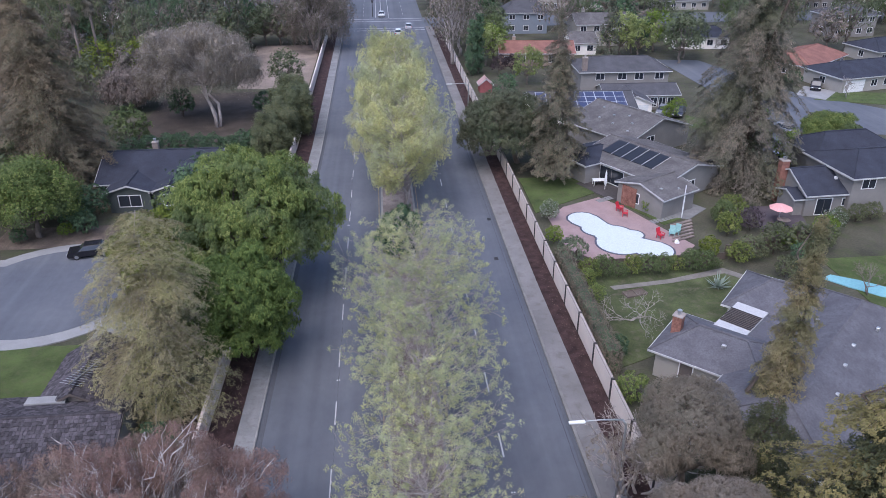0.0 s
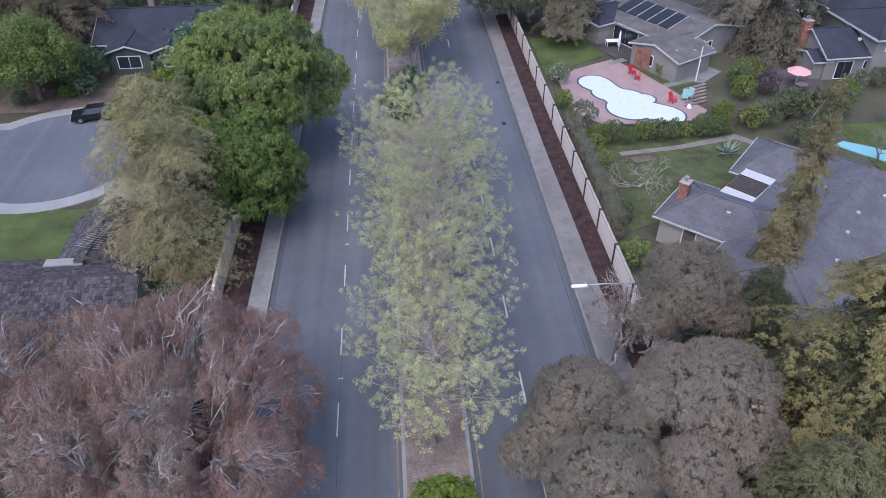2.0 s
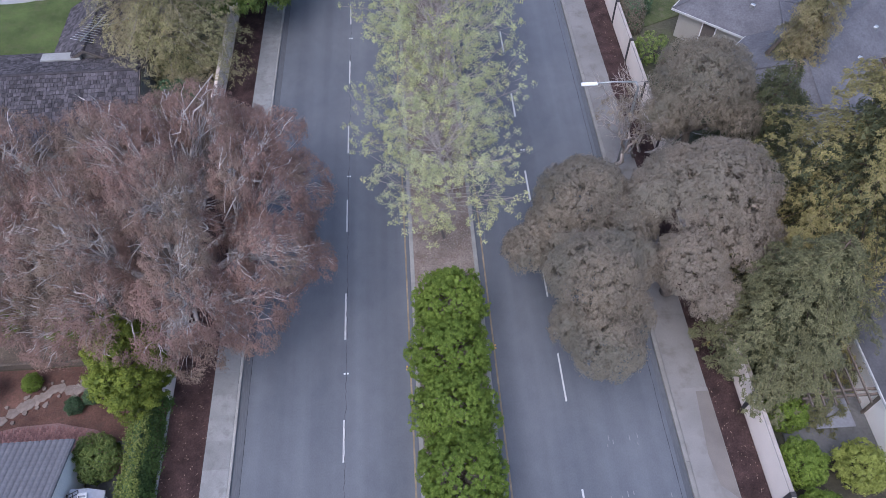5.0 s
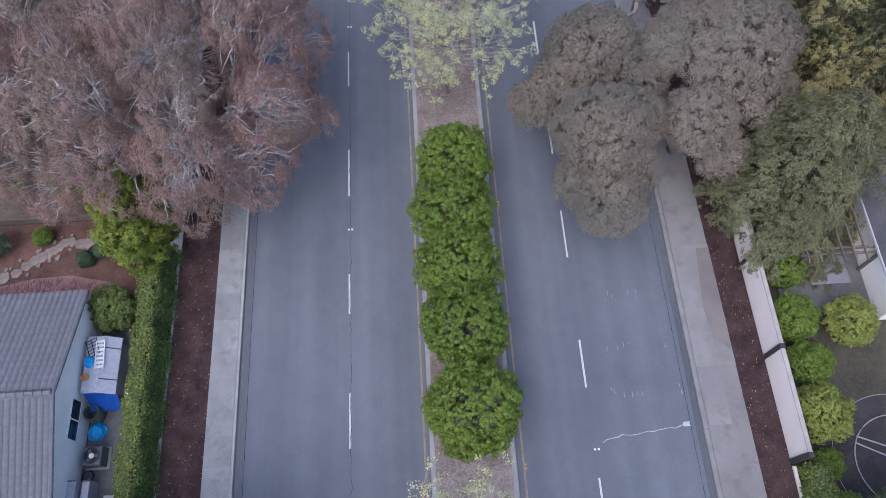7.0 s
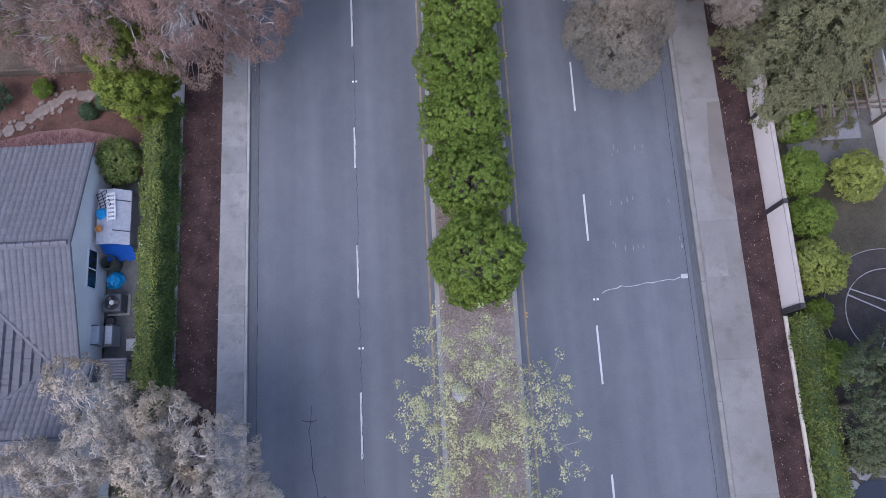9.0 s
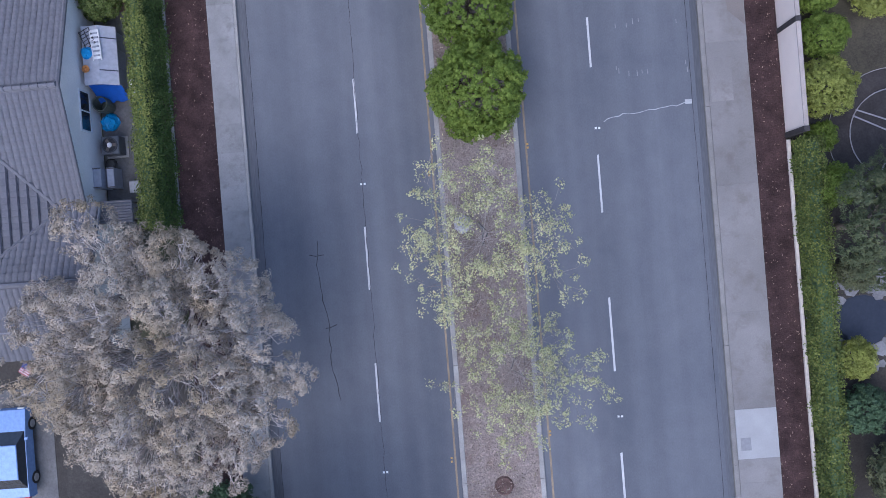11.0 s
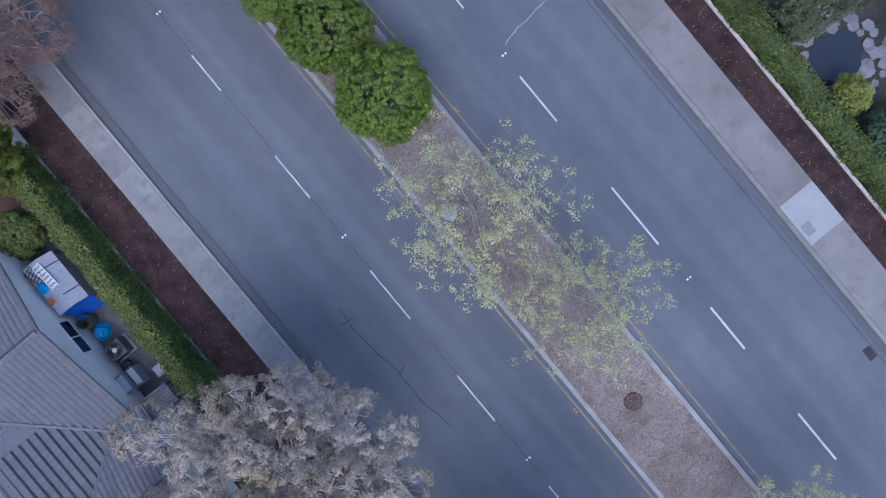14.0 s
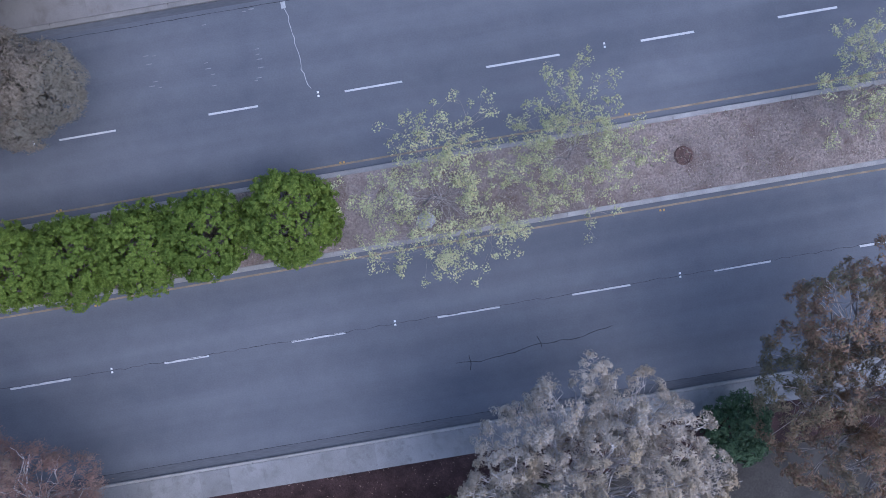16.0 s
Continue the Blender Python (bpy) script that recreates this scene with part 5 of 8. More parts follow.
for sg in (-1, 1):
    for k in range(16):
        part("rake_tile", Shape().tube([(0, 0.36 * k, 0.0), (0, 0.36 * k + 0.39, -0.015)], [0.12, 0.10], 7), TILE, tiled).matrix_basis = \
            mA @ pose(6.62, 0, 2.65 + 0.17, 0, 0, 0 if sg < 0 else 180) @ pose(0, -5.55, 0, math.degrees(math.atan2(1.5, 5.2)), 0, 0)
for k in range(30):
    part("ridge_tile", Shape().tube([(6.6 - 0.4 * k, 0, 4.47), (6.6 - 0.4 * k - 0.43, 0, 4.455)], [0.14, 0.115], 7), TILE, tiled).matrix_basis = mA

for ax, ay, az, bx, by, bz in ((-25.5, 2.58, 4.2, -20.55, -2.75, 2.66), (-25.5, -6.7, 4.2, -20.7, -2.95, 2.66)):
    n = 17
    for k in range(n):
        p, q = [Vector((ax, ay, az)).lerp(Vector((bx, by, bz)), u / n) for u in (k, k + 1.12)]
        part("valley_tile", Shape().tube([p + Vector((0, 0, 0.2)), q + Vector((0, 0, 0.19))], [0.13, 0.11], 7), TILE, tiled).matrix_basis = tiled.matrix_basis.inverted()

# west: wood shake house below the lawn
SHAKE = surface("wood_shake", (0.070, 0.062, 0.068), 0.95, 0.3, 0.8, 6, 0.6, stretch=(1, 1, 1), per_object=0.25, island=0.45)
shake_house = thing("house", "low house with a dark weathered wood shake roof", "house", (-30, 36, 0))
mS = wing(shake_house, -29.4, 33.5, 0, 18.0, 9.0, 2.6, 4.6, STUCCO_GREY, SHAKE, over=0.5, trim=DARK_TRIM)
mS2 = wing(shake_house, -24.6, 40.2, 90, 7.0, 5.6, 2.6, 4.2, STUCCO_GREY, SHAKE, over=0.5, trim=DARK_TRIM)
rng = random.Random(21)
shake_one = [Shape().add([(-w / 2, 0, 0.06), (w / 2, 0, 0.06), (w / 2, 0.42, 0.0), (-w / 2, 0.42, 0.0), (-w / 2, 0, -0.01), (w / 2, 0, -0.01)], [(0, 1, 2, 3), (4, 5, 1, 0), (5, 2, 1), (4, 0, 3)]) for w in (0.15, 0.2, 0.26)]
shake_mesh = [sh.mesh("shake") for sh in shake_one]
for wm, ln, b, run, x_off in ((mS, 18.6, 5.0, 5.42, 0.0), (mS2, 7.6, 3.3, 3.72, 0.0)):
    rise = 2.0 / 4.5 if wm is mS else 1.6 / 2.8
    rest, single = Shape(), 0
    sides = (0, 180)
    for turned in sides:
        fr = wm @ pose(0, 0, 2.6 - rise * 0.5 + 0.17, 0, 0, turned) @ pose(0, -b, 0, math.degrees(math.atan(rise)), 0, 0)
        for r in range(int(run / 0.3)):
            x = -ln / 2
            while x < ln / 2 - 0.1:
                k = rng.randrange(3)
                w = (0.15, 0.2, 0.26)[k]
                mm = pose(x + w / 2, r * 0.3 + rng.uniform(-0.03, 0.03), rng.uniform(0, 0.012), rng.uniform(-1, 1), 0, rng.uniform(-1.5, 1.5))
                if wm is mS and turned == 0 and x > -1.0 and single < 280:
                    part("shake", shake_mesh[k], SHAKE, shake_house).matrix_basis = fr @ mm
                    single += 1
                else:
                    rest.add([wm.inverted() @ fr @ mm @ Vector(q) for q in shake_one[k].v], shake_one[k].f)
                x += w + 0.022
    ob = part("shake_roofing", rest, SHAKE, shake_house)
    ob["kind"] = "stuff"
    ob.matrix_basis = wm
part("skylight", Shape().soft_box(1.6, 2.7, 2.9, 4.4, 3.5, 3.75, 0.03), DRIVE, shake_house, "pale glazed roof light").matrix_basis = mS

# west: dark roofed house behind the round tree
DARK_SIDING = surface("dark_green_siding", (0.075, 0.085, 0.08), 0.85, 0.1, 0.6, 10, 0.2)
dark_house = thing("house", "grey house with a dark roof and brick chimney among trees", "house", (-31, 84, 0))
mD = wing(dark_house, -30.3, 85.8, 0, 14.5, 10.5, 2.8, 5.0, DARK_SIDING, NAVY)
mD2 = wing(dark_house, -33.0, 79.9, 90, 4.5, 5.0, 2.7, 3.5, DARK_SIDING, NAVY)
mD3 = wing(dark_house, -28.0, 79.9, 90, 4.5, 4.2, 2.7, 3.4, DARK_SIDING, NAVY)
chimney(dark_house, mD, -1.2, 0.6, 3.5, 6.0, STONE)
opening(dark_house, mD2, 3, 2.25, 0, 1.5, 2.6, 1.4)
opening(dark_house, mD3, 3, 2.25, 0, 1.5, 2.0, 1.4)
for k in range(2):
    opening(dark_house, mD, 0, 5.25, 4.2 + 1.8 * k, 1.5, 1.2, 1.2)

# east: big grey-roofed house near the wall, with a slatted opening in the roof
r2 = thing("house", "long grey shingled house with white trim and a slatted roof opening", "house", (28, 40, 0))
mR2 = wing(r2, 24.3, 39.6, -42, 8.2, 6.0, 2.7, 4.0, STUCCO_CREAM, SHINGLE, hip=2.2, over=0.5)
mR2b = wing(r2, 31.0, 36.4, 42, 24.0, 9.4, 2.75, 4.7, STUCCO_CREAM, SHINGLE, hip=3.5, over=0.5)
wing(r2, 33.2, 45.9, -42, 8.0, 6.6, 2.75, 4.3, STUCCO_CREAM, SHINGLE, hip=2.5, over=0.5)
chimney(r2, r2.matrix_basis.inverted() @ pose(21.4, 41.6, 0, 0, 0, -42), 0, 0, 2.5, 4.7, BRICK, 0.75)
slat = part("roof_opening", Shape().soft_box(-2.6, -1.35, 0, 2.6, 1.35, 0.12, 0.02), EAVE, r2, "pale patio cover beside the roof")
slat.matrix_basis = r2.matrix_basis.inverted() @ pose(27.5, 42.9, 3.0, 0, 0, 42)
# dark sheet on the solid cover stands for the shade below the slats
part("patio_void", Shape().soft_box(-1.25, -1.3, 0.12, 1.35, 1.3, 0.135, 0.005), DARK_TRIM, slat)
for k in range(10):
    part("slat", Shape().box(-1.2 + 0.26 * k, -1.33, 0.14, -1.12 + 0.26 * k, 1.33, 0.19), DARK_POST, slat)
part("flat_roof", Shape().soft_box(-2.6, -1.5, 0, 2.4, 1.5, 0.3, 0.03), SHINGLE, r2, "low flat roof beside the patio cover").matrix_basis = r2.matrix_basis.inverted() @ pose(28.4, 41.3, 2.72, 0, 0, 42)
for x, y, z in ((2.0, -1.3, 4.3), (-1.0, -1.6, 4.2), (6.0, -2.0, 4.2), (-4.5, -2.2, 3.9), (4.0, 2.0, 4.2)):
    vent(r2, mR2b, x, y, z)
vent(r2, mR2, 0.5, -1.2, 3.75)
opening(r2, mR2, 0, 3.2, -1.5, 1.4, 1.0, 2.0, "door")

# east: house with black pool-heating panels, brick corner and patio
r1 = thing("house", "taupe shingled house with black roof panels beside the pool", "house", (32, 82, 0))
mR1 = wing(r1, 33.6, 82.2, -60, 14.0, 11.5, 2.75, 4.2, STUCCO_GREY, TAUPE)
mR1b = wing(r1, 35.5, 97.6, -59, 12.4, 13.4, 3.0, 5.2, STUCCO_GREY, TAUPE)
mR1c = wing(r1, 31.4, 73.7, 30, 5.8, 7.0, 2.6, 3.5, STUCCO_GREY, TAUPE, over=0.4)
wing(r1, 26.6, 85.6, 26, 7.6, 6.2, 2.7, 3.6, STUCCO_GREY, NAVY, hip=2.4, over=0.4)
part("brick_pier", Shape().soft_box(-3.05, 0.5, 0, -2.9, 2.7, 2.55, 0.02), BRICK, r1, "red brick facing at the corner").matrix_basis = mR1c
for k in range(5):
    part("heating_panel", Shape().soft_box(-5.1 + 1.75 * k, -4.1, 0.0, -3.42 + 1.75 * k, -0.65, 0.05, 0.01), SOLAR_BLACK, r1, "black ribbed heating panel").matrix_basis = mR1 @ pose(0, 0, 4.40, 14.2, 0, 0)
for k in range(5):
    part("panel_pipe", Shape().tube([(-3.38 + 1.75 * k, -4.2, 0.05), (-3.38 + 1.75 * k, -0.6, 0.05)], [0.035, 0.035], 6), EAVE, r1, "pale pipe between the panels").matrix_basis = mR1 @ pose(0, 0, 4.40, 14.2, 0, 0)
opening(r1, mR1, 1, 7.0, -0.3, 1.5, 1.3, 1.2)
opening(r1, mR1b, 1, 6.2, -2.2, 2.3, 1.6, 1.2)
opening(r1, mR1, 0, 5.75, -1.4, 1.25, 4.0, 2.0, "patio_door")
opening(r1, mR1, 0, 5.75, -4.4, 1.4, 1.5, 1.3)
opening(r1, mR1c, 3, 2.9, -0.6, 1.4, 1.0, 1.2)
for x, y in ((-3.6, 1.6), (1.6, 1.8), (-0.6, 2.6), (3.4, 3.2), (-2.2, 4.0), (0.8, 4.4), (4.2, 5.0)):
    vent(r1, mR1b, x, -y, 5.36 - 0.328 * y)
for x, y in ((-1.6, 2.0), (0.6, 2.8)):
    vent(r1, mR1c, x, -y, 3.66 - 0.257 * y)

# east: dark roofed split-level house with sliding doors
r3 = thing("house", "grey split-level house with a blue-black roof and brick chimney", "house", (54.5, 74, 0))
mR3 = wing(r3, 51.3, 72.6, 3, 7.2, 7.8, 2.85, 4.6, STUCCO_GREY, NAVY)
mR3b = wing(r3, 58.6, 73.05, 5, 12.0, 8.8, 5.0, 6.6, STUCCO_GREY, NAVY, hip=3.4, over=0.5)
wing(r3, 58.4, 79.6, 5, 11.4, 6.4, 5.0, 6.7, STUCCO_GREY, NAVY, hip=2.8, over=0.5)
wing(r3, 47.6, 70.6, 3, 2.0, 3.4, 2.2, 2.75, STUCCO_GREY, NAVY, over=0.35)
opening(r3, mR3, 0, 3.9, -1.2, 1.15, 1.9, 2.0, "sliding_door")
opening(r3, mR3, 0, 3.9, 1.7, 1.6, 1.1, 0.9)
opening(r3, mR3b, 0, 4.4, -3.9, 4.0, 1.7, 1.1)
opening(r3, mR3b, 0, 4.4, 2.5, 3.6, 1.7, 1.9, "sliding_door")
chimney(r3, r3.matrix_basis.inverted() @ pose(47.25, 73.6, 0), 0, 0, 0, 5.3, BRICK, 0.95)
vent(r3, mR3, 1.0, -2.0, 4.0, TRIM)
balcony = part("balcony", Shape().box(1.2, -6.4, 2.3, 7.0, -4.75, 2.45), WOOD, r3, "brown wooden balcony")
balcony.matrix_basis = mR3b @ pose(0, 0.35, 0.1)
rail = Shape().box(1.2, -6.42, 3.25, 7.0, -6.34, 3.32)
for k in range(30):
    rail.box(1.25 + 0.195 * k, -6.4, 2.45, 1.29 + 0.195 * k, -6.36, 3.25)
part("railing", rail, DARK_TRIM, balcony, "thin dark railing")

# east: two-storey grey house and the house with blue solar panels
r4 = thing("house", "two-storey grey house with white windows and garage", "house", (42, 122, 0))
mR4 = wing(r4, 42.2, 124.5, -2, 16.0, 9.0, 5.4, 7.0, STUCCO_GREY, SLATE, hip=3.0)
mR4b = wing(r4, 43.5, 117.0, -2, 13.0, 6.0, 2.7, 3.8, STUCCO_GREY, SLATE)
mR4c = wing(r4, 40.8, 112.6, 88, 7.0, 5.6, 2.6, 3.8, STUCCO_WHITE, SLATE)
for u in (-4.5, -0.5, 2.6, 6.3):
    opening(r4, mR4, 0, 4.5, u, 4.5, 1.5, 1.1)
for k in range(3):
    opening(r4, mR4b, 0, 3.0, 2.2 + 1.5 * k, 1.4, 1.1, 1.5)
opening(r4, mR4c, 3, 3.5, 0, 1.15, 4.2, 2.1, "garage_door")
chimney(r4, mR4, -7.4, -4.0, 0, 7.8, STONE, 0.9)
r5 = thing("house", "low pale house with rows of blue solar panels", "house", (32, 110, 0))
mR5 = wing(r5, 31.5, 111.5, -3, 17.0, 10.0, 2.6, 4.2, STUCCO_WHITE, SLATE)
for j in range(3):
    part("solar_rail", Shape().box(-7.7, -4.97 + 1.5 * j, -0.05, 7.2, -3.46 + 1.5 * j, 0.02), SOLAR_RAIL, r5, "pale metal frame of the solar panels").matrix_basis = mR5 @ pose(0, 0, 4.45, 17.7, 0, 0)
for i in range(9):
    for j in range(3):
        part("solar_panel", Shape().soft_box(-7.6 + 1.65 * i, -4.9 + 1.5 * j, 0.0, -6.09 + 1.65 * i, -3.55 + 1.5 * j, 0.05, 0.01), SOLAR, r5).matrix_basis = mR5 @ pose(0, 0, 4.45, 17.7, 0, 0)

# east, far: more houses
def simple_house(label, x, y, turn, ln, dp, eave, ridge, wm, rm, hip=2.0, two=False, garage=False, stack=None):
    h = thing("house", label, "house", (x, y, 0))
    m = wing(h, x, y, turn, ln, dp, eave, ridge, wm, rm, hip=hip)
    k = int(ln // 3)
    for i in range(k):
        u = -ln / 2 + (i + 0.5) * ln / k
        if not (garage and i == 0):
            opening(h, m, 0, dp / 2, u, 1.5, 1.3, 1.2)
        if two:
            opening(h, m, 0, dp / 2, u, 4.2, 1.3, 1.1)
    opening(h, m, 3, ln / 2, 0, 1.5, 1.3, 1.2)
    if garage:
        opening(h, m, 0, dp / 2, -ln / 2 + 2.9, 1.15, 4.4, 2.1, "garage_door")
    if stack:
        chimney(h, m, -ln * 0.3, 0.6, eave - 0.5, ridge + 0.9, stack)
    return h


simple_house("tan house with a terracotta red roof", 32.5, 153, -6, 16, 9, 2.8, 4.4, STUCCO_TAN, TERRACOTTA, 0, False, False, STUCCO_TAN)
simple_house("two-storey blue-grey house with white windows", 37.0, 190, -4, 11, 10, 5.4, 7.6, STUCCO_BLUE, SLATE, 2.5, True)
simple_house("pale two-storey house behind gardens", 52, 172, 0, 13, 9, 5.2, 7.0, STUCCO_CREAM, TAUPE, 0, True, False, STUCCO_CREAM)
simple_house("small white gabled house with a garage", 45, 162, 0, 6, 7, 2.8, 4.4, STUCCO_WHITE, TAUPE, 0)
simple_house("white house with a black roof", 75, 166, -4, 13, 9, 2.8, 4.5, STUCCO_WHITE, NAVY, 2.5)
simple_house("cream house with a terracotta red roof", 87, 139, 38, 17, 10, 2.8, 4.6, STUCCO_TAN, TERRACOTTA, 3.0)
simple_house("cream house with a dark blue roof and white garage", 95, 128, 12, 24, 10, 2.8, 4.6, STUCCO_CREAM, NAVY, 3.0, False, True)
simple_house("tan house with a red tile roof at the street", 84, 84, 10, 16, 11, 2.8, 4.8, STUCCO_TAN, TERRACOTTA, 3.0)
simple_house("cream house with a dark roof", 112, 148, 10, 15, 10, 2.8, 4.6, STUCCO_CREAM, NAVY, 3.0)
simple_house("grey two-storey house behind trees", 118, 176, 5, 12, 9, 5.2, 7.0, STUCCO_GREY, SLATE, 2.5, True)
simple_house("brown two-storey house far off", 136, 218, 5, 18, 10, 5.4, 7.4, STUCCO_GREY, SLATE, 3.0, True)
simple_house("white two-storey house far off", 158, 212, 0, 18, 10, 5.4, 7.4, STUCCO_WHITE, SLATE, 3.0, True)
simple_house("grey-roofed house far off", 58, 226, 0, 20, 11, 5.2, 7.2, STUCCO_CREAM, SHINGLE, 3.0, True, False, STUCCO_WHITE)
simple_house("grey-roofed house far off", 92, 222, 0, 16, 10, 2.8, 4.8, STUCCO_CREAM, SHINGLE, 3.0)
simple_house("pale house with a blue roof far off", -76, 222, 0, 16, 10, 2.8, 4.8, STUCCO_WHITE, NAVY, 3.0)
simple_house("grey-roofed house among trees", -37, 226, 0, 16, 10, 2.8, 4.6, STUCCO_GREY, SHINGLE, 3.0)
simple_house("small pink gabled shed", -44, 219, 0, 4.0, 3.6, 3.4, 5.4, plain("pink_boards", (0.72, 0.58, 0.56), 0.7), SHINGLE, 0)
simple_house("house with a grey roof beyond the lawn", -64, 84, 0, 16, 10, 2.8, 4.6, STUCCO_CREAM, SHINGLE, 3.0)
simple_house("house with a grey roof on the side street", -70, 40, 0, 16, 10, 2.8, 4.6, STUCCO_CREAM, SHINGLE, 3.0)
# east, close: pale house with a timber pergola under the conifers
near_house = thing("house", "pale house with a dark roof behind a timber pergola", "house", (27, 12, 0))
wing(near_house, 27.3, 11.6, 90, 13.0, 12.0, 2.9, 4.6, STUCCO_WHITE, SLATE, over=0.5)

# ---- bushes and hedges ----
bush_a = canopy(301, spread_lobes(301, (0, 0, 0.85), (1.0, 1.0, 0.85), 16, 0.26, 0.36, -0.8, 0.7), (0, 0, 0), (0, 0, 0.3), trunk_r=0.04, per=26, puff=0.11, n=8, leaf=(0.125, 0.066), low=-0.6, twigs=0.02, squash=1.0, groups=4, twig_r=0.006)
bush_b = canopy(302, spread_lobes(302, (0, 0, 1.0), (0.9, 1.0, 1.0), 18, 0.24, 0.34, -0.7, 0.65), (0, 0, 0), (0, 0, 0.3), trunk_r=0.04, per=26, puff=0.11, n=8, leaf=(0.125, 0.064), low=-0.6, twigs=0.03, squash=1.0, groups=4, twig_r=0.006)
bush_fine = [canopy(305 + k, spread_lobes(305 + k, (0, 0, 0.88), (1.0, 1.0, 0.9), 20, 0.24, 0.36, -0.8, 0.72), (0, 0, 0), (0, 0, 0.3), trunk_r=0.04, per=80, puff=0.09, n=15, leaf=(0.075, 0.034), low=-0.7, twigs=0.01, squash=1.0, groups=4, fill=24, stand=0.3, hide=0.9,
                    twig_r=0.006) for k in range(3)]
bush_n = 0
L_FAR = foliage("leaves_muted_green", (0.085, 0.103, 0.060), (0.155, 0.178, 0.10), None, 0.2, 0.3)
L_FRESH = foliage("leaves_fresh_green", (0.081, 0.110, 0.042), (0.150, 0.187, 0.077), None, 0.25, 0.5, 0.2)
L_YPALE = foliage("leaves_pale_yellow_green", (0.215, 0.242, 0.055), (0.345, 0.372, 0.095), None, 0.3, 1.2, 0.25)
L_PINE = foliage("leaves_dull_olive_green", (0.092, 0.105, 0.056), (0.17, 0.185, 0.10), (0.16, 0.16, 0.08), 0.2, 0.8, 0.25)


def bush(x, y, r, mat, label, group="", z=0.03, loose=False):
    global bush_n
    bush_n += 1
    return tree("bush", bush_fine[bush_n % 3] if abs(y) < 26 and abs(x) < 26 else bush_b if loose else bush_a, (x, y, z), mat, DARK_BARK, label, "bush", group, 47 * bush_n, r)


def hedge(x0, y0, x1, y1, h, mat, label, lean=0.0, density=150, leaf=(0.16, 0.10), seed=1, face=None):
    """A clipped hedge: woody core and a skin of leaves; lean: how far the east face slopes out at the foot."""
    rng = np.random.default_rng(seed)
    ob = thing("hedge", label, "hedge")
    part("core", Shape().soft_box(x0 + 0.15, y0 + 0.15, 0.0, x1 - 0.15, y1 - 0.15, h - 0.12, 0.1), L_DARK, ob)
    C, N = [], []
    w, d = x1 - x0, y1 - y0
    for area, f in ((w * d, "t"), (d * h, "e"), (d * h, "w"), (w * h, "s"), (w * h, "n")):
        n = int(area * density)
        u, v = rng.random(n), rng.random(n)
        if f == "t":
            p = np.stack([x0 + w * u, y0 + d * v, np.full(n, h)], 1)
            q = np.array([0, 0, 1.0])
        elif f in "ew":
            s = x1 if f == "e" else x0
            p = np.stack([np.full(n, s) + (lean * (1 - v) if f == "e" else 0), y0 + d * u, h * v], 1)
            q = np.array([1.0 if f == "e" else -1.0, 0, 0.4])
        else:
            p = np.stack([x0 + w * u, np.full(n, y0 if f == "s" else y1), h * v], 1)
            q = np.array([0, -1.0 if f == "s" else 1.0, 0.4])
        wave = np.sin(p[:, 1:2] * 2.1 + p[:, 0:1]) * 0.08 + np.sin(p[:, 1:2] * 5.3) * 0.05
        C.append(p + q * wave + rng.normal(size=(n, 3)) * 0.08)
        N.append(q + rng.normal(size=(n, 3)) * 0.5)
    C, N = np.vstack(C), np.vstack(N)
    C[:, 2] = np.maximum(C[:, 2], 0.03)
    size = rng.uniform(0.7, 1.3, len(C))
    al = rng.normal(size=C.shape)
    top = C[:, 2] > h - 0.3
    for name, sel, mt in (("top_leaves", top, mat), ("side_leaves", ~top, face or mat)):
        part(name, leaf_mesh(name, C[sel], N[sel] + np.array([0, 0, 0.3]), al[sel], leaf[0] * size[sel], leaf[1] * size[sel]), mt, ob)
    return ob


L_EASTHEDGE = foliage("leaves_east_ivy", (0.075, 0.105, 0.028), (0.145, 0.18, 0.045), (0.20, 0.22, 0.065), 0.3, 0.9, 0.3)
# side leaves of the west hedge, a darker green than its top
L_HEDGE_SIDE = foliage("leaves_hedge_side", (0.065, 0.108, 0.03), (0.105, 0.155, 0.045), (0.13, 0.18, 0.055), 0.25, 1.0)
hedge(-17.15, -3.9, -16.4, 11.4, 1.95, L_HEDGE, "ivy hedge over a low wall beside the mulch strip", 0.55, 470, (0.095, 0.08), 3, L_HEDGE_SIDE)
tagged(part("kerb", Shape().soft_box(-16.02, -4.6, 0.0, -15.86, 11.2, 0.2, 0.02), CONCRETE), "low pale concrete edge under the hedge", "kerb", kind="structure")
hedge(15.14, -42, 16.1, -2.1, 1.5, L_EASTHEDGE, "ivy hedge along the mulch strip", 0.0, 330, (0.1, 0.085), 4)
tagged(part("kerb", Shape().soft_box(14.9, -42, 0.0, 15.06, -2.0, 0.3, 0.02), plain("cream_concrete", (0.55, 0.49, 0.43), 0.85)), "low pale concrete edge under the hedge", "kerb", kind="structure")
L_DRYHEDGE = foliage("leaves_dry_hedge", (0.10, 0.085, 0.06), (0.20, 0.175, 0.13), None, 0.15)
hedge(15.3, 40.5, 16.6, 58.5, 2.4, L_DRYHEDGE, "clipped dry brownish hedge behind the wall", 0.0, 150, (0.16, 0.09), 5)
for k in range(9):
    x = 18.3 + 1.55 * k
    bush(x, 56.2 + 0.1 * k + 0.2 * math.sin(2.3 * k), 1.2 + 0.18 * math.sin(1.7 * k + 1), L_FRESH if k % 3 else L_HEDGE, "upright green hedge bush between the yards", "hedge bushes", loose=k % 2 == 1)
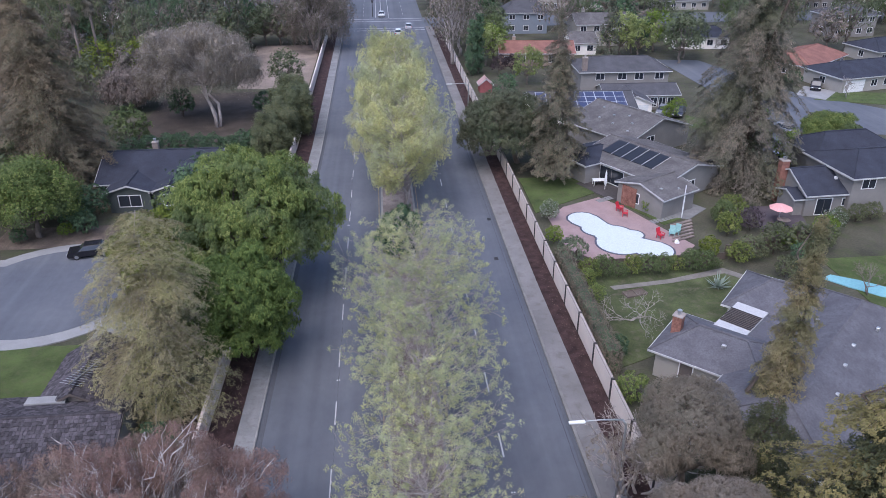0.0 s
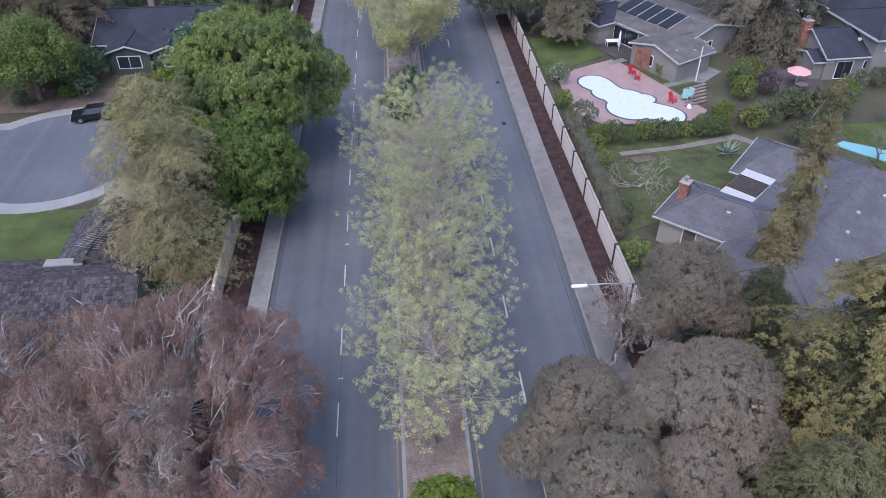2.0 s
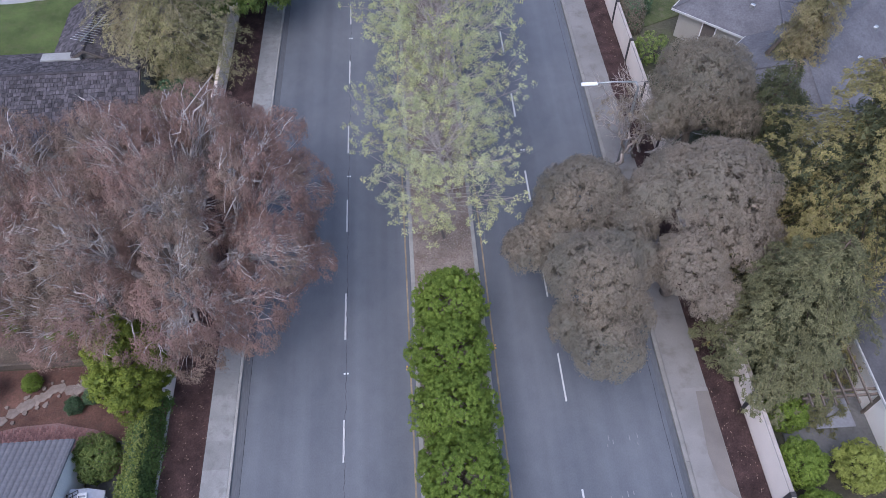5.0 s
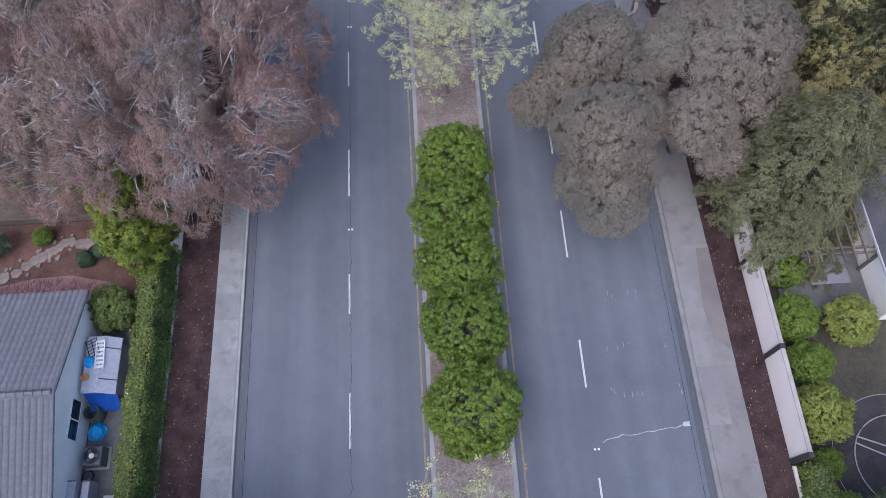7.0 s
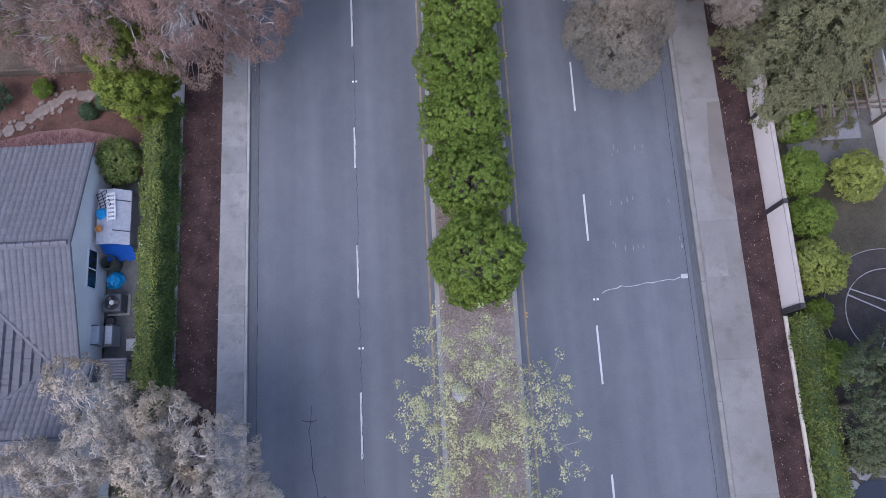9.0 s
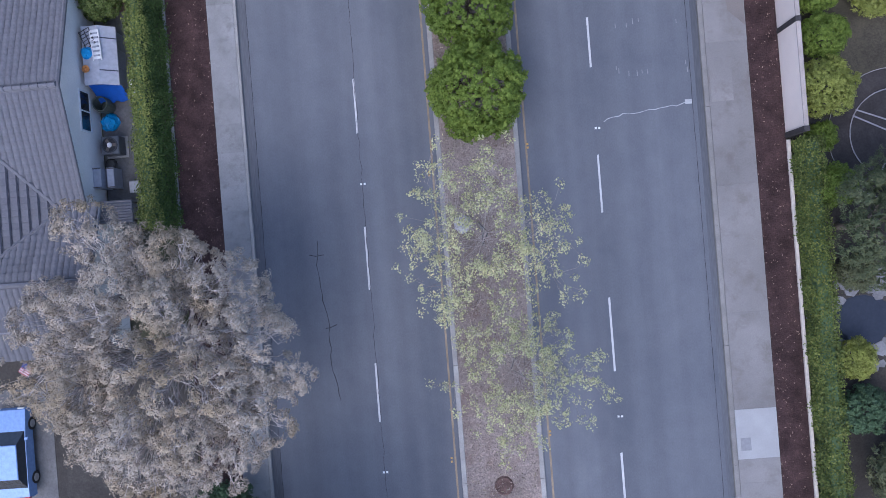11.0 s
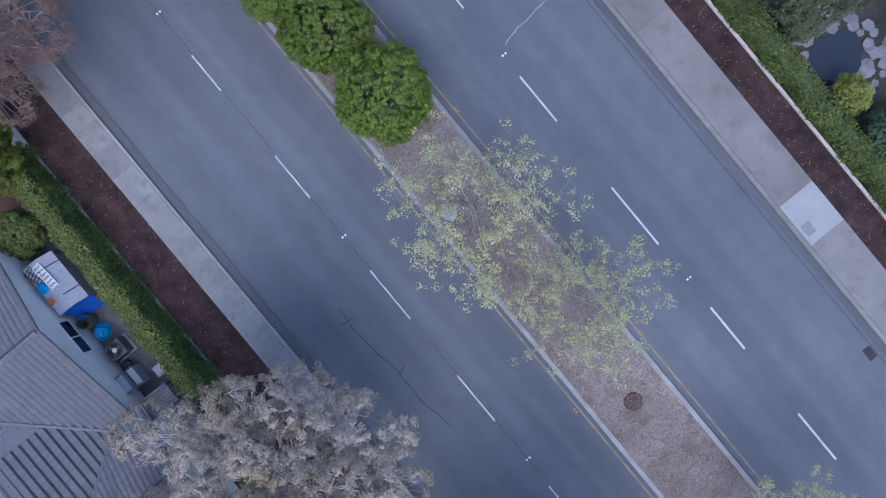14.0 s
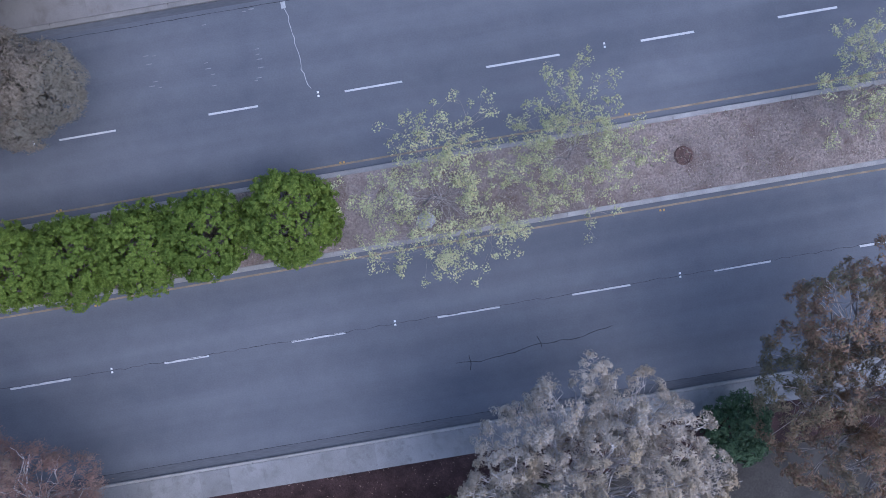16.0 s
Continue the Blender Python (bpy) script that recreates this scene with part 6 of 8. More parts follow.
for x, y, r, mt, lb in ((16.7, 8.0, 1.2, L_SHRUB, "bright green bush behind the wall"), (16.5, 5.2, 1.3, L_SHRUB, "green bush behind the wall"), (16.7, 2.8, 1.25, L_SHRUB, "green bush behind the wall"),
                        (16.5, 0.3, 1.5, L_YPALE, "round yellow-green bush behind the wall"), (19.3, 4.8, 1.4, L_YPALE, "round clipped yellow-green bush on the dry lawn"), (16.4, -2.0, 0.8, L_SHRUB, "small green bush by the hedge"),
                        (16.6, -4.5, 1.15, L_SHRUB, "bright green bush by the hedge"), (17.4, -8.8, 1.0, L_PINE, "dark green bush near the pond"),
                        (17.0, -13.0, 1.1, L_YPALE, "yellow-green bush behind the ivy"), (17.2, -15.4, 1.3, L_DARK, "dark green bush behind the ivy"), (19.0, -18.5, 2.2, L_PINE, "dark green bush behind the ivy"), (18.4, -23.0, 1.8, L_SHRUB, "green bush behind the ivy"),
                        (21.5, -8.0, 2.2, L_DARK, "dark green bush near the pond"), (21.8, -14.5, 2.2, L_SHRUB, "green bush behind the ivy"),
                        (36.5, 58.6, 1.7, L_PINE, "dull green bush along the fence"), (39.6, 59.6, 1.9, L_PINE, "dull green bush along the fence"), (43.0, 60.6, 1.6, L_PINE, "dull green bush along the fence"), (38.2, 54.5, 1.3, L_PINE, "dull green bush beside the second pool"), (41.2, 56.6, 1.5, L_DARK, "dark bush beside the second pool"), (45.2, 60.0, 1.7, L_PINE, "dull green bush along the fence"), (-38.0, 73.6, 2.2, L_DARK, "dark shrub beside the house"), (-40.0, 75.6, 2.4, L_DARK, "dark shrub beside the house"), (-36.4, 71.8, 1.6, L_DARK, "dark shrub beside the house"), (-37.0, 76.4, 2.2, L_DARK, "dark shrub beside the house"), (-38.5, 97.2, 2.0, L_DARK, "dark bush along the fence"), (-35.6, 96.8, 1.9, L_DARK, "dark bush along the fence"), (-31.2, 97.0, 2.0, L_DARK, "dark bush along the fence"), (-26.8, 96.8, 1.9, L_DARK, "dark bush along the fence"), (-22.4, 97.0, 2.0, L_DARK, "dark bush along the fence"), (-14.2, -18.3, 1.9, L_DARK, "dark green bush under the brown tree"), (-18.8, 7.9, 1.35, L_GREEN, "green leafy bush at the house corner"), (-23.6, 12.7, 0.6, L_SHRUB, "small green plant in the bark bed"), (-21.0, 11.2, 0.55, L_DARK, "small grey-green plant in the bark bed"),
                        (-20.2, 11.7, 0.5, L_DARK, "small grey-green plant in the bark bed"), (-26.0, 12.2, 1.0, L_DARK, "dark green plant in the bark bed"), (-22.0, 16.0, 1.5, L_SHRUB, "green bush under the russet tree"),
                        (-26.0, 16.5, 1.4, L_SHRUB, "green bush under the russet tree"), (16.5, 37.0, 1.5, L_GREEN, "bright green bush against the wall"), (17.0, 42.9, 1.1, L_DARK, "blue-green bush behind the wall"),
                        (17.6, 51.5, 1.1, L_GREEN, "green bush on the back lawn"), (17.8, 54.8, 1.0, L_GREEN, "green bush in the yard corner"), (16.6, 64.4, 1.1, L_SHRUB, "green bush between pool and wall"),
                        (17.5, 60.0, 1.75, foliage("leaves_feathery_bush", (0.12, 0.145, 0.085), (0.21, 0.24, 0.15), None, 0.25), "feathery grey-green bush between pool and wall"), (17.4, 70.5, 1.3, foliage("leaves_white_flower", (0.08, 0.12, 0.04), (0.25, 0.28, 0.18), (0.6, 0.6, 0.55), 0.2), "white flowering bush beside the deck"),
                        (29.8, 71.6, 0.9, L_SHRUB, "green bush at the brick corner"), (36.6, 64.4, 1.5, L_HEDGE, "green bush beside the steps"), (39.8, 65.4, 1.5, foliage("leaves_purple", (0.06, 0.045, 0.055), (0.16, 0.12, 0.14), None, 0.15), "purple-grey bush beside the steps"),
                        (37.2, 67.2, 1.6, L_FRESH, "green bush beside the terraces"), (38.9, 68.6, 1.9, L_HEDGE, "green bush beside the terraces"), (31.9, 57.0, 0.8, L_PINE, "small clipped olive-green shrub by the path"), (32.2, 59.4, 1.3, L_YBUSH, "yellow-green bush at the deck corner"), (34.9, 58.0, 1.5, L_HEDGE, "upright green bush beside the path"), (41.5, 61.0, 1.4, L_SHRUB, "green bush by the fence"), (47, 62.5, 1.5, L_SHRUB, "green bush by the fence"), (51.0, 66.2, 1.1, L_PINE, "green bush under the window"), (53.2, 66.4, 1.2, L_PINE, "green bush under the window"), (55.4, 66.8, 1.2, L_PINE, "green bush under the window"), (49.0, 64.2, 1.5, foliage("leaves_white_bloom", (0.09, 0.12, 0.05), (0.2, 0.23, 0.14), (0.5, 0.5, 0.46), 0.2), "bush with white blossom by the fence"),
                        (46.5, 108.5, 1.6, L_SHRUB, "green bush by the drive"), (49.5, 112.5, 1.5, L_SHRUB, "green bush by the drive"),
                        (78.5, 127.5, 1.8, L_DARK, "dark clipped bush by the garage"), (-38.5, 71.6, 1.0, L_SHRUB, "green bush in the bed"), (-43.0, 70.0, 1.0, L_DARK, "dark bush in the bed"), (-30.5, 70.6, 1.6, L_DARK, "dark bush beside the circle"),
                        (-27.5, 66.0, 2.0, L_DARK, "dark bush beside the circle"), (-40.0, 102, 3.4, L_FRESH, "round green tree-like bush"), (-24.5, 88.5, 2.2, L_DARK, "dark green bush behind the house"), (-18.6, 33.5, 1.7, L_DARK, "dark climbing bush behind the wall"), (-19.2, 37.5, 1.6, L_DARK, "dark bush behind the wall"), (-18.0, 30.2, 1.5, L_SHRUB, "green bush behind the wall"), (-19.5, 46.5, 1.8, L_SHRUB, "green bush behind the wall"), (-20.0, 95.0, 2.4, L_DARK, "dark green bush behind the wall"), (-24.5, 97.5, 1.8, L_DARK, "dark bush along the fence"), (-29, 98.0, 1.7, L_DARK, "dark bush along the fence"), (-33.5, 98.5, 2.0, L_DARK, "dark bush along the fence"), (-36, 118, 2.6, L_DARK, "dark bush at the yard edge"), (-21.5, 118, 2.6, L_DARK, "dark bush at the yard edge")):
    bush(x, y, r, mt, lb, loose=(int(x * 10) % 2 == 0))
agave = thing("agave", "pale grey-green agave on the back lawn", "plant", (30.6, 53.3, 0.03))
rng = random.Random(9)
sp = Shape()
for k in range(44):
    a, tilt, ln = rng.uniform(0, 360), rng.uniform(15, 75), rng.uniform(1.1, 1.8)
    m = pose(0, 0, 0, 0, 0, a) @ pose(0.1 * rng.random(), 0, 0, 0, 90 - tilt, 0)
    sp.add([m @ Vector(p) for p in ((0, -0.07, 0), (0, 0.07, 0), (0.0, 0, 0.05), (0.02, 0.05, ln * 0.6), (0.02, -0.05, ln * 0.6), (0, 0, ln))], [(0, 1, 3, 4), (4, 3, 5), (0, 2, 4), (1, 3, 2)])
part("leaves", sp, plain("agave_leaf", (0.26, 0.31, 0.25), 0.6), agave)


def bare_tree(name, x, y, h, seed, label, mat, spread=1.0):
    rng = np.random.default_rng(seed)
    s = Shape()

    def grow(p, d, ln, r, depth):
        q = p + d * ln
        s.tube(bend(p, q, 0.03, rng, 3), np.linspace(r, r * 0.65, 4), 5 if depth > 1 else 3, False)
        if depth:
            for _ in range(3):
                e = d + rng.normal(size=3) * 0.55 * spread + np.array([0, 0, 0.1])
                grow(q, e / np.linalg.norm(e), ln * rng.uniform(0.6, 0.85), r * 0.6, depth - 1)
    for k in range(3):
        e = np.array([rng.normal() * 0.5 * spread, rng.normal() * 0.5 * spread, 1.0])
        grow(np.array([0, 0, -0.05]), e / np.linalg.norm(e), h * 0.3, 0.05 * h / 3, 4)
    ob = thing(name, label, "tree", (x, y, 0.03))
    part("branching", s, mat, ob, smooth=True)
    return ob


bare_tree("bare_tree", 20.0, 48.2, 5.0, 14, "leafless pale grey tree on the back lawn", PALE_BARK, 1.6)
bare_tree("bare_tree", -19.6, 13.0, 2.6, 5, "leafless pale shrub beside the yellow bush", PALE_BARK, 1.3)
bare_tree("bare_tree", 44.5, 50.5, 4.0, 6, "bare brown tree beside the second pool", BARK)
bare_tree("bare_tree", 83.5, 117.5, 4.5, 7, "pruned bare tree on the front lawn", PALE_BARK)
bare_tree("bare_tree", 13.7, 27.6, 7.4, 8, "leafless grey tree beside the street lamp", PALE_BARK, 1.2)

# ---- middle-distance trees ----
lobes = spread_lobes(31, (-1.6, -0.4, 5.8), (7.6, 6.4, 5.4), 30, 1.4, 2.2, -0.6, 0.55)
tree("dark_oak", canopy(131, lobes, (0, 0, 0), (-1.0, 0, 2.6), trunk_r=0.35, per=3.2, puff=0.42, n=42, leaf=(0.21, 0.085), low=-0.6, droop=0.12, hide=0.8, twigs=0.03, groups=6, fill=80, patchy=0.1),
     (17.2, 90.0, 0), foliage("leaves_grey_olive", (0.066, 0.085, 0.050), (0.125, 0.148, 0.082), (0.16, 0.155, 0.10), 0.2, 0.4, 0.25, (0.105, 0.10, 0.066)), BARK, "dense dark evergreen oak leaning over the wall")
# L_CONIFER inside: darker needles that also colour in the shaded gaps between boughs
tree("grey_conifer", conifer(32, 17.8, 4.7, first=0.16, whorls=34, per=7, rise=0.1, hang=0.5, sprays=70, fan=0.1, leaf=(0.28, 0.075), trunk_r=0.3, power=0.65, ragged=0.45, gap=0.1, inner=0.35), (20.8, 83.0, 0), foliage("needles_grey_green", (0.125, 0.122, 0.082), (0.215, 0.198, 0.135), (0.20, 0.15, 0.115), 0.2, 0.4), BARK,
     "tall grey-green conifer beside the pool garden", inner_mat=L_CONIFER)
# inner needles darker than the tips, gap shade included in their colour
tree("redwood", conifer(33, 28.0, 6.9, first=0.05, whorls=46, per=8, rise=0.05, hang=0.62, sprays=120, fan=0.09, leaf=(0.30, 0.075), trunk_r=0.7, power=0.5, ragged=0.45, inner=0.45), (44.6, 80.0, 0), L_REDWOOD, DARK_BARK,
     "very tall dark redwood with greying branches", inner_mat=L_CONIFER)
tree("dark_conifer", conifer(34, 24.0, 7.8, first=0.04, whorls=40, per=8, rise=0.1, hang=0.5, sprays=110, fan=0.1, leaf=(0.29, 0.07), trunk_r=0.5, power=0.5, ragged=0.4), (-43.0, 84.5, 0), foliage("needles_brown_olive", (0.115, 0.108, 0.068), (0.20, 0.178, 0.112), (0.20, 0.145, 0.10), 0.2, 0.3, 0.25, (0.155, 0.118, 0.08), 0.14), DARK_BARK,
     "tall dark conifer with brown tips")
tree("dark_conifer", conifer(35, 24.0, 7.0, first=0.05, whorls=40, per=8, rise=0.1, hang=0.4, sprays=50, leaf=(0.34, 0.11), trunk_r=0.5, power=0.6, ragged=0.35), (-52.0, 101.0, 0), foliage("needles_brown", (0.15, 0.12, 0.078), (0.25, 0.195, 0.13), None, 0.15, 0.3), DARK_BARK,
     "tall brownish conifer behind the garden")
tree("broad_tree", broadleaf(36, (0, 0, 5.4), (5.2, 5.0, 4.2), 2.2, lobes=22, lobe_r=0.36, clumps=44, leaves=30, clump_r=0.42, leaf=(0.27, 0.14), trunk_r=0.3, twigs=0.1, low=-0.4), (-41.5, 71.5, 0), L_GREEN, BARK,
     "round green street tree beside the circle")
tree("grey_willow", broadleaf(37, (-2.6, 4.5, 10.4), (11.6, 7.6, 6.6), 6.6, lobes=48, lobe_r=0.24, clumps=30, leaves=40, clump_r=0.42, leaf=(0.42, 0.085), droop=1.3, trunk_r=0.26, stems=3, twigs=0.3, low=-0.6, spread=0.72,
                                twig_r=0.04), (-29.0, 111.5, 0), foliage("leaves_grey_willow", (0.215, 0.185, 0.155), (0.335, 0.295, 0.25), (0.21, 0.175, 0.125), 0.2), PALE_BARK, "wide grey weeping tree on bare ground")
tree("russet_tree", broadleaf(38, (0, 0, 4.0), (6.0, 5.0, 3.6), 2.0, lobes=20, lobe_r=0.34, clumps=34, leaves=14, clump_r=0.5, leaf=(0.5, 0.2), droop=0.5, trunk_r=0.25, twigs=0.3), (-46, 124, 0),
     foliage("leaves_dull_rose", (0.165, 0.13, 0.115), (0.26, 0.215, 0.19), None, 0.2), BARK, "dull rose-brown tree beside the grey one")
for k, (x, y, s) in enumerate(((-17.2, 100, 0.85), (-16.0, 105, 0.95), (-16.8, 111, 0.9), (-18.0, 94, 0.8), (-16.9, 117, 0.75), (-17.4, 123, 0.65))):
    tree("evergreen_tree", broadleaf(41 + k, (0, 0, 4.4), (3.3, 3.6, 4.4), 1.2, lobes=22, lobe_r=0.27, clumps=36, leaves=20, clump_r=0.28, leaf=(0.34, 0.16), trunk_r=0.2, stems=2, twigs=0.05, low=-0.8, spread=0.74, tall=1.4),
         (x, y, 0), L_PINE, DARK_BARK, "bushy olive-green evergreen spilling over the west wall", "tree", "west evergreens", 50 * k, s)

tree("grey_conifer", conifer(39, 15.5, 3.2, first=0.1, whorls=26, per=5, rise=0.1, hang=0.4, sprays=26, leaf=(0.34, 0.12), trunk_r=0.25, power=0.7, ragged=0.5, gap=0.15), (31.8, 128.5, 0), L_REDWOOD, BARK,
     "thin brownish conifer beside the solar roof")
# shared shapes for far gardens
far_round = [broadleaf(200 + k, (0, 0, 5.0), (4.2, 4.2, 3.9), 2.0, lobes=14, lobe_r=0.36, clumps=12, leaves=8, clump_r=0.3, leaf=(0.54, 0.28), trunk_r=0.22, twigs=0.0, low=-0.6, spread=0.68) for k in range(4)]
far_tall = [broadleaf(210 + k, (0, 0, 9.0), (4.4, 4.4, 6.6), 4.0, lobes=15, lobe_r=0.34, clumps=12, leaves=8, clump_r=0.42, leaf=(0.6, 0.22), droop=0.7, trunk_r=0.28, twigs=0.0, low=-0.8, spread=0.72) for k in range(3)]
far_conifer = [conifer(220 + k, 15.0, 3.8, first=0.06, whorls=18, per=6, rise=0.1, hang=0.4, sprays=4, leaf=(0.62, 0.24), trunk_r=0.3, power=0.7, ragged=0.4) for k in range(2)]
cypress = conifer(230, 11.0, 1.2, first=0.03, whorls=26, per=6, rise=0.9, hang=0.1, sprays=4, leaf=(0.4, 0.18), trunk_r=0.15, power=0.45, ragged=0.15)
for k, (x, y) in enumerate(((16.9, 142), (18.6, 143.5), (20.4, 190), (22.5, 191), (24.5, 190.5), (26.6, 191), (28.6, 191.5), (18.4, 191))):
    tree("cypress", cypress, (x, y, 0), L_DARK, BARK, "slim dark green cypress", "tree", "cypresses", 33 * k, 1.0 + 0.08 * (k % 3))
GUM = foliage("leaves_gum_grey", (0.145, 0.122, 0.105), (0.275, 0.232, 0.205), (0.12, 0.12, 0.07), 0.2)
tree("gum_tree", broadleaf(45, (0.6, 0, 9.6), (8.6, 8.0, 8.2), 5.0, lobes=34, lobe_r=0.27, clumps=24, leaves=26, clump_r=0.5, leaf=(0.55, 0.12), droop=1.7, trunk_r=0.4, stems=2, twigs=0.2, low=-0.8, spread=0.72, twig_r=0.03),
     (-17.0, 171.0, 0), GUM, PALE_BARK, "wide weeping grey-brown gum tree at the junction corner")
for k, (x, y, s, z) in enumerate(((-17.5, 178, 1.2, 0), (-14.6, 185, 1.25, 0), (-19.5, 188, 1.3, 0), (-14.0, 192.5, 1.2, 0), (-23.0, 183, 1.15, 0), (-16.0, 217, 1.2, 0), (-15.5, 228, 1.25, 0), (14.0, 152, 1.2, 0), (16.4, 160, 1.2, 0),
                                 (15.0, 170, 1.2, 0), (17.5, 180, 1.2, 0), (16.0, 218, 1.2, 0), (15.0, 228, 1.2, 0), (16.0, 240, 1.2, 0))):
    tree("gum_tree", far_tall[k % 3], (x, y, z), GUM, PALE_BARK, "tall thin grey gum tree beside the far street", "tree", "street gums", 61 * k, s)
L_PALE = foliage("leaves_pale_garden", (0.17, 0.205, 0.07), (0.29, 0.335, 0.125), None, 0.3, 0.4, 0.2)
for k, (x, y, s, mt) in enumerate(((21.0, 150, 1.0, L_PALE), (23.5, 155, 0.9, L_SHRUB), (27.0, 133.5, 0.85, L_PALE), (52.7, 156, 1.15, L_PALE), (56.2, 154, 1.0, L_PALE), (63.5, 148, 1.25, L_FAR), (66.5, 153, 1.2, L_FAR),
                                  (62, 160, 1.1, L_SHRUB), (20.5, 121, 0.6, L_DARK), (22.5, 141, 0.5, foliage("leaves_plum", (0.03, 0.022, 0.028), (0.08, 0.055, 0.06), None, 0.1)),
                                  (25.5, 141.5, 0.5, MATS["leaves_plum"]), (-49.0, 143, 1.0, L_YBUSH), (-56.5, 141, 1.05, L_YBUSH), (50, 88, 0.9, L_SHRUB), (53.5, 82.5, 0.7, L_SHRUB), (-22.0, 64.0, 1.0, L_GREEN),
                                  (-22.5, 72.0, 1.0, L_DARK), (-49, 78, 1.1, L_PINE), (-52, 70, 1.0, L_GREEN2))):
    tree("garden_tree", far_round[k % 4], (x, y, 0), mt, BARK, "leafy garden tree among the houses", "tree", "garden trees", 71 * k, s)


rng = random.Random(19)
for k in range(26):
    x, y = -34.5 - 3.6 * k + rng.uniform(-1, 1), rng.uniform(150 if k > 4 else 164, 175)
    tree("garden_tree", far_tall[k % 3] if k % 3 else far_round[k % 4], (x, y, 0), (L_FAR, L_PINE, GUM, L_PINE, L_DARK)[k % 5], BARK, "dark garden tree in a dense row", "tree", "far garden trees", 40 * k, rng.uniform(0.9, 1.3))
for k, (x, y) in enumerate(((-36.5, 177), (-33.0, 176.4), (-29.6, 177.2), (-26.0, 176.6), (-22.6, 177.0), (-19.6, 176.8), (-40, 176.5))):
    tree("garden_tree", far_round[k % 4], (x, y, 0), (GUM, L_PINE, L_FAR)[k % 3], BARK, "dark garden tree behind the dirt lot", "tree", "far garden trees", 55 * k, 0.95 + 0.1 * (k % 3))
clipped = broadleaf(303, (0, 0, 1.7), (4.6, 3.6, 1.9), 0.5, lobes=30, lobe_r=0.3, clumps=60, leaves=16, clump_r=0.2, leaf=(0.26, 0.16), trunk_r=0.12, stems=4, twigs=0.0, low=-0.5, spread=0.74)
tree("bush", clipped, (68.0, 97.5, 0.03), L_GREEN, DARK_BARK, "large clipped low green bush beside the street", "bush")


def palm(x, y, h, seed):
    rng = random.Random(seed)
    ob = thing("palm", "tall fan palm with a skirt of dead fronds", "palm", (x, y, 0), 0, "palms")
    part("trunk", Shape().tube([(0, 0, -0.1), (0.1, 0, h * 0.5), (0, 0, h)], [0.35, 0.26, 0.24], 8), BARK, ob, smooth=True)
    for name, n, lo, hi, mt in (("fronds", 46, -15, 80, L_OLIVE), ("dead_fronds", 60, -85, -30, L_DRYHEDGE)):
        s = Shape()
        for k in range(n):
            a, e, ln = rng.uniform(0, 360), rng.uniform(lo, hi), rng.uniform(1.6, 2.3)
            z0 = h - (0.0 if name == "fronds" else rng.uniform(0.2, 2.6))
            m = pose(0, 0, z0, 0, 0, a) @ pose(0, 0, 0, 0, -e, 0)
            for j in range(7):
                t = (j - 3) * 0.16
                s.add([m @ Vector(p) for p in ((ln * 0.35, 0.02, 0), (ln * 0.75, t * 1.1 + 0.06, 0.0), (ln, t * 1.7, -0.25), (ln * 0.75, t * 1.1 - 0.06, 0.0))], [(0, 1, 2, 3)])
        part(name, s, mt, ob)
    return ob


for k, (x, y, h) in enumerate(((-59.0, 138.4, 16.5), (-56.5, 141.0, 17.5), (-66.0, 136.0, 15.5))):
    palm(x, y, h, 70 + k)

# far gardens: trees scattered between the houses, clear of streets, roofs and open ground
rng = random.Random(77)
clear = [(-16.5, 14.2, -95, 430), (-160, -27, 48, 68.5), (-31, -16, 134, 180), (-30, 30, 175, 206), (-44, -17, 95, 133), (50, 78, 86, 155), (76, 130, 78, 124), (15, 60, 30, 104), (-45, -16, -30, 96), (15, 35, -60, 30),
         (-8, 30, 184, 196), (15, 48, 104, 165)]
homes = [(o.matrix_basis.translation.x, o.matrix_basis.translation.y) for o in bpy.data.objects if o.name.startswith("house") and o.parent is None]
placed = []
mats = [L_FAR, L_FAR, L_DARK, L_FAR, GUM, L_PINE, L_PINE, GUM, L_FRESH]
tries = 0
while len(placed) < 270 and tries < 18000:
    tries += 1
    x, y = rng.uniform(-125, 175), 20 + 240 * rng.random() ** (0.8 if len(placed) < 215 else 0.35)
    if any(a < x < b and c < y < d for a, b, c, d in clear) or any(abs(x - hx) < 9.0 and -7.5 < y - hy < 7.5 for hx, hy in homes):
        continue
    if any((x - px) ** 2 + (y - py) ** 2 < (14 if x < 0 else 20) for px, py in placed):
        continue
    placed.append((x, y))
    r = rng.random()
    kit = far_conifer[rng.randrange(2)] if r < 0.15 else far_tall[rng.randrange(3)] if r < 0.4 else far_round[rng.randrange(4)]
    mt = L_CONIFER if r < 0.15 else mats[rng.randrange(len(mats))]
    tree("garden_tree", kit, (x, y, 0), mt, BARK, "garden tree among far houses", "tree", "far garden trees", rng.uniform(0, 360), rng.uniform(0.8, 1.35))

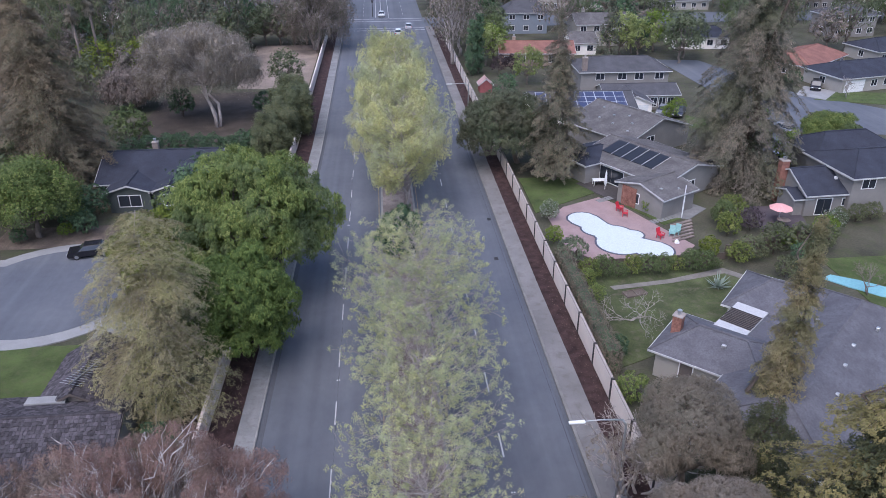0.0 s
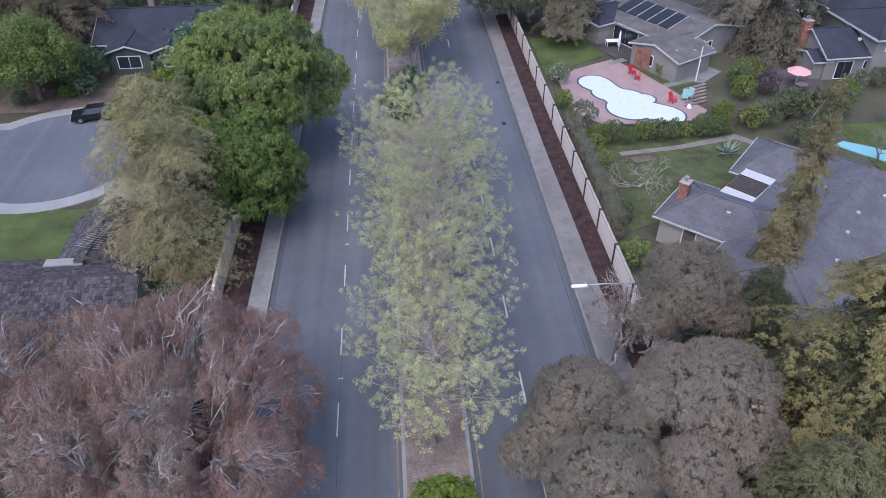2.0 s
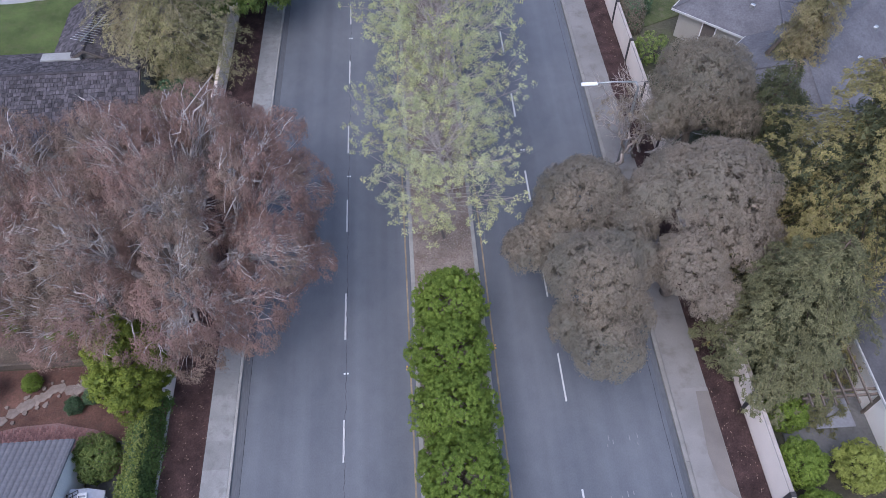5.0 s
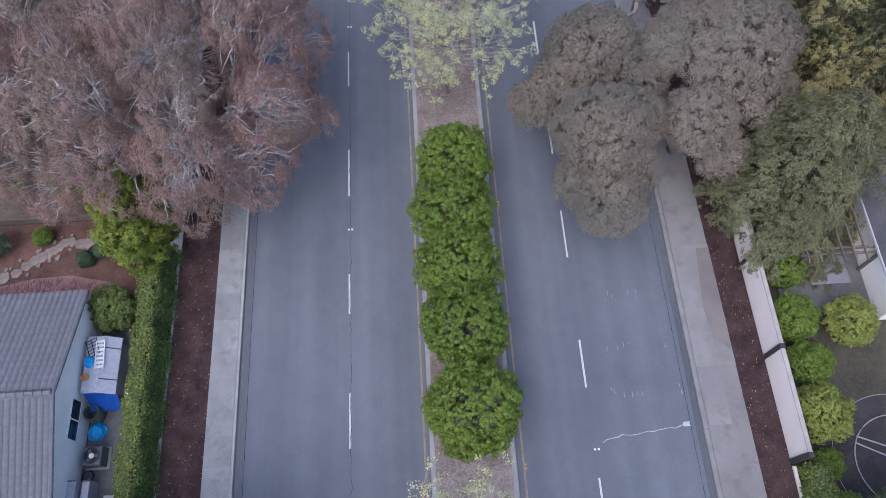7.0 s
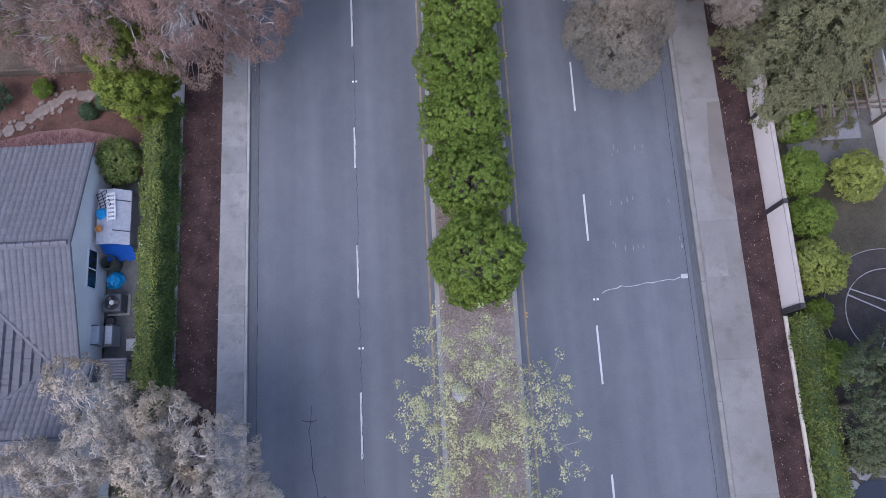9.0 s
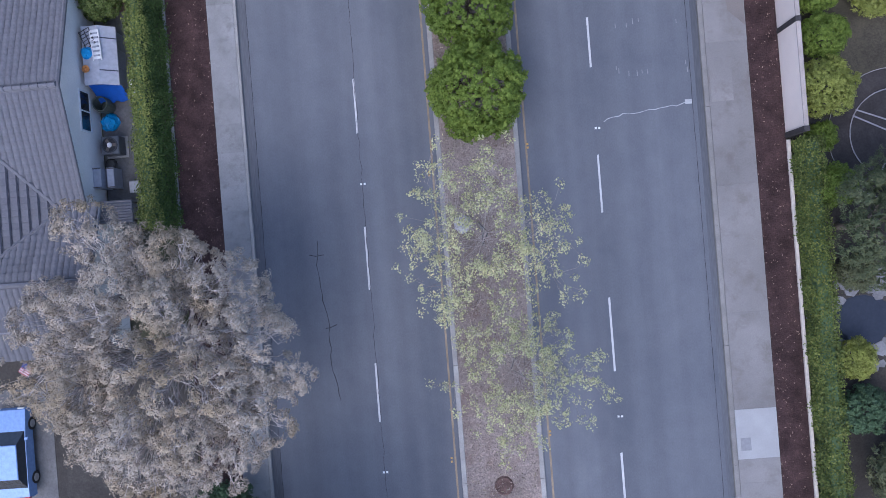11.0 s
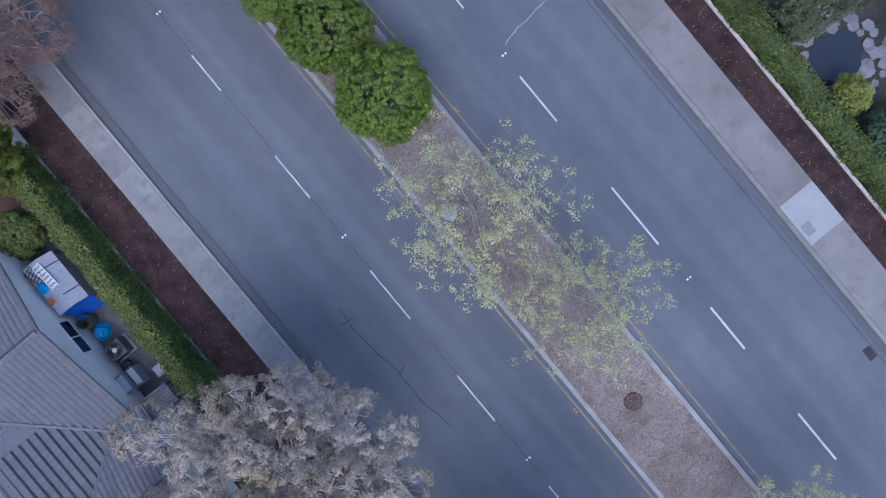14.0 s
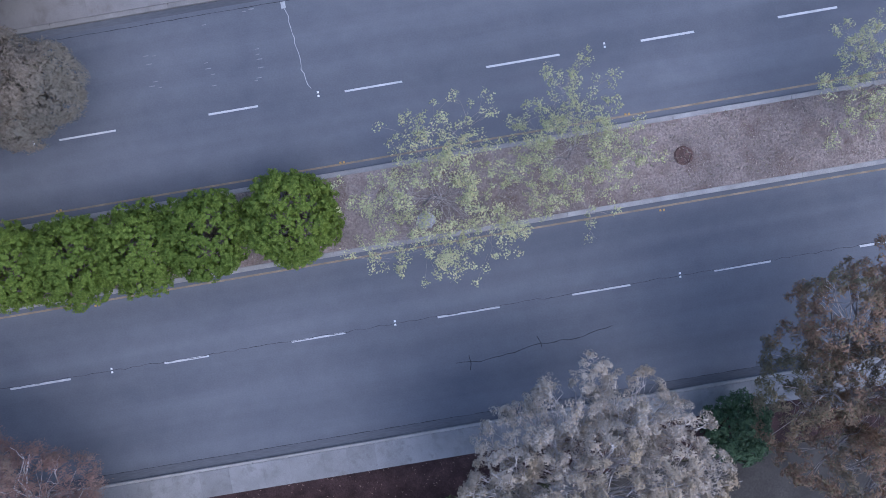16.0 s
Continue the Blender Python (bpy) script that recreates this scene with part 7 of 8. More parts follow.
# ---- fences ----
def board_fence(x0, y0, x1, y1, h, label, mat=WOOD):
    ob = thing("fence", label, "fence", (x0, y0, 0), math.degrees(math.atan2(y1 - y0, x1 - x0)))
    n = math.hypot(x1 - x0, y1 - y0)
    k = 0
    rng = random.Random(int(n * 10))
    one = Shape().box(0.006, -0.012, 0.03, 0.144, 0.012, h).mesh("board")
    while k * 0.15 < n:
        part("board", one, mat, ob).location = (k * 0.15, 0, rng.uniform(-0.015, 0.015))
        k += 1
    part("rail", Shape().box(0, -0.05, h - 0.06, n, 0.05, h + 0.02), mat, ob)
    for j in range(int(n / 2.4) + 1):
        part("post", Shape().soft_box(j * 2.4 - 0.05, 0.014, -0.1, j * 2.4 + 0.05, 0.11, h + 0.05, 0.02), mat, ob)
    return ob


board_fence(-30, 13.9, -16.4, 13.9, 0.6, "low weathered wooden garden fence")
board_fence(15.3, 9.8, 21.0, 9.8, 1.6, "weathered wooden fence by the pergola")
board_fence(17.5, 58.5, 33.8, 58.9, 0.8, "dark board fence behind the hedge bushes")
board_fence(33.8, 58.9, 48, 62.6, 1.7, "grey board fence between the yards")
board_fence(-40, 94.5, -17, 95.2, 1.6, "dark board fence behind the house", DARK_POST)

# ---- side yard of the tiled house ----
shed = thing("storage_shed", "white lean-to storage cabinet with clutter on its roof", "shed", (-18.75, 4.75, 0.06))
part("body", Shape().soft_box(-0.62, -1.35, 0, 0.10, 1.35, 1.72, 0.02).soft_box(0.10, -1.35, 0, 0.62, 1.35, 1.28, 0.02), plain("white_panel", (0.42, 0.425, 0.47), 0.5), shed)
part("roof", Shape().soft_box(-0.70, -1.45, 1.72, 0.10, 1.45, 1.80, 0.02), plain("white_panel_roof", (0.44, 0.445, 0.49), 0.5), shed)
part("roof_flap", Shape().add([(0.10, -1.45, 1.72), (0.80, -1.45, 1.2), (0.80, 1.45, 1.2), (0.10, 1.45, 1.72), (0.10, -1.45, 1.80), (0.80, -1.45, 1.28), (0.80, 1.45, 1.28), (0.10, 1.45, 1.80)],
                              [(3, 2, 1, 0), (4, 5, 6, 7), (0, 1, 5, 4), (1, 2, 6, 5), (2, 3, 7, 6), (3, 0, 4, 7)]), MATS["white_panel_roof"], shed)
for y in (-0.75, 0.85):
    part("strap", Shape().add([(0.11, y - 0.03, 1.812), (0.80, y - 0.03, 1.30), (0.80, y + 0.03, 1.30), (0.11, y + 0.03, 1.812)], [(0, 1, 2, 3)]), plain("dark_strap", (0.06, 0.06, 0.08), 0.6), shed)
for k in range(3):
    part("door", Shape().soft_box(0.62, -1.3 + 0.88 * k, 0.06, 0.65, -0.46 + 0.88 * k, 1.24, 0.008), MATS["white_panel"], shed)
BLUE = plain("blue_tarp", (0.02, 0.10, 0.45), 0.5)
SKY = plain("light_blue_plastic", (0.03, 0.30, 0.62), 0.4)


def lump(name, label, category, at, r, h, mat, seed):
    rng = np.random.default_rng(seed)
    s = Shape().lathe([(r * (1 - 0.1 * k) * (1.0 if k else 0.9), h * k / 5) for k in range(5)] + [(r * 0.35, h)], 14)
    s.v = [(x + rng.normal() * r * 0.09, y + rng.normal() * r * 0.09, max(0, z + rng.normal() * h * 0.05)) for x, y, z in s.v]
    ob = part(name, s, mat)
    ob.location = at
    return tagged(ob, label, category)


tarp, rng_t = Shape(), random.Random(4)
tv = []
for j in range(8):
    for i in range(10):
        u, w = i / 9, j / 7
        fold = 0.05 * math.sin(i * 1.9 + j * 0.7) + rng_t.uniform(-0.03, 0.03)
        tv.append((-0.66 + 1.42 * u, -0.62 * w ** 1.3 + fold * w, 1.55 - 0.38 * u - 1.05 * w + fold))
for d in (0.0, -0.02):
    tarp.add([(x, y + d, z + d) for x, y, z in tv], [(j * 10 + i, j * 10 + i + 1, j * 10 + i + 11, j * 10 + i + 10) for j in range(7) for i in range(9)])
tarp_ob = part("tarpaulin", tarp, BLUE, smooth=True)
tarp_ob.location = (-18.72, 3.36, 0.1)
tagged(tarp_ob, "dark blue tarpaulin draped over the end of the shed", "tarpaulin")
rack = thing("wire_rack", "dark green wire rack lying on the shed roof", "rack", (-19.12, 5.55, 1.87), 20)
for k in range(6):
    part("wire", Shape().tube([(-0.3, -0.42 + 0.17 * k, 0.03), (0.3, -0.36 + 0.17 * k, 0.05)], [0.018, 0.018], 5), DARK_POST, rack)
for x in (-0.26, 0.0, 0.26):
    part("bar", Shape().tube([(x, -0.45, 0.02), (x, 0.5, 0.02)], [0.02, 0.02], 5), DARK_POST, rack)
lump("plastic_bag", "crumpled light blue plastic bag", "bag", (-19.1, 1.75, 0.06), 0.5, 0.55, SKY, 2)
lump("plastic_bag", "light blue plastic bag on the shed roof", "bag", (-19.2, 4.85, 1.86), 0.32, 0.25, SKY, 3)
ladder = thing("ladder", "short white ladder lying on the shed roof", "ladder", (-18.72, 5.2, 1.88), 4)
for x in (-0.2, 0.2):
    part("rail", Shape().box(x - 0.025, -0.75, 0, x + 0.025, 0.75, 0.06), TRIM, ladder)
for k in range(7):
    part("rung", Shape().box(-0.19, -0.68 + 0.22 * k, 0.01, 0.19, -0.56 + 0.22 * k, 0.05), TRIM, ladder)
pot = part("pot", Shape().lathe([(0.12, 0), (0.17, 0.16), (0.19, 0.16), (0.16, 0.14), (0.11, 0.03)], 14), plain("orange_clay", (0.55, 0.25, 0.08), 0.6))
pot.location = (-19.25, 4.05, 1.88)
tagged(pot, "orange clay pot on the shed roof", "pot")
bin_ = thing("barrel", "dark green rain barrel beside the window", "barrel", (-19.2, 2.55, 0.06))
part("drum", Shape().lathe([(0.36, 0), (0.42, 0.5), (0.38, 0.95), (0.34, 0.95), (0.36, 0.5), (0.3, 0.1)], 18), plain("green_barrel", (0.10, 0.115, 0.09), 0.6), bin_)
ac = thing("air_conditioner", "grey air conditioning unit on a concrete pad", "air conditioner", (-18.9, 0.45, 0.06))
part("pad", Shape().soft_box(-0.55, -0.55, 0, 0.6, 0.55, 0.08, 0.02), DRIVE, ac)
part("cabinet", Shape().soft_box(-0.45, -0.45, 0.08, 0.45, 0.45, 0.85, 0.05), plain("grey_enamel", (0.13, 0.14, 0.16), 0.5), ac)
part("fan_ring", Shape().lathe([(0.40, 0.0), (0.40, 0.06), (0.34, 0.06), (0.34, 0.0)], 24, (0, 0, 0.85)), plain("dark_ring", (0.05, 0.055, 0.065), 0.5), ac)
# flat dark disc in place of the shaded recess under the fan
part("fan_well", Shape().lathe([(0.335, 0.0), (0.335, 0.012), (0.02, 0.012)], 20, (0, 0, 0.848)), CRACK, ac)
part("fan_hub", Shape().lathe([(0.13, 0.0), (0.11, 0.05), (0.02, 0.07)], 14, (0, 0, 0.88)), TRIM, ac, "white fan hub")
for k in range(3):
    part("fan_blade", Shape().box(0.1, -0.08, 0.872, 0.32, 0.08, 0.878, pose(0, 0, 0, 0, 0, 120 * k)), DARK_TRIM, ac)
hose = part("garden_hose", Shape().tube([(0.3 * math.cos(k * 0.45) * (1 - k * 0.006), 0.3 * math.sin(k * 0.45) * (1 - k * 0.006), 0.02 + 0.004 * k) for k in range(42)], [0.018] * 42, 5), DARK_POST, smooth=True)
hose.location = (-19.3, -0.4, 0.06)
tagged(hose, "coiled dark garden hose", "hose")
for k, (x, y, w, d, h) in enumerate(((-17.75, -1.75, 0.5, 0.55, 0.9), (-17.3, -2.3, 0.5, 0.5, 0.8))):
    wb = thing("wheelie_bin", "grey wheeled bin at the house corner", "bin", (x, y, 0.06))
    part("body", Shape().add([(-w * 0.42, -d * 0.42, 0.0), (w * 0.42, -d * 0.42, 0.0), (w * 0.42, d * 0.42, 0.0), (-w * 0.42, d * 0.42, 0.0), (-w / 2, -d / 2, h), (w / 2, -d / 2, h), (w / 2, d / 2, h), (-w / 2, d / 2, h)],
                             [(3, 2, 1, 0), (4, 5, 6, 7), (0, 1, 5, 4), (1, 2, 6, 5), (2, 3, 7, 6), (3, 0, 4, 7)]), plain("bin_grey", (0.22, 0.22, 0.235), 0.5), wb)
    part("lid", Shape().soft_box(-w / 2 - 0.02, -d / 2 - 0.03, h, w / 2 + 0.02, d / 2 + 0.03, h + 0.07, 0.04), plain("bin_lid", (0.33, 0.33, 0.345), 0.5), wb)
porch = thing("lean_to", "small tiled lean-to roof at the house corner", "lean-to", (-18.15, -3.0, 0))
part("roof", Shape().add([(-1.2, -0.6, 2.35), (0.7, -0.6, 2.0), (0.7, 0.5, 2.0), (-1.2, 0.5, 2.35), (-1.2, -0.6, 2.45), (0.7, -0.6, 2.1), (0.7, 0.5, 2.1), (-1.2, 0.5, 2.45)],
                         [(3, 2, 1, 0), (4, 5, 6, 7), (0, 1, 5, 4), (1, 2, 6, 5), (2, 3, 7, 6), (3, 0, 4, 7)]), TILE, porch)
for k in range(8):
    part("rib", Shape().tube([(-1.15, -0.52 + 0.14 * k, 2.455), (0.68, -0.52 + 0.14 * k, 2.115)], [0.05, 0.05], 6), TILE, porch)
for y in (-0.5, 0.4):
    part("post", Shape().box(0.55, y - 0.05, 0, 0.65, y + 0.05, 2.0), DARK_TRIM, porch)
box = part("storage_box", Shape().soft_box(-0.3, -0.25, 0, 0.3, 0.25, 0.5, 0.05), TRIM)
box.location = (-17.55, 3.5, 0.06)
tagged(box, "white plastic box under the hedge", "box")
locker = thing("garden_cabinet", "low white garden cabinets against the house wall", "cabinet", (-19.3, -1.2, 0.06))
for k, (x, w) in enumerate(((-0.2, 0.36), (0.36, 0.32))):
    body = part("cabinet_body", Shape().soft_box(x - w / 2, -0.5, 0, x + w / 2, 0.5, 1.15 - 0.25 * k, 0.02), MATS["white_panel"], locker)
    part("cabinet_lid", Shape().soft_box(x - w / 2 - 0.02, -0.52, 1.15 - 0.25 * k, x + w / 2 + 0.02, 0.52, 1.2 - 0.25 * k, 0.02), MATS["white_panel_roof"], body)
    for y in (-0.47, 0.47):
        part("edge_strip", Shape().box(x - w / 2 - 0.03, y - 0.025, 1.2 - 0.25 * k, x + w / 2 + 0.03, y + 0.025, 1.225 - 0.25 * k), DARK_TRIM, body)
flag = thing("flag", "small red and white striped flag on a house pole", "flag", (-22.9, -9.8, 0.0), -35)
part("pole", Shape().tube([(0, 0, 2.1), (0.2, -0.6, 2.75)], [0.015, 0.012], 6), METAL, flag)
cloth = part("cloth", Shape().soft_box(-0.05, -0.75, 2.60, 0.5, -0.2, 2.62, 0.005), plain("flag_white", (0.6, 0.58, 0.58), 0.8), flag)
for k in range(5):
    part("stripe", Shape().box(-0.05, -0.74 + 0.11 * k, 2.622, 0.5, -0.69 + 0.11 * k, 2.628), plain("flag_red", (0.35, 0.06, 0.07), 0.8), cloth)
part("canton", Shape().box(-0.05, -0.46, 2.63, 0.2, -0.2, 2.635), plain("flag_blue", (0.05, 0.06, 0.18), 0.8), cloth)
rng = random.Random(12)
trail = [(-26.6, 10.3), (-25.2, 10.6), (-24.2, 11.4), (-23.5, 11.8), (-22.9, 12.1), (-22.4, 12.6), (-21.4, 12.3), (-20.6, 12.6)]
for (ax, ay), (bx, by) in zip(trail, trail[1:]):
    for i in range(5):
        u, big = rng.random() if i > 1 else 0.25 + 0.5 * i, i < 2
        n, r = rng.randint(5, 7), rng.uniform(0.3, 0.42) if big else rng.uniform(0.08, 0.16)
        off = 0 if big else rng.choice((-1, 1)) * rng.uniform(0.4, 0.62)
        st = part("stepping_stone", Shape().prism([(r * rng.uniform(0.75, 1.1) * math.cos(2 * math.pi * j / n), r * rng.uniform(0.75, 1.1) * math.sin(2 * math.pi * j / n)) for j in range(n)], 0, 0.05 if big else 0.09), STONE)
        st.location = (ax + (bx - ax) * u + off * 0.5, ay + (by - ay) * u - off * 0.8, 0.03 + rng.uniform(0, 0.03))
        tagged(st, "flat brownish stepping stone in the bark bed" if big else "small edging stone in the bark bed", "stone", "stepping stones" if big else "edging stones")

# brick pieces of the curved path
CLINKER = surface("old_clinker", (0.25, 0.135, 0.125), 0.85, 0.25, 2.0, 14, 0.3, per_object=0.3)
brick_path = tagged(new("path"), "curved path of old red clinkers round the house corner", "path", kind="structure")
one = Shape().soft_box(-0.11, -0.055, 0, 0.11, 0.055, 0.03, 0.012).mesh("brick")
way = [(-27.5, 9.15), (-24.0, 9.75), (-21.8, 9.75), (-20.2, 9.45), (-19.1, 8.95), (-18.4, 8.3), (-18.2, 7.6)]
row = 0
for (ax, ay), (bx, by) in zip(way, way[1:]):
    n = max(1, int(math.hypot(bx - ax, by - ay) / 0.125))
    ang = math.degrees(math.atan2(by - ay, bx - ax))
    for i in range(n):
        u = i / n
        for j in range(4):
            off = (j - 1.5) * 0.235 + (0.1 if row % 2 else 0.0)
            part("brick", one, CLINKER, brick_path).matrix_basis = pose(ax + (bx - ax) * u, ay + (by - ay) * u, 0.088, 0, 0, ang) @ pose(0, off, rng.uniform(-0.006, 0.006), 0, 0, 90 + rng.uniform(-5, 5))
        row += 1

lump("rock", "pale lichen-grey rock in the median bed", "rock", (-1.5, -4.9, 0.11), 0.5, 0.3, surface("pale_rock", (0.42, 0.41, 0.42), 0.9, 0.25, 2.0, 12, 0.5), 9)

# ---- east yard: pergola, trampoline frame, pond ----
perg = thing("pergola", "weathered timber pergola over a patio", "pergola", (19.6, 9.6, 0))
for x in (-2.2, 1.6):
    for y in (-1.6, 2.6):
        part("post", Shape().soft_box(x - 0.07, y - 0.07, 0, x + 0.07, y + 0.07, 2.4, 0.01), WOOD, perg)
for y in (-1.6, -1.3, 2.6):
    part("beam", Shape().soft_box(-2.6, y - 0.05, 2.4, 2.2, y + 0.05, 2.58, 0.01), WOOD, perg)
for k in range(8):
    part("rafter", Shape().soft_box(-2.35 + 0.6 * k, -2.1, 2.58, -2.27 + 0.6 * k, 3.1, 2.7, 0.01), WOOD, perg)
board = part("leaning_board", Shape().box(-1.0, -0.9, 0, 1.1, 0.7, 0.04), plain("grey_board", (0.20, 0.20, 0.225), 0.7))
board.location = (19.2, 8.0, 0.5)
tagged(board, "pale grey table top beside the pergola", "table")
for dx, dy in ((-0.8, -0.7), (0.9, -0.7), (-0.8, 0.5), (0.9, 0.5)):
    part("leg", Shape().box(dx - 0.03, dy - 0.03, -0.45, dx + 0.03, dy + 0.03, 0.0), WOOD, board)
tramp = thing("trampoline_frame", "white ring frame with a ladder lying on a dark round mat", "trampoline", (20.3, -2.1, 0.04))
part("mat", Shape().lathe([(3.3, 0), (3.3, 0.03), (0.1, 0.035)], 40), surface("dark_mat", (0.05, 0.044, 0.042), 0.9, 0.3, 1, 12, 0.3), tramp)
PALE_PIPE = plain("pale_pipe", (0.33, 0.31, 0.32), 0.5)
part("ring", Shape().tube([(2.25 * math.cos(2 * math.pi * k / 48), 2.25 * math.sin(2 * math.pi * k / 48), 0.1) for k in range(49)], [0.028] * 49, 6), PALE_PIPE, tramp, smooth=True)
part("outer_ring", Shape().tube([(3.3 * math.cos(2 * math.pi * k / 48), 3.3 * math.sin(2 * math.pi * k / 48), 0.05) for k in range(49)], [0.018] * 49, 6), PALE_PIPE, tramp, smooth=True)
lad = part("ladder", Shape().box(-2.2, -0.22, 0.12, 2.2, -0.16, 0.18).box(-2.2, 0.16, 0.12, 2.2, 0.22, 0.18), PALE_PIPE, tramp)
lad.matrix_basis = pose(0.2, -0.2, 0, 0, 0, 62)
for k in range(14):
    part("rung", Shape().box(-2.1 + 0.32 * k, -0.2, 0.13, -2.06 + 0.32 * k, 0.2, 0.17), PALE_PIPE, lad)
for a in (-20, 6):
    part("bar", Shape().box(-2.1, -0.03, 0.1, 0.6, 0.03, 0.15, pose(0, 0.4, 0, 0, 0, -24 + a * 0.2) @ pose(0, a * 0.02, 0)), PALE_PIPE, tramp)
pond = thing("pond", "small dark garden pond with a rim of stones", "pond", (18.0, -11.3, 0.0))
part("water", Shape().prism([(1.5 * math.cos(a * 0.35) * (1 + 0.15 * math.sin(a * 1.1)), 1.3 * math.sin(a * 0.35)) for a in range(18)], 0.0, 0.06), POND, pond)
SLATE = surface("blue_grey_flagstone", (0.20, 0.20, 0.215), 0.8, 0.2, 1.5, 10, 0.4, per_object=0.2)
for k in range(60):
    a, d = rng.uniform(0, 2 * math.pi), rng.uniform(1.0, 1.75)
    r, n = rng.uniform(0.2, 0.42), rng.randint(5, 7)
    x, y, z = 1.6 * d * math.cos(a), 1.4 * d * math.sin(a), rng.uniform(0.05, 0.16)
    part("rim_stone", Shape().prism([(x + r * rng.uniform(0.75, 1.1) * math.cos(2 * math.pi * j / n), y + r * rng.uniform(0.75, 1.1) * math.sin(2 * math.pi * j / n)) for j in range(n)], 0.0, z), SLATE, pond)

lobes = spread_lobes(51, (1.0, 0, 4.6), (3.3, 3.5, 2.6), 24, 0.8, 1.2, -0.5, 0.6)
tree("broad_tree", canopy(151, lobes, (0, 0, 0), (0.4, 0, 1.8), trunk_r=0.16, per=9, puff=0.2, n=34, leaf=(0.125, 0.045), low=-0.5, droop=0.1, hide=0.84, twigs=0.05, twig_r=0.008, groups=5, fill=60),
     (17.2, -6.4, 0), foliage("leaves_deep_olive", (0.072, 0.092, 0.05), (0.135, 0.158, 0.085), (0.16, 0.165, 0.08), 0.2, 0.5, 0.2, (0.095, 0.12, 0.055)), BARK, "small dark olive-green tree beside the pond")

# ---- road wear ----
crack([(-9.0, -5.2), (-9.1, -6.8), (-8.7, -9.6), (-8.75, -11.5), (-8.4, -13.4)], 0.022, CRACK, "dark jagged sealed crack in the asphalt")
crack([(-9.5, -5.9), (-8.7, -5.9)], 0.02, CRACK, "short dark cross crack in the asphalt")
crack([(-8.95, -9.7), (-8.3, -9.5)], 0.02, CRACK, "short dark cross crack in the asphalt")
crack([(-6.42, -60), (-6.45, 0), (-6.4, 40), (-6.3, 120)], 0.011, CRACK, "fine dark seam along the lane line")
crack([(6.0, -0.3), (6.5, -0.12), (7.0, 0.02), (7.5, -0.02), (8.1, 0.1), (8.6, 0.06), (9.2, 0.2), (9.7, 0.22), (10.2, 0.36)], 0.02, surface("survey_paint", (0.40, 0.40, 0.40), 0.8, 0.15, 2, 20, 0.1), "white painted survey line across a lane")
crack([(-11.74, -60), (-11.74, 0), (-11.74, 25)], 0.02, CRACK, "thin dark seam along the gutter", 0.012)
crack([(10.5, -60), (10.5, 0), (10.48, 60), (10.45, 140)], 0.015, CRACK, "thin dark seam along the gutter", 0.012)
blot = part("paint_blot", Shape().soft_box(-0.17, -0.11, 0.001, 0.17, 0.12, 0.005, 0.002), MATS["survey_paint"])
blot.location = (10.3, 0.35, 0)
tagged(blot, "white paint blot at the gutter", "paint mark")
rng = random.Random(31)
for k in range(20):
    x, y = rng.uniform(6.8, 10.4), rng.choice((2.2, 4.6, 7.4)) + rng.uniform(-0.25, 0.25)
    mk = part("paint_scrap", Shape().box(-0.02, -rng.uniform(0.06, 0.2), 0.001, 0.02, 0.1, 0.004), surface("faded_paint", (0.21, 0.21, 0.22), 0.8, 0.2, 2, 20, 0.1))
    mk.location = (x, y, 0)
    tagged(mk, "faded scrap of white road paint", "paint mark", "paint scraps")


def inlet(x, y):
    ob = thing("storm_drain", "dark iron drain grate at the kerb", "drain", (x, y, 0.002))
    part("frame", Shape().soft_box(-0.22, -0.34, 0, 0.22, 0.34, 0.012, 0.004), DARK_POST, ob)
    for k in range(6):
        part("bar", Shape().box(-0.19, -0.31 + 0.11 * k, 0.012, 0.19, -0.25 + 0.11 * k, 0.02), CRACK, ob)


inlet(10.3, 71.4)
inlet(9.6, 61.4)
inlet(10.22, -23.85)
cover = thing("utility_cover", "concrete utility box lid set in the sidewalk", "utility cover", (11.95, 1.3, 0.152))
part("lid", Shape().soft_box(-0.55, -1.1, 0, 0.55, 1.1, 0.012, 0.006), CONCRETE_EAST, cover)
cover2 = thing("utility_cover", "grey metal meter lid in the new slab", "utility cover", (11.75, -17.0, 0.152))
part("lid", Shape().soft_box(-0.25, -0.32, 0, 0.25, 0.32, 0.012, 0.005), plain("meter_lid", (0.22, 0.22, 0.23), 0.7), cover2)
# bare planting ring and pale rock in the median
ringbed = thing("planting_ring", "dark empty planting hollow in the median", "planting hollow", (-0.45, -18.25, 0.13))
part("soil", Shape().lathe([(0.50, 0.0), (0.42, 0.05), (0.26, 0.015), (0.07, 0.01)], 11), surface("hollow_soil", (0.11, 0.07, 0.06), 0.95, 0.4, 2.0, 14, 0.8), ringbed)
# dry grass and litter in the median, leaf litter on the mulch
rngn = np.random.default_rng(55)
n = 26000
c = np.stack([rngn.uniform(-2.25, 1.35, n), rngn.uniform(-40, 60, n), np.full(n, 0.17)], 1)
litter = part("dry_grass", leaf_mesh("dry_grass", c, rngn.normal(size=(n, 3)) * 0.6 + np.array([0, 0, 0.6]), rngn.normal(size=(n, 3)), rngn.uniform(0.1, 0.26, n), rngn.uniform(0.02, 0.06, n)),
              foliage("dry_straw", (0.22, 0.175, 0.155), (0.41, 0.345, 0.31), (0.23, 0.20, 0.14), 0.1))
tagged(litter, "dry grass and fallen leaves on the median bed", "dry grass", kind="stuff")
n = 2600
side = rngn.random(n) < 0.5
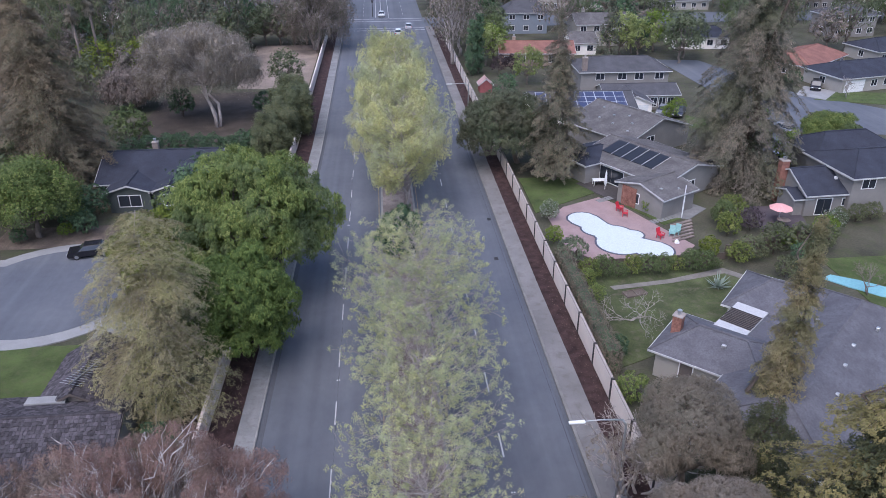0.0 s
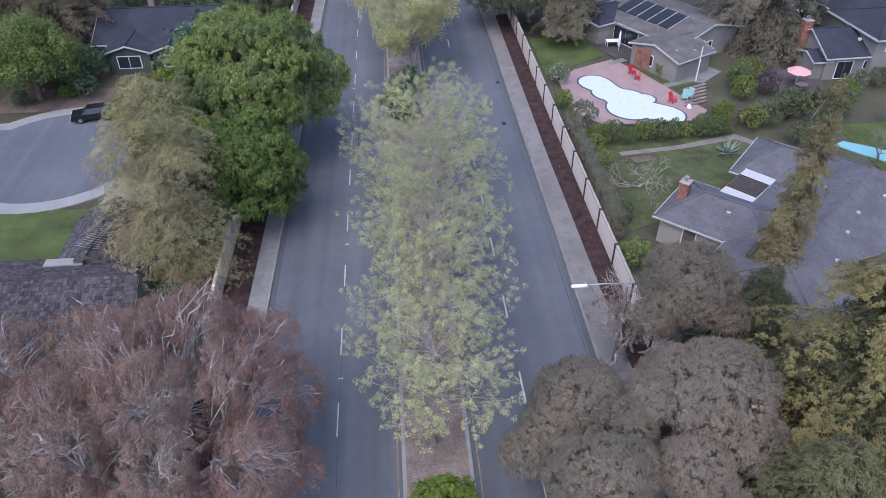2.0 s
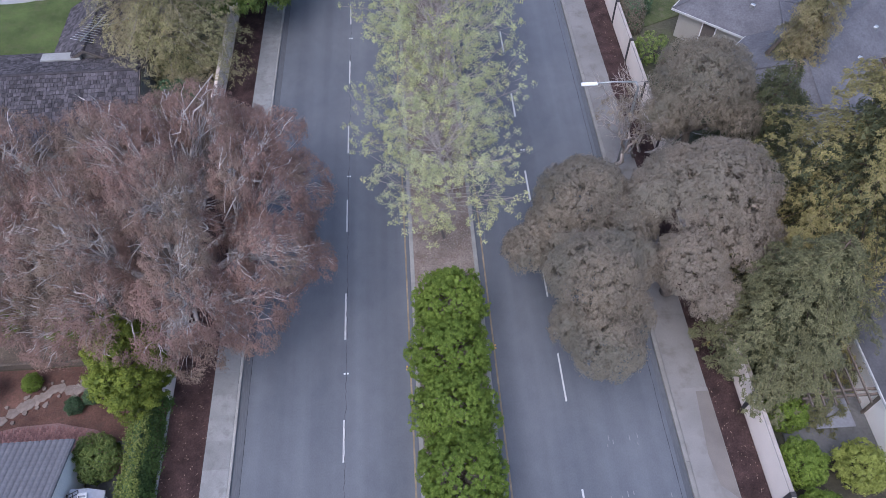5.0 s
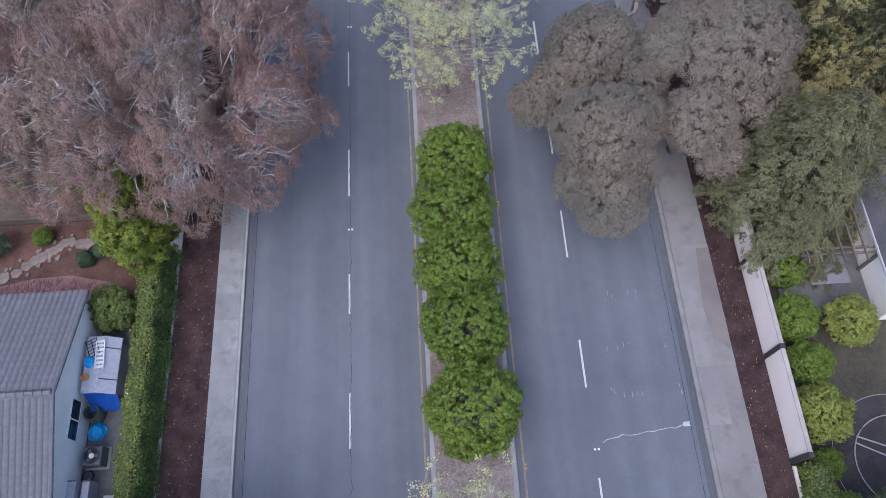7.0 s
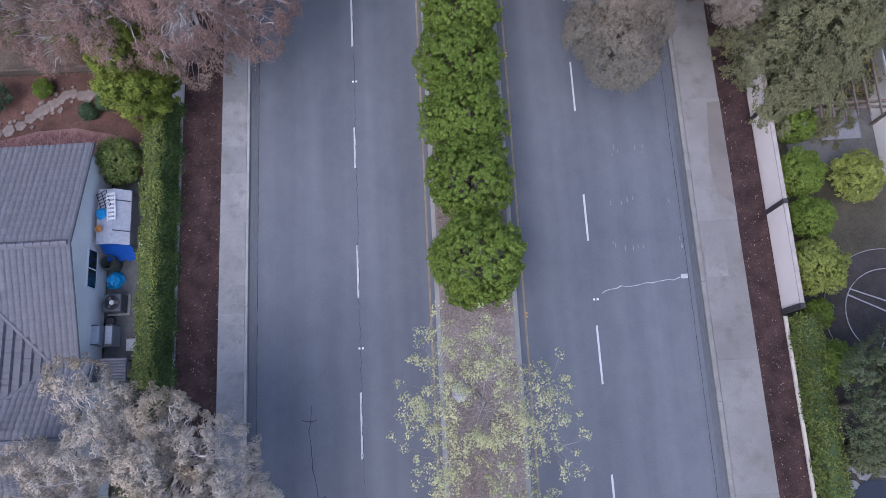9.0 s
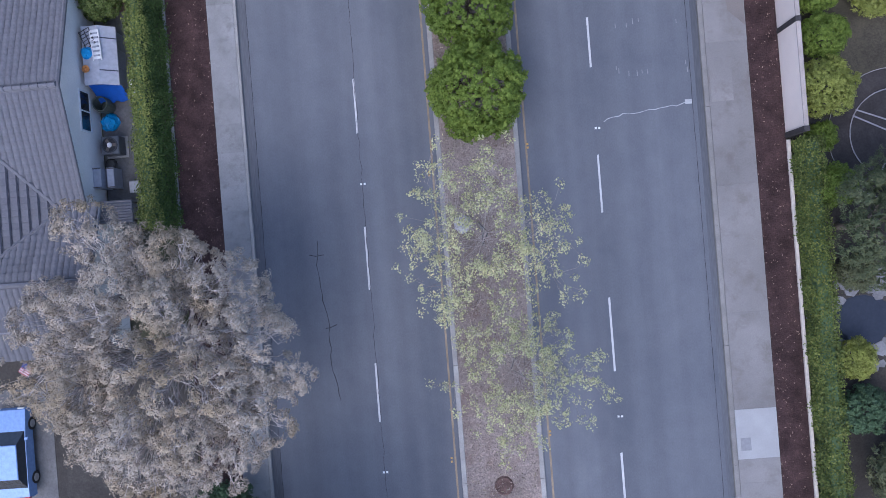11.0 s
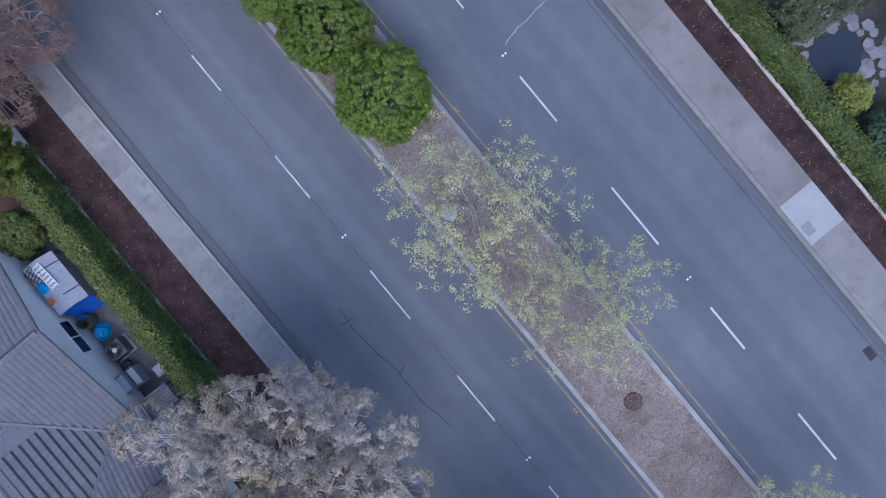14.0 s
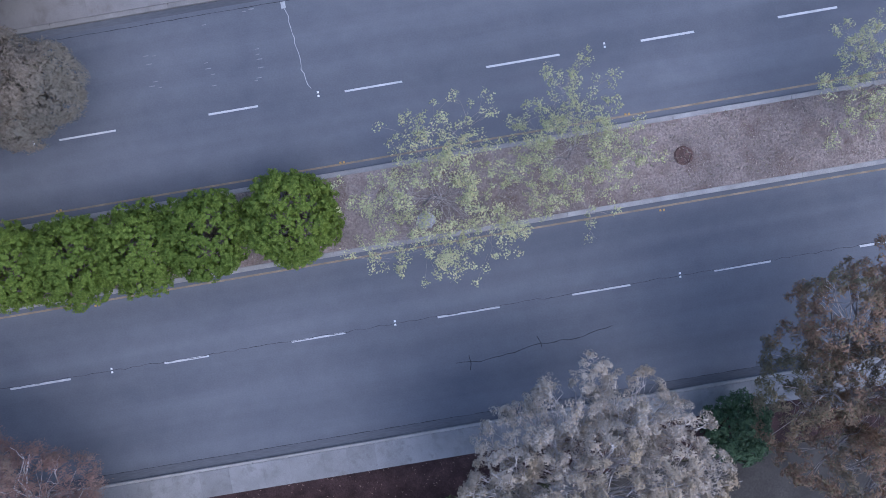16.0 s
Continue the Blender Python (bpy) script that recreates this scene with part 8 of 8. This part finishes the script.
c = np.stack([np.where(side, rngn.uniform(-15.8, -13.75, n), rngn.uniform(13.4, 14.85, n)), rngn.uniform(-40, 60, n), np.full(n, 0.165)], 1)
chips = part("fallen_leaves", leaf_mesh("fallen_leaves", c, rngn.normal(size=(n, 3)) * 0.3 + np.array([0, 0, 1.0]), rngn.normal(size=(n, 3)), rngn.uniform(0.05, 0.14, n), rngn.uniform(0.03, 0.06, n)),
             foliage("fallen_leaf", (0.10, 0.06, 0.05), (0.30, 0.22, 0.18), None, 0.1))
tagged(chips, "scattered fallen leaves on the mulch strips", "fallen leaves", kind="stuff")


# ---- street lamps and signals ----
def street_lamp(x, y, reach=2.5, h=8.1):
    ob = thing("street_lamp", "grey street lamp with a long pale head over the lane", "street lamp", (x, y, 0.15), 0, "street lamps")
    part("pole", Shape().tube([(0, 0, 0), (0, 0, h * 0.5), (0, 0, h - 0.4), (-0.25, 0, h)], [0.11, 0.09, 0.07, 0.06], 10), METAL, ob, smooth=True)
    part("arm", Shape().tube([(-0.25, 0, h), (-reach * 0.6, 0, h + 0.1), (-reach, 0, h + 0.05)], [0.05, 0.045, 0.04], 8), METAL, ob, smooth=True)
    part("head", Shape().soft_box(-reach - 0.95, -0.11, h, -reach, 0.11, h + 0.1, 0.03), TRIM, ob, "long pale lamp head")
    part("lens", Shape().box(-reach - 0.9, -0.09, h - 0.03, -reach - 0.1, 0.09, h), plain("lamp_glass", (0.6, 0.6, 0.6), 0.2), ob)


street_lamp(11.5, 25.7)
street_lamp(11.5, 103.0)
for x, y, d in ((-3.4, 216.0, 1), (-13.2, 214.5, 1)):
    ts = thing("traffic_signal", "dark traffic signal on a pole", "traffic signal", (x, y, 0))
    part("pole", Shape().tube([(0, 0, 0), (0, 0, 5.2)], [0.1, 0.08], 8), DARK_POST, ts)
    part("case", Shape().soft_box(-0.22, -0.2, 4.0, 0.22, 0.2, 5.4, 0.04), DARK_POST, ts)
for k, y in enumerate((193.6, 196.6, 207.5, 211.5)):
    part("crosswalk_line", Shape().box(-11.6, y, 0.001, 10.6, y + 0.35, 0.004), WHITE_LINE, lane_lines)
for x in (-2.6, -1.0, 1.2):
    part("turn_line", Shape().box(x, 214, 0.001, x + 0.12, 300, 0.004), WHITE_LINE, lane_lines)
    part("turn_line", Shape().box(x, 172, 0.001, x + 0.12, 193, 0.004), WHITE_LINE, lane_lines)


# ---- cars ----
TYRE = plain("tyre_rubber", (0.02, 0.02, 0.021), 0.8)
RIM = plain("wheel_rim", (0.45, 0.45, 0.46), 0.3, 0.8)
LAMP_RED = plain("tail_lamp", (0.35, 0.02, 0.02), 0.2)
LAMP_CLEAR = plain("head_lamp", (0.6, 0.6, 0.58), 0.15)


def car(x, y, turn, colour, label, name="car", tall=0.0, pickup=False):
    paint = plain("car_paint_%s" % name if False else "car_paint_" + "_".join(str(int(v * 100)) for v in colour), colour, 0.25, 0.2, 0.5)
    ob = thing(name, label, "car", (x, y, 0.0), turn)
    hw = 0.9
    side = [(-2.25, 0.32), (-2.28, 0.62), (-2.2, 0.82), (-1.1, 0.92), (1.6, 0.95 + tall * 0.3), (2.2, 0.92 + tall * 0.3), (2.28, 0.6), (2.25, 0.32)]
    s = Shape()
    n = len(side)
    v = [(px, -hw * (0.96 if pz > 0.85 else 1), pz) for px, pz in side] + [(px, hw * (0.96 if pz > 0.85 else 1), pz) for px, pz in side]
    s.add(v, [tuple(range(n)), tuple(range(2 * n - 1, n - 1, -1))] + [(i, n + i, n + (i + 1) % n, (i + 1) % n) for i in range(n)])
    part("body", s, paint, ob)
    r0, r1 = (-0.9, 0.55) if pickup else (-1.15, 1.95 if tall else 1.75)
    top = 1.42 + tall
    cab = [(r0, -0.84, 0.9), (r1, -0.84, 0.93), (r1, 0.84, 0.93), (r0, 0.84, 0.9), (r0 + 0.62, -0.64, top - 0.04), (r1 - (0.15 if tall or pickup else 0.6), -0.64, top - 0.04), (r1 - (0.15 if tall or pickup else 0.6), 0.64, top - 0.04), (r0 + 0.62, 0.64, top - 0.04)]
    part("cabin_glass", Shape().add(cab, [(0, 1, 5, 4), (1, 2, 6, 5), (2, 3, 7, 6), (3, 0, 4, 7), (4, 5, 6, 7)]), GLASS, ob)
    a, b = cab[4], cab[6]
    part("roof", Shape().soft_box(a[0] - 0.03, -0.67, top - 0.05, b[0] + 0.03, 0.67, top, 0.03), paint, ob)
    for px in (-1.38, 1.38):
        for sg in (-1, 1):
            w = part("wheel", Shape().tube([(px, sg * 0.72, 0.33), (px, sg * 0.92, 0.33)], [0.33, 0.33], 18), TYRE, ob)
            part("rim", Shape().tube([(px, sg * 0.915, 0.33), (px, sg * 0.93, 0.33)], [0.21, 0.2], 12), RIM, w)
    for sg in (-1, 1):
        part("headlight", Shape().soft_box(-2.29, sg * 0.62 - 0.18, 0.6, -2.18, sg * 0.62 + 0.18, 0.76, 0.03), LAMP_CLEAR, ob)
        part("tail_light", Shape().soft_box(2.2, sg * 0.68 - 0.14, 0.66, 2.3, sg * 0.68 + 0.14, 0.86, 0.03), LAMP_RED, ob)
        part("mirror", Shape().soft_box(-0.85, sg * 0.98 - 0.09, 0.95, -0.7, sg * 0.98 + 0.09, 1.08, 0.03), paint, ob)
    return ob


c1 = car(-34.0, 66.3, 12, (0.02, 0.02, 0.025), "black sedan parked at the turning circle")
c1.location.z = 0.10
c2 = car(-25.2, -14.7, -90, (0.18, 0.28, 0.50), "blue sedan parked on the drive under the trees")
c2.location.z = 0.06
car(-0.8, 216.5, 90, (0.75, 0.75, 0.75), "white sedan on the street beyond the junction")
car(3.2, 187.3, -90, (0.72, 0.72, 0.72), "white hatchback waiting at the junction", tall=0.15)
car(6.3, 196.2, -90, (0.6, 0.6, 0.62), "silver sedan in the junction")
car(81.5, 124.3, 60, (0.02, 0.02, 0.022), "black estate car parked on a drive", tall=0.25)
car(53.3, 86.2, 8, (0.75, 0.75, 0.74), "white pickup truck parked at the kerb", "pickup_truck", 0.3, True)
car(46.5, 111.5, 60, (0.28, 0.29, 0.31), "grey car parked beside the garage")
car(48.8, 110.2, 60, (0.06, 0.06, 0.07), "dark car parked beside the garage")
car(62.2, 99.2, 100, (0.4, 0.4, 0.4), "silver car parked beside the round bush")


# ---- garden furniture ----
def lounge_chair(x, y, turn, mat, label):
    ob = thing("garden_chair", label, "chair", (x, y, 0.06), turn, "garden chairs")
    part("seat", Shape().soft_box(-0.3, -0.3, 0.36, 0.3, 0.3, 0.44, 0.02), mat, ob)
    part("backrest", Shape().soft_box(-0.3, -0.05, 0, 0.3, 0.0, 0.75, 0.02, pose(0, 0.3, 0.4, -18)), mat, ob)
    for sx in (-1, 1):
        part("armrest", Shape().soft_box(sx * 0.34 - 0.05, -0.35, 0.6, sx * 0.34 + 0.05, 0.3, 0.64, 0.01), mat, ob)
        for sy in (-0.27, 0.27):
            part("leg", Shape().box(sx * 0.3 - 0.03, sy - 0.03, 0, sx * 0.3 + 0.03, sy + 0.03, 0.6), mat, ob)


RED = plain("red_paint", (0.50, 0.03, 0.05), 0.5)
TEAL = plain("teal_paint", (0.25, 0.42, 0.40), 0.5)
for x, y, a, mt, lb in ((26.5, 72.1, 40, RED, "red wooden garden chair on the pool deck"), (26.7, 70.6, 70, RED, "red wooden garden chair on the pool deck"), (28.8, 64.4, 30, RED, "red garden chair by the pool"),
                        (30.3, 64.8, -20, TEAL, "pale teal garden chair by the pool"), (31.0, 65.2, -40, TEAL, "pale teal garden chair by the pool")):
    lounge_chair(x, y, a, mt, lb)
for x, y, h, colour, lb in ((44.2, 67.3, 2.3, (0.72, 0.36, 0.34), "open pink patio umbrella over a round table"),):
    um = thing("patio_umbrella", lb, "umbrella", (x, y, 0.0))
    part("pole", Shape().tube([(0, 0, 0), (0, 0, h)], [0.03, 0.03], 8), TRIM, um)
    part("canopy", Shape().lathe([(1.35, h - 0.5), (1.3, h - 0.44), (0.7, h - 0.16), (0.05, h)], 8), plain("pink_canvas", colour, 0.8), um)
    tb = thing("garden_table", "round pale garden table under the umbrella", "table", (x + 0.1, y - 0.9, 0.0))
    part("top", Shape().lathe([(0.75, 0.7), (0.75, 0.74), (0.05, 0.745)], 20), STONE, tb)
    part("stand", Shape().tube([(0, 0, 0), (0, 0, 0.7)], [0.25, 0.06], 10), METAL, tb)
wu = thing("patio_umbrella", "closed white patio umbrella beside the house", "umbrella", (26.7, 79.0, 0.07))
part("pole", Shape().tube([(0, 0, 0), (0, 0, 2.7)], [0.03, 0.03], 8), TRIM, wu)
part("canopy", Shape().lathe([(0.16, 0.7), (0.2, 1.0), (0.12, 2.2), (0.03, 2.6)], 10), TRIM, wu)
pt = thing("patio_table", "white patio table with chairs under the eaves", "table", (26.4, 80.6, 0.07))
part("top", Shape().soft_box(-0.9, -0.5, 0.7, 0.9, 0.5, 0.75, 0.02), TRIM, pt)
for sx in (-0.8, 0.8):
    for sy in (-0.4, 0.4):
        part("leg", Shape().box(sx - 0.03, sy - 0.03, 0, sx + 0.03, sy + 0.03, 0.7), TRIM, pt)
# timber-edged garden terraces, slab walks and the white porch posts
for k in range(6):
    st = part("garden_step", Shape().soft_box(-1.55, -0.16, 0, 1.55, 0.16, 0.16, 0.03), STONE)
    st.matrix_basis = pose(31.3 + 0.28 * k, 63.9 + 0.82 * k, 0.03, 0, 0, 22)
    tagged(st, "pale stone edge of a garden terrace", "step", "garden steps")
for (ax, ay), (bx, by), n in (((29.2, 68.5), (32.6, 69.9), 7), ((24.6, 75.2), (26.8, 76.3), 5)):
    for k in range(n):
        u = (k + 0.5) / n
        sl = part("paving_slab", Shape().soft_box(-0.2, -0.45, 0, 0.2, 0.45, 0.05, 0.015), CONCRETE)
        sl.matrix_basis = pose(ax + (bx - ax) * u, ay + (by - ay) * u, 0.055, 0, 0, 23)
        tagged(sl, "pale square slab in a garden walk", "paving slab", "garden walk slabs")
porch_frame = thing("porch_frame", "white timber porch posts beside the house", "porch", (34.2, 71.6, 0.07))
for x, y in ((-0.9, -2.1), (1.3, 2.7)):
    part("post", Shape().soft_box(x - 0.06, y - 0.06, 0, x + 0.06, y + 0.06, 2.75, 0.01), TRIM, porch_frame)
part("beam", Shape().soft_box(-2.7, -0.06, 2.75, 2.7, 0.06, 2.9, 0.01, pose(0.2, 0.3, 0, 0, 0, 65)), EAVE, porch_frame)
lump("planter", "round white planter on the pool deck", "planter", (30.2, 63.0, 0.06), 0.3, 0.4, TRIM, 17)
# aerial on the shake roof
ae = thing("roof_aerial", "fallen grey television aerial on the shake roof", "aerial", (-24.3, 38.6, 4.35), 70)
part("boom", Shape().tube([(-1.6, 0, 0.2), (1.6, 0, 0.1)], [0.035, 0.035], 6), METAL, ae)
for k in range(13):
    part("element", Shape().tube([(-1.5 + 0.25 * k, -0.9 + 0.04 * k, 0.18), (-1.5 + 0.25 * k, 0.9 - 0.04 * k, 0.18)], [0.015, 0.015], 4), METAL, ae)
part("mast", Shape().tube([(0.2, 0, 0.15), (1.3, -0.6, -0.3), (2.4, -1.2, -0.5)], [0.03, 0.03, 0.03], 6), METAL, ae)
play = thing("playhouse", "small red wooden playhouse in a garden", "playhouse", (18.0, 129.5, 0))
wing(play, 18.0, 129.5, 90, 2.6, 2.4, 1.5, 2.5, surface("red_boards", (0.30, 0.10, 0.10), 0.8, 0.15, 1, 8, 0.2), surface("pink_roof", (0.42, 0.28, 0.27), 0.8, 0.15, 1, 8, 0.2), over=0.2)


# a low timber-edged bed on the back lawn
bed = thing("raised_bed", "low timber-edged vegetable bed on the back lawn", "garden bed", (22.0, 52.8, 0.03), 15)
for x0, y0, x1, y1 in ((-1.15, -0.55, 1.15, -0.49), (-1.15, 0.49, 1.15, 0.55), (-1.15, -0.49, -1.09, 0.49), (1.09, -0.49, 1.15, 0.49), (-0.03, -0.49, 0.03, 0.49)):
    part("board", Shape().box(x0, y0, 0.0, x1, y1, 0.16), WOOD, bed)
part("earth", Shape().box(-1.09, -0.49, 0.0, 1.09, 0.49, 0.09), SOIL, bed, "dark garden soil")

board = part("panel_board", Shape().soft_box(-0.22, -0.62, 0.0, 0.16, 0.62, 0.5, 0.05), plain("pale_plastic", (0.50, 0.50, 0.50), 0.5))
board.location = (-17.5, 3.55, 0.06)
tagged(board, "pale plastic storage box beside the hedge", "box")
